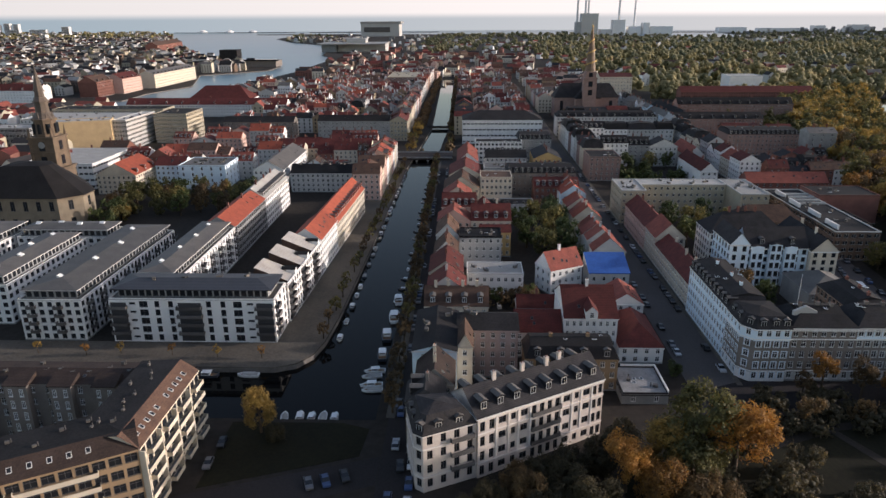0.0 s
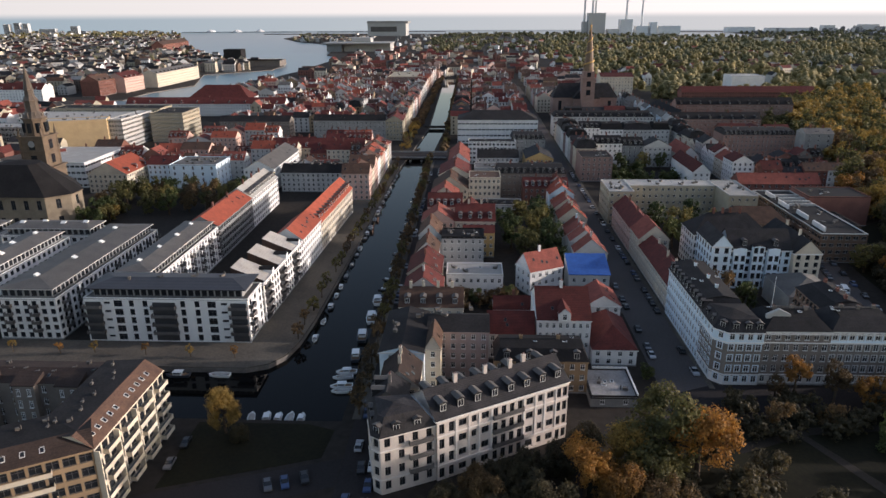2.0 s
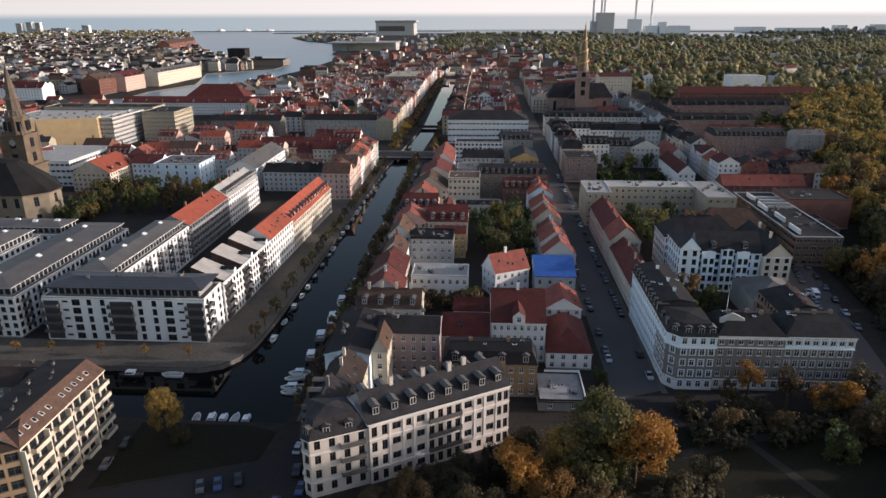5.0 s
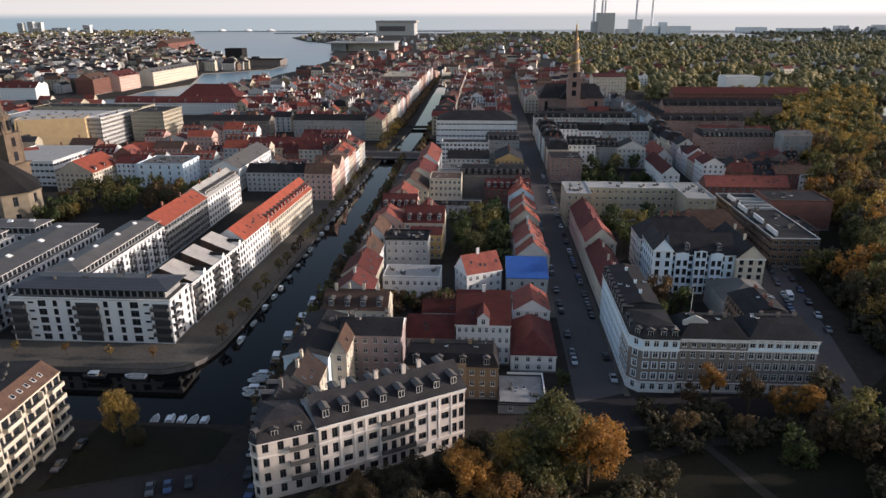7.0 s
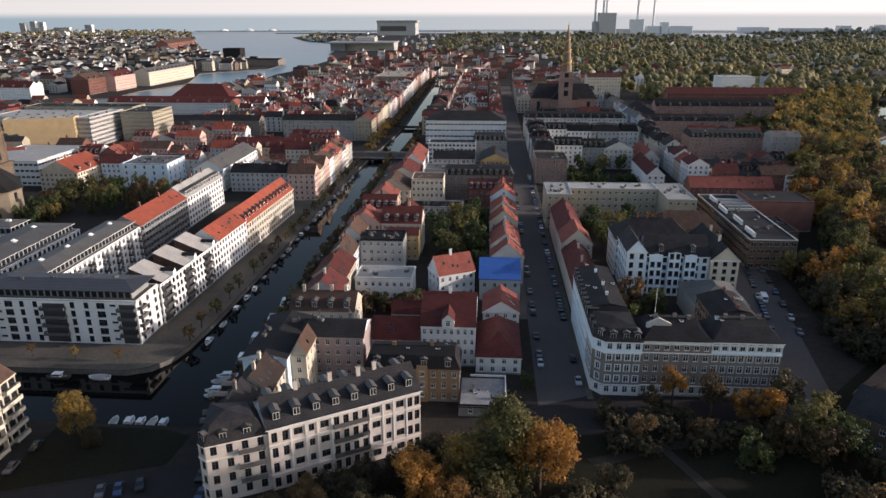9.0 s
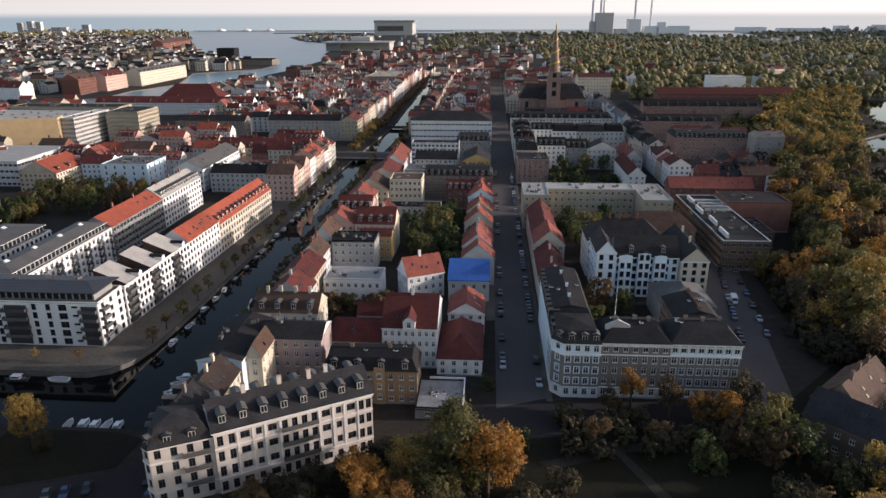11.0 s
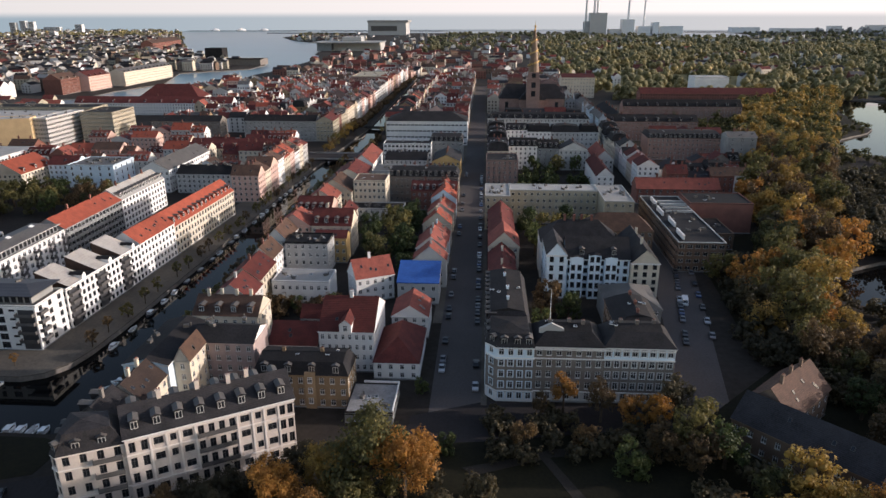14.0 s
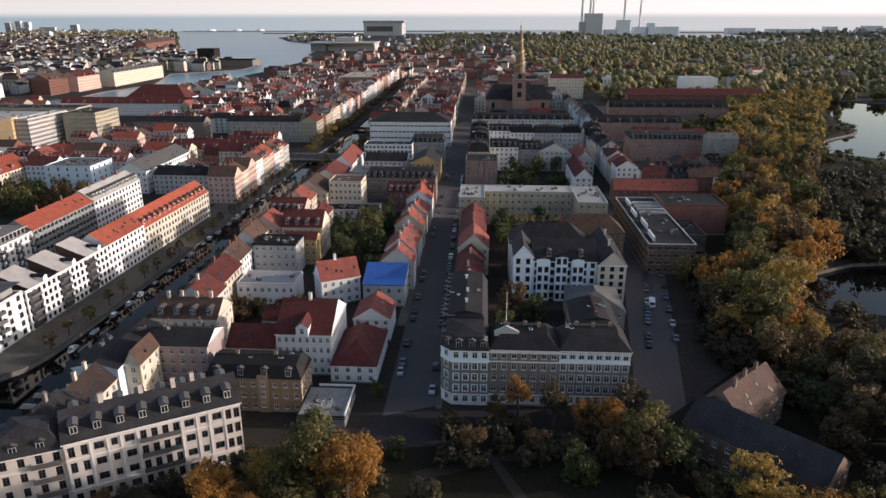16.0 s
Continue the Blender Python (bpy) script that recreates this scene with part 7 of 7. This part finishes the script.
woods("far_woods", "olive trees along the rampart", 210, 240, 540, 400, 880, 6, 10, LEAF["olive"], 11, lambda x, y: clear(x, y, 5) and 262 + (y - 520) * 0.34 < x < 84 + (y - 10) * 0.482, True)
woods("far_woods", "dark green trees beyond the pond", 210, 222, 350, 284, 425, 5, 7.5, LEAF["dusky"], 7, lambda x, y: clear(x, y, 3) and 222 + (y - 284) * 0.32 < x < 78 + (y - 10) * 0.66, True)
woods("shrubs", "dull dark shrubs and young trees at the park edge", 46, 78, 136, 142, 161, 2.0, 3.4, LEAF["dusky"], 21, lambda x, y: clear(x, y, 2), True, "shrubs")
woods("shrubs", "olive bushes and reeds along the lake shore", 170, 285, 450, 425, 780, 2.0, 4.0, LEAF["olive"], 23, lambda x, y: clear(x, y, 1) and x > 70 + (y - 10) * 0.475, True, "shrubs")
woods("shrubs", "dull dark bushes round the pond", 150, 168, 300, 172, 300, 2.6, 4.6, LEAF["dusky"], 24, lambda x, y: clear(x, y, 2) and x > 168 + (y - 172) * 0.28, True, "shrubs")
woods("far_woods", "green trees in the courtyard behind the long flats", 34, 94, 140, 352, 445, 3.5, 5.5, LEAF["green"], 25, lambda x, y: clear(x, y, 3), True)
woods("far_woods", "olive trees beside the barracks", 60, 246, 345, 560, 660, 5, 8.5, LEAF["olive"], 26, lambda x, y: clear(x, y, 3), True)
woods("shrubs", "dull dark trees between the parking street and the rampart", 44, 157, 176, 176, 262, 3.2, 5.4, LEAF["dusky"], 27, lambda x, y: clear(x, y, 2) and x > 157 + max(0, y - 200) * 0.16, True, "shrubs")
woods("shrubs", "brown garden trees behind the merchant house", 16, -1, 26, 214, 227, 2.2, 3.8, LEAF["brown"], 28, lambda x, y: clear(x, y, 2), True, "shrubs")
woods("shrubs", "dull dark shrubs in the shaded park", 40, 52, 150, 92, 138, 2.6, 4.6, LEAF["dusky"], 22, lambda x, y: clear(x, y, 2) and not 74 < x < 112, True, "shrubs")
woods("far_woods", "brown street trees along the far canal", 90, -42, -37, 610, 1140, 3, 4.2, LEAF["brown"], 8)
woods("far_woods", "brown street trees along the far canal", 60, -12.5, -9.5, 505, 1140, 2.6, 3.6, LEAF["brown"], 9)
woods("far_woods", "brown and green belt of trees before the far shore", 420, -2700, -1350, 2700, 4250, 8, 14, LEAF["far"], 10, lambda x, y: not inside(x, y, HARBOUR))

# ---- far town and landmarks ----
def far_town(name, label, n, box, seed, walls, cover, hlo=10, hhi=18, keep=None):
    """Roofs and walls too far to pick apart, as one sheet."""
    g3 = random.Random(seed)
    s = Shape()
    x0, y0, x1, y1 = box
    made = 0
    for _ in range(n * 6):
        if made >= n:
            break
        x, y = g3.uniform(x0, x1), y0 + (y1 - y0) * g3.random() ** 1.5
        if (-520 < x < -425 and 760 < y < 1150) or (-640 < x < -480 and 770 < y < 830) or inside(x, y, HARBOUR) or inside(x + 20, y, HARBOUR) or inside(x - 20, y, HARBOUR) or (keep and not keep(x, y)):
            continue
        made += 1
        w_, d_, h_ = g3.uniform(10, 26), g3.uniform(9, 13), g3.uniform(hlo, hhi)
        if g3.random() < 0.5:
            w_, d_ = d_, w_
        a = g3.choice([0, 0, 0.12, -0.2, 0.5])
        c_, s_ = math.cos(a), math.sin(a)

        def at(u, v, z):
            return (x + u * c_ - v * s_, y + u * s_ + v * c_, z)
        k, r = g3.randrange(len(walls)), g3.uniform(3, 5)
        p = [(-w_ / 2, -d_ / 2), (w_ / 2, -d_ / 2), (w_ / 2, d_ / 2), (-w_ / 2, d_ / 2)]
        for i in range(4):
            q0, q1 = p[i], p[(i + 1) % 4]
            s.quad(at(*q0, 0), at(*q1, 0), at(*q1, h_), at(*q0, h_), s=k)
        c = len(walls) + g3.randrange(len(cover))
        if w_ > d_:
            e0, e1 = at(-w_ / 2, 0, h_ + r), at(w_ / 2, 0, h_ + r)
            s.quad(at(*p[0], h_), at(*p[1], h_), e1, e0, s=c)
            s.quad(at(*p[2], h_), at(*p[3], h_), e0, e1, s=c)
            s.quad(at(*p[1], h_), at(*p[2], h_), e1, s=k)
            s.quad(at(*p[3], h_), at(*p[0], h_), e0, s=k)
        else:
            e0, e1 = at(0, -d_ / 2, h_ + r), at(0, d_ / 2, h_ + r)
            s.quad(at(*p[1], h_), at(*p[2], h_), e1, e0, s=c)
            s.quad(at(*p[3], h_), at(*p[0], h_), e0, e1, s=c)
            s.quad(at(*p[0], h_), at(*p[1], h_), e0, s=k)
            s.quad(at(*p[2], h_), at(*p[3], h_), e1, s=k)
        nc, nr = int(w_ / 4), int(h_ / 3.5)
        for j in range(nr):
            for i in range(nc):
                u0 = -w_ / 2 + w_ * (i + 0.3) / nc
                s.quad(at(u0, -d_ / 2 - 0.05, j * 3.4 + 1), at(u0 + 1.5, -d_ / 2 - 0.05, j * 3.4 + 1), at(u0 + 1.5, -d_ / 2 - 0.05, j * 3.4 + 2.8), at(u0, -d_ / 2 - 0.05, j * 3.4 + 2.8), s=len(walls) + len(cover))
    tagged(new(name, s.mesh(name, *walls, *cover, GLASS)), label, "town", kind="stuff")


far_town("far_town", "dense old town of red and dark roofs across the harbour", 2900, (-1900, 820, -420, 3000), 1, [WHITE, CREAM, PALE, TAN, TAN, GREYBRICK, BROWNBRICK, PALE], [DEEPRED, SLATE, SLATE, SLATE, TAR, BROWNTILE, ZINC, TAR, PALEROOF, ZINC], 10, 17)
far_town("far_town", "town beyond the big offices", 110, (-700, 590, -350, 690), 2, [WHITE, CREAM, TAN, BRICK], [DEEPRED, SLATE, TAR, REDTILE], 12, 18, lambda x, y: y < 690 + (x + 1500) * 0.03 - 40)
far_town("far_town", "naval island sheds and low red-roofed houses", 230, (-300, 1150, 700, 2600), 3, [WHITE, BRICK, CREAM, PALE], [DEEPRED, REDTILE, SLATE, BROWNTILE], 5, 10)
far_town("far_town", "long brown-roofed naval warehouses by the harbour", 150, (-285, 1120, 150, 1750), 8, [BRICK, BROWNBRICK, CREAM, PINK], [DEEPRED, BROWNTILE, BROWNTILE, DEEPRED, SLATE], 8, 13)
far_town("far_town", "left bank town west of the church", 130, (-560, 300, -262, 500), 4, [WHITE, CREAM, TAN, BRICK, PALE], [DEEPRED, SLATE, TAR, REDTILE], 11, 17, lambda x, y: not (x > -350 and y > 495))
far_town("far_town", "pale houses and sheds along the far shore", 330, (-2600, 2700, -1250, 4300), 6, [WHITE, PALE, TAN, CREAM], [SLATE, ZINC, TAR, BROWNTILE], 8, 16)
far_town("far_town", "pale harbour sheds and silos on the far coast", 60, (1450, 3900, 2900, 4450), 7, [WHITE, PALE, GREY], [ZINC, PALEROOF], 10, 26)
far_town("far_town", "pale houses scattered among the far woods", 90, (260, 950, 1700, 2600), 9, [WHITE, CREAM, PALE, BRICK], [DEEPRED, SLATE, ZINC, BROWNTILE], 9, 15)
far_town("far_town", "hazy harbour sheds by the sea", 200, (-1300, 2600, 2600, 3800), 5, [WHITE, PALE, TAN, GREY], [ZINC, SLATE, PALEROOF], 5, 12)


def warehouse(label, cx, cy, w, d, h, wall, cover, rh=7, turn=0.0, n=8):
    house(label, cx, cy, w, d, h, roof="gable", rh=rh, wall=wall, cover=cover, ax="x", turn=turn, det=1, sides="SE", storeys=5, pitch=3.6, dormers="S", dstep=12, name="warehouse", category="warehouse")


warehouse("long red brick harbour warehouse", -478, 885, 42, 24, 19, BRICK, BROWNTILE, turn=90)
warehouse("pinkish gabled harbour warehouse", -466, 935, 55, 24, 19, PINK, DEEPRED, turn=90)
warehouse("long cream harbour warehouse", -454, 1056, 155, 24, 19, CREAM, ZINC, turn=90, rh=5)
warehouse("white harbour front house", -530, 800, 70, 20, 16, WHITE, DEEPRED)
warehouse("cream harbour front house", -600, 790, 66, 20, 16, CREAM, SLATE)
house("long red brick warehouse on the harbour point", -842, 1960, 280, 30, 26, roof="gable", rh=9, wall=BRICK, cover=BROWNTILE, ax="x", turn=99, det=1, sides="SE", storeys=6, pitch=5, name="warehouse", category="warehouse")
for x, y, w_, h_ in ((1490, 4010, 150, 26), (1700, 4060, 90, 20), (1850, 4120, 200, 18), (2060, 4200, 60, 30), (2330, 4260, 120, 34), (2480, 4330, 50, 40)):
    house("white harbour hall on the far coast", x, y, w_, 60, h_, roof="flat", wall=WHITE, cover=PALEROOF, det=0, sides="", name="harbour_hall", category="hall")
# black playhouse tower
top = tagged(empty("theatre", -440, 1400), "dark brick playhouse with a black stage tower by the water", "theatre")
s = Shape()
s.box(-62, 0, 0, 60, 50, 12)
put("wall", s.mesh("wall", GREYBRICK), top)
s = Shape()
s.box(-58, 14, 12, -22, 44, 33)
put("stage_tower", s.mesh("stage_tower", TAR), top)
s = Shape()
s.box(-66, -4, 12, 64, 8, 15, bottom=True)
put("glass_storey", s.mesh("glass_storey", GLASS), top)
# opera house with a broad flat roof
top = tagged(empty("opera_house", -318, 1990), "grey opera house with a broad flat roof", "opera house")
s = Shape()
s.box(-40, 0, 0, 95, 90, 20)
put("wall", s.mesh("wall", PALE), top)
s = Shape()
s.prism([(-95, -30), (98, -30), (98, 100), (-95, 100)], 21, 24)
put("roof", s.mesh("roof", PALEROOF), top)
s = Shape()
s.box(-20, 30, 24, 35, 85, 36)
put("fly_tower", s.mesh("fly_tower", PALE), top)
s = Shape()
s.prism([(-85, -12), (-41, -20), (-41, 40), (-85, 30)], 0, 20.9)
put("foyer", s.mesh("foyer", GREY), top)
# shipyard hall
top = tagged(empty("shipyard_hall", -416, 3500), "huge pale shipyard hall with a grey roof band", "hall")
s = Shape()
s.box(-95, 0, 0, 95, 160, 60)
put("wall", s.mesh("wall", PALE), top)
s = Shape()
s.prism([(-97, -3), (105, -3), (105, 164), (-97, 164)], 60, 70)
put("roof", s.mesh("roof", PALEROOF), top)
s = Shape()
s.box(-80, -1, 20, 50, 0, 44)
put("gate", s.mesh("gate", ZINC), top)
# power station
top = tagged(empty("power_station", 632, 3600), "grey coastal power station with tall chimneys", "power station")
# white walls and chimneys carry the haze in their colour; PALE darkens the shaded tower
for x0, x1, y0, h_ in ((-42, 42, 0, 103), (-66, -43, 10, 62), (118, 178, 0, 72), (200, 262, 10, 40), (270, 300, 0, 58), (306, 420, 10, 40), (60, 117, 20, 26)):
    s = Shape()
    s.box(x0, y0, 0, x1, y0 + 60, h_)
    put("block", s.mesh("block", PALE if x0 < -40 else WHITE), top)
for x, h_ in ((-52, 230), (-12, 240), (4, 240), (160, 230), (240, 240)):
    s = Shape()
    s.frustum(x, 75, 6.5, 0, 4.2, h_, 12)
    put("chimney", s.mesh("chimney", WHITE), top)
# white towers on the far left
for x, y, w_, h_ in ((-2655, 3950, 34, 58), (-2600, 3960, 34, 66), (-2555, 3970, 30, 62), (-2420, 3730, 70, 34), (-2290, 3740, 90, 36), (-2150, 3760, 40, 50), (-1760, 2900, 26, 30)):
    top = tagged(empty("tower_block", x, y), "white tower block on the far shore", "tower block", "far tower blocks")
    s = Shape()
    s.box(-w_ / 2, 0, 0, w_ / 2, 25, h_)
    put("wall", s.mesh("wall", WHITE), top)
    s = Shape()
    for k in range(int(h_ / 3.6)):
        s.box(-w_ / 2 + 1, -0.3, 1.5 + 3.6 * k, w_ / 2 - 1, 0, 3.1 + 3.6 * k)
    tagged(put("glazing", s.mesh("glazing", GLASS), top), kind="stuff")
# white tanks on the outer breakwater
for x in (-1670, -1500, -1350):
    s = Shape()
    s.frustum(0, 0, 30, 0, 24, 7, 16)
    s.frustum(0, 0, 24, 7, 3, 15, 16)
    ob = tagged(new("storage_dome", s.mesh("storage_dome", WHITE)), "white round storage dome on a breakwater", "dome", "harbour domes")
    ob.matrix_basis = pose(x, 4490, 1.2)
# breakwaters
for x, y, w_ in ((-900, 3900, 500), (-300, 4400, 200), (1500, 4100, 600), (-1500, 4480, 760), (-820, 4420, 300)):
    s = Shape()
    s.prism([(-w_ / 2, 0), (w_ / 2, -20), (w_ / 2 + 40, 20), (-w_ / 2, 30)], -3, 1.2)
    ob = tagged(new("breakwater", s.mesh("breakwater", SOIL)), "low dark breakwater in the sound", "breakwater")
    ob.matrix_basis = pose(x, y, 0)

# ---- cars ----
def car_meshes(paint):
    """Body, glasshouse: lofted from side profiles, about 4.3 m long along y."""
    s = Shape()
    prof = [(-2.15, 0.35), (-2.15, 0.78), (-2.0, 0.9), (-0.9, 0.98), (1.25, 1.0), (2.0, 0.95), (2.15, 0.8), (2.15, 0.35)]
    for (y0, z0), (y1, z1) in zip(prof, prof[1:]):
        s.quad((-0.86, y0, z0), (0.86, y0, z0), (0.86, y1, z1), (-0.86, y1, z1))
    for x in (-0.86, 0.86):
        s.quad(*[(x, y, z) for y, z in (prof if x > 0 else prof[::-1])])
    s.quad((-0.66, -0.05, 1.43), (0.66, -0.05, 1.43), (0.66, 1.15, 1.43), (-0.66, 1.15, 1.43))
    body = s.mesh("body", paint)
    s = Shape()
    lo, hi = [(-0.82, -0.95), (0.82, -0.95), (0.82, 1.85), (-0.82, 1.85)], [(-0.66, -0.05), (0.66, -0.05), (0.66, 1.15), (-0.66, 1.15)]
    for i in range(4):
        j = (i + 1) % 4
        s.quad((*lo[i], 0.97), (*lo[j], 0.97), (*hi[j], 1.43), (*hi[i], 1.43))
    return body, s.mesh("glasshouse", GLASS)


s = Shape()
n = 10
for i in range(n):
    a, b = 2 * math.pi * i / n, 2 * math.pi * (i + 1) / n
    s.quad((-0.1, 0.32 * math.cos(a), 0.32 * math.sin(a)), (0.1, 0.32 * math.cos(a), 0.32 * math.sin(a)), (0.1, 0.32 * math.cos(b), 0.32 * math.sin(b)), (-0.1, 0.32 * math.cos(b), 0.32 * math.sin(b)))
for x in (-0.1, 0.1):
    s.quad(*[(x, 0.32 * math.cos(2 * math.pi * i / n), 0.32 * math.sin(2 * math.pi * i / n)) for i in range(n)])
WHEEL = s.mesh("wheel", RUBBER)
CARS = []
for m_, word in zip(PAINTS, ("white", "silver", "black", "grey", "dark blue", "red")):
    CARS.append((word, *car_meshes(m_)))
first = {}


def car(x, y, turn, k):
    word, body, glass = CARS[k % len(CARS)]
    if k not in first:
        top = tagged(empty("car", x, y, 0.03, turn), "%s parked car at the roadside" % word, "car", "parked cars")
        put("body", body, top)
        put("glasshouse", glass, top, None, "dark car windows")
        for wx in (-0.78, 0.78):
            for wy in (-1.35, 1.35):
                put("wheel", WHEEL, top, pose(wx, wy, 0.32))
        first[k] = top
        return top
    return copy_thing(first[k], pose(x, y, 0.03, 0, 0, turn))


g = random.Random(9)
pick = [0, 1, 3, 2, 2, 3, 3, 4, 2, 3, 2, 4, 1, 2, 3, 5]
for y in range(172, 440, 6):
    if g.random() < 0.22:
        car(64.6, y + g.uniform(-0.6, 0.6), g.choice([0, 180]), g.choice(pick))
    if g.random() < 0.65:
        car(74.4, y + 3 + g.uniform(-0.6, 0.6), g.choice([0, 180]), g.choice([2, 3, 2, 4, 3, 1, 2, 0]))
for y in range(116, 440, 7):
    if g.random() < 0.6:
        car(-11.6 + (y - 116) * 0.003, y + g.uniform(-1, 1), g.choice([0, 180]), g.choice(pick))
    if g.random() < 0.35:
        car(-15.8, y + g.uniform(-1, 1), g.choice([0, 180]), g.choice(pick))
for i in range(16):
    if i % 5 != 2:
        car(139.5 + i * 1.15, 205 + i * 5.6, -11, g.choice([2, 3, 2, 4, 0, 3, 2, 1]))
    if i % 2:
        car(148 + i * 0.9, 204 + i * 5.6, -11, g.choice(pick))
for x, y, t_ in ((-33.5, 121.5, 20), (-30, 122.5, 20), (-26, 124.2, 20), (-60.5, 112, 12), (-58, 128, 5), (-57.5, 136, 5), (-14, 128, 5), (-12.4, 142, 0), (-16.5, 154, 0)):
    car(x, y, t_, g.choice(pick))

# white van on the parking street
van = tagged(empty("van", 147.5, 236, 0.04, -11), "white delivery van parked along the park street", "van")
s = Shape()
prof = [(-2.7, 0.4), (-2.7, 1.0), (-2.35, 1.15), (-1.75, 2.2), (2.7, 2.3), (2.7, 0.4)]
for (y0, z0), (y1, z1) in zip(prof, prof[1:]):
    s.quad((-0.98, y0, z0), (0.98, y0, z0), (0.98, y1, z1), (-0.98, y1, z1))
for x in (-0.98, 0.98):
    s.quad(*[(x, y, z) for y, z in (prof if x > 0 else prof[::-1])])
put("body", s.mesh("body", PAINTS[0]), van)
s = Shape()
s.quad((-0.85, -2.33, 1.25), (0.85, -2.33, 1.25), (0.85, -1.84, 2.1), (-0.85, -1.84, 2.1))
for x in (-0.99, 0.99):
    s.quad((x, -2.0, 1.3), (x, -1.0, 1.3), (x, -1.0, 2.0), (x, -1.7, 2.0))
put("windscreen", s.mesh("windscreen", GLASS), van)
for wx in (-0.85, 0.85):
    for wy in (-1.75, 1.7):
        put("wheel", WHEEL, van, pose(wx, wy, 0.34))

# ---- boats ----
def boat_meshes(kind):
    s = Shape()
    ring = [(-1.0, -3.2), (1.0, -3.2), (1.25, -0.5), (1.05, 1.8), (0.0, 3.4), (-1.05, 1.8), (-1.25, -0.5)]
    low = [(x * 0.75, y * 0.93) for x, y in ring]
    for i in range(7):
        j = (i + 1) % 7
        s.quad((*low[i], -0.3), (*low[j], -0.3), (*ring[j], 0.8), (*ring[i], 0.8))
    inn = [(x * 0.86, y * 0.9) for x, y in ring]
    for i in range(7):
        j = (i + 1) % 7
        s.quad((*ring[i], 0.8), (*ring[j], 0.8), (*inn[j], 0.8), (*inn[i], 0.8))
        s.quad((*inn[i], 0.8), (*inn[j], 0.8), (*inn[j], 0.45), (*inn[i], 0.45))
    hull = s.mesh("hull", HULLWHITE if kind != "dark" else HULLDARK)
    s = Shape()
    s.quad(*[(*p, 0.46) for p in inn])
    for y in (-1.8, -0.6):
        s.box(-0.9, y, 0.46, 0.9, y + 0.35, 0.7)
    deck = s.mesh("deck", TEAK)
    s = Shape()
    s.box(-0.8, -0.9, 0.46, 0.8, 1.2, 1.5)
    s.box(-0.9, -1.4, 1.5, 0.9, 1.3, 1.6, bottom=True)
    for x in (-0.81, 0.81):
        s.quad((x, -0.7, 1.0), (x, 1.0, 1.0), (x, 1.0, 1.4), (x, -0.7, 1.4), s=1)
    s.quad((-0.7, 1.21, 1.0), (0.7, 1.21, 1.0), (0.7, 1.21, 1.4), (-0.7, 1.21, 1.4), s=1)
    s.quad((-0.7, -0.91, 1.0), (0.7, -0.91, 1.0), (0.7, -0.91, 1.4), (-0.7, -0.91, 1.4), s=1)
    return hull, deck, s.mesh("cabin", HULLWHITE, GLASS)


BOATS = {k: boat_meshes(k) for k in ("white", "dark")}
COVER = Shape()
COVER.quad((-0.95, -2.6, 0.85), (0, -2.7, 1.15), (0, 1.8, 1.25), (-0.95, 1.3, 0.85))
COVER.quad((0, -2.7, 1.15), (0.95, -2.6, 0.85), (0.95, 1.3, 0.85), (0, 1.8, 1.25))
COVER = COVER.mesh("cover", PALEROOF)


def boat(x, y, turn, kind="white", cabin=True, k=1.0):
    top = tagged(empty("boat", x, y, -1.5, turn), ("white motor boat with a cabin moored at the quay" if cabin else "small open boat under a pale cover moored at the quay") if kind == "white" else "dark-hulled boat moored at the quay", "boat", "moored boats")
    hull, deck, cab = BOATS[kind]
    k *= 0.82
    sc = Matrix.Diagonal((k, k, k, 1))
    put("hull", hull, top, sc)
    put("deck", deck, top, sc)
    put("cabin" if cabin else "cover", cab if cabin else COVER, top, sc)


for i in range(22):
    y = 196 + i * 11 + g.uniform(-2, 2)
    boat(-39.6 + (y - 190) * 0.006, y, g.choice([0, 180]) + g.uniform(-4, 4), g.choice(["white", "white", "dark"]), g.random() < 0.35, g.uniform(0.8, 1.2))
for i in range(22):
    y = 215 + i * 10.5 + g.uniform(-1.5, 1.5)
    boat(-23 + (y - 200) * 0.008, y, g.choice([60, 90, 0, 75]) + g.uniform(-8, 8), g.choice(["white", "dark", "dark", "dark"]), g.random() < 0.4, g.uniform(0.6, 0.9))
for x, y, t_, kd, cb, k in ((-25.5, 166, 95, "white", True, 1.2), (-25, 163.5, 95, "white", False, 1.1), (-26, 171, 100, "white", False, 1.1), (-25.5, 174, 95, "white", True, 1.15), (-24.5, 184, 5, "dark", True, 1.5), (-24.5, 197, 5, "dark", True, 1.7),
                            (-23.5, 211, 5, "white", True, 1.8), (-23.5, 226, 5, "white", True, 1.6), (-46, 149.5, 10, "white", False, 1), (-42, 149.5, 5, "white", True, 1.1), (-39, 149.5, 0, "white", True, 1), (-36, 149.5, 0, "white", False, 1.1), (-33, 149.5, 0, "white", True, 1),
                            (-74, 170.5, 92, "dark", True, 1.3), (-62, 171, 88, "white", False, 1.2)):
    boat(x, y, t_, kd, cb, k)
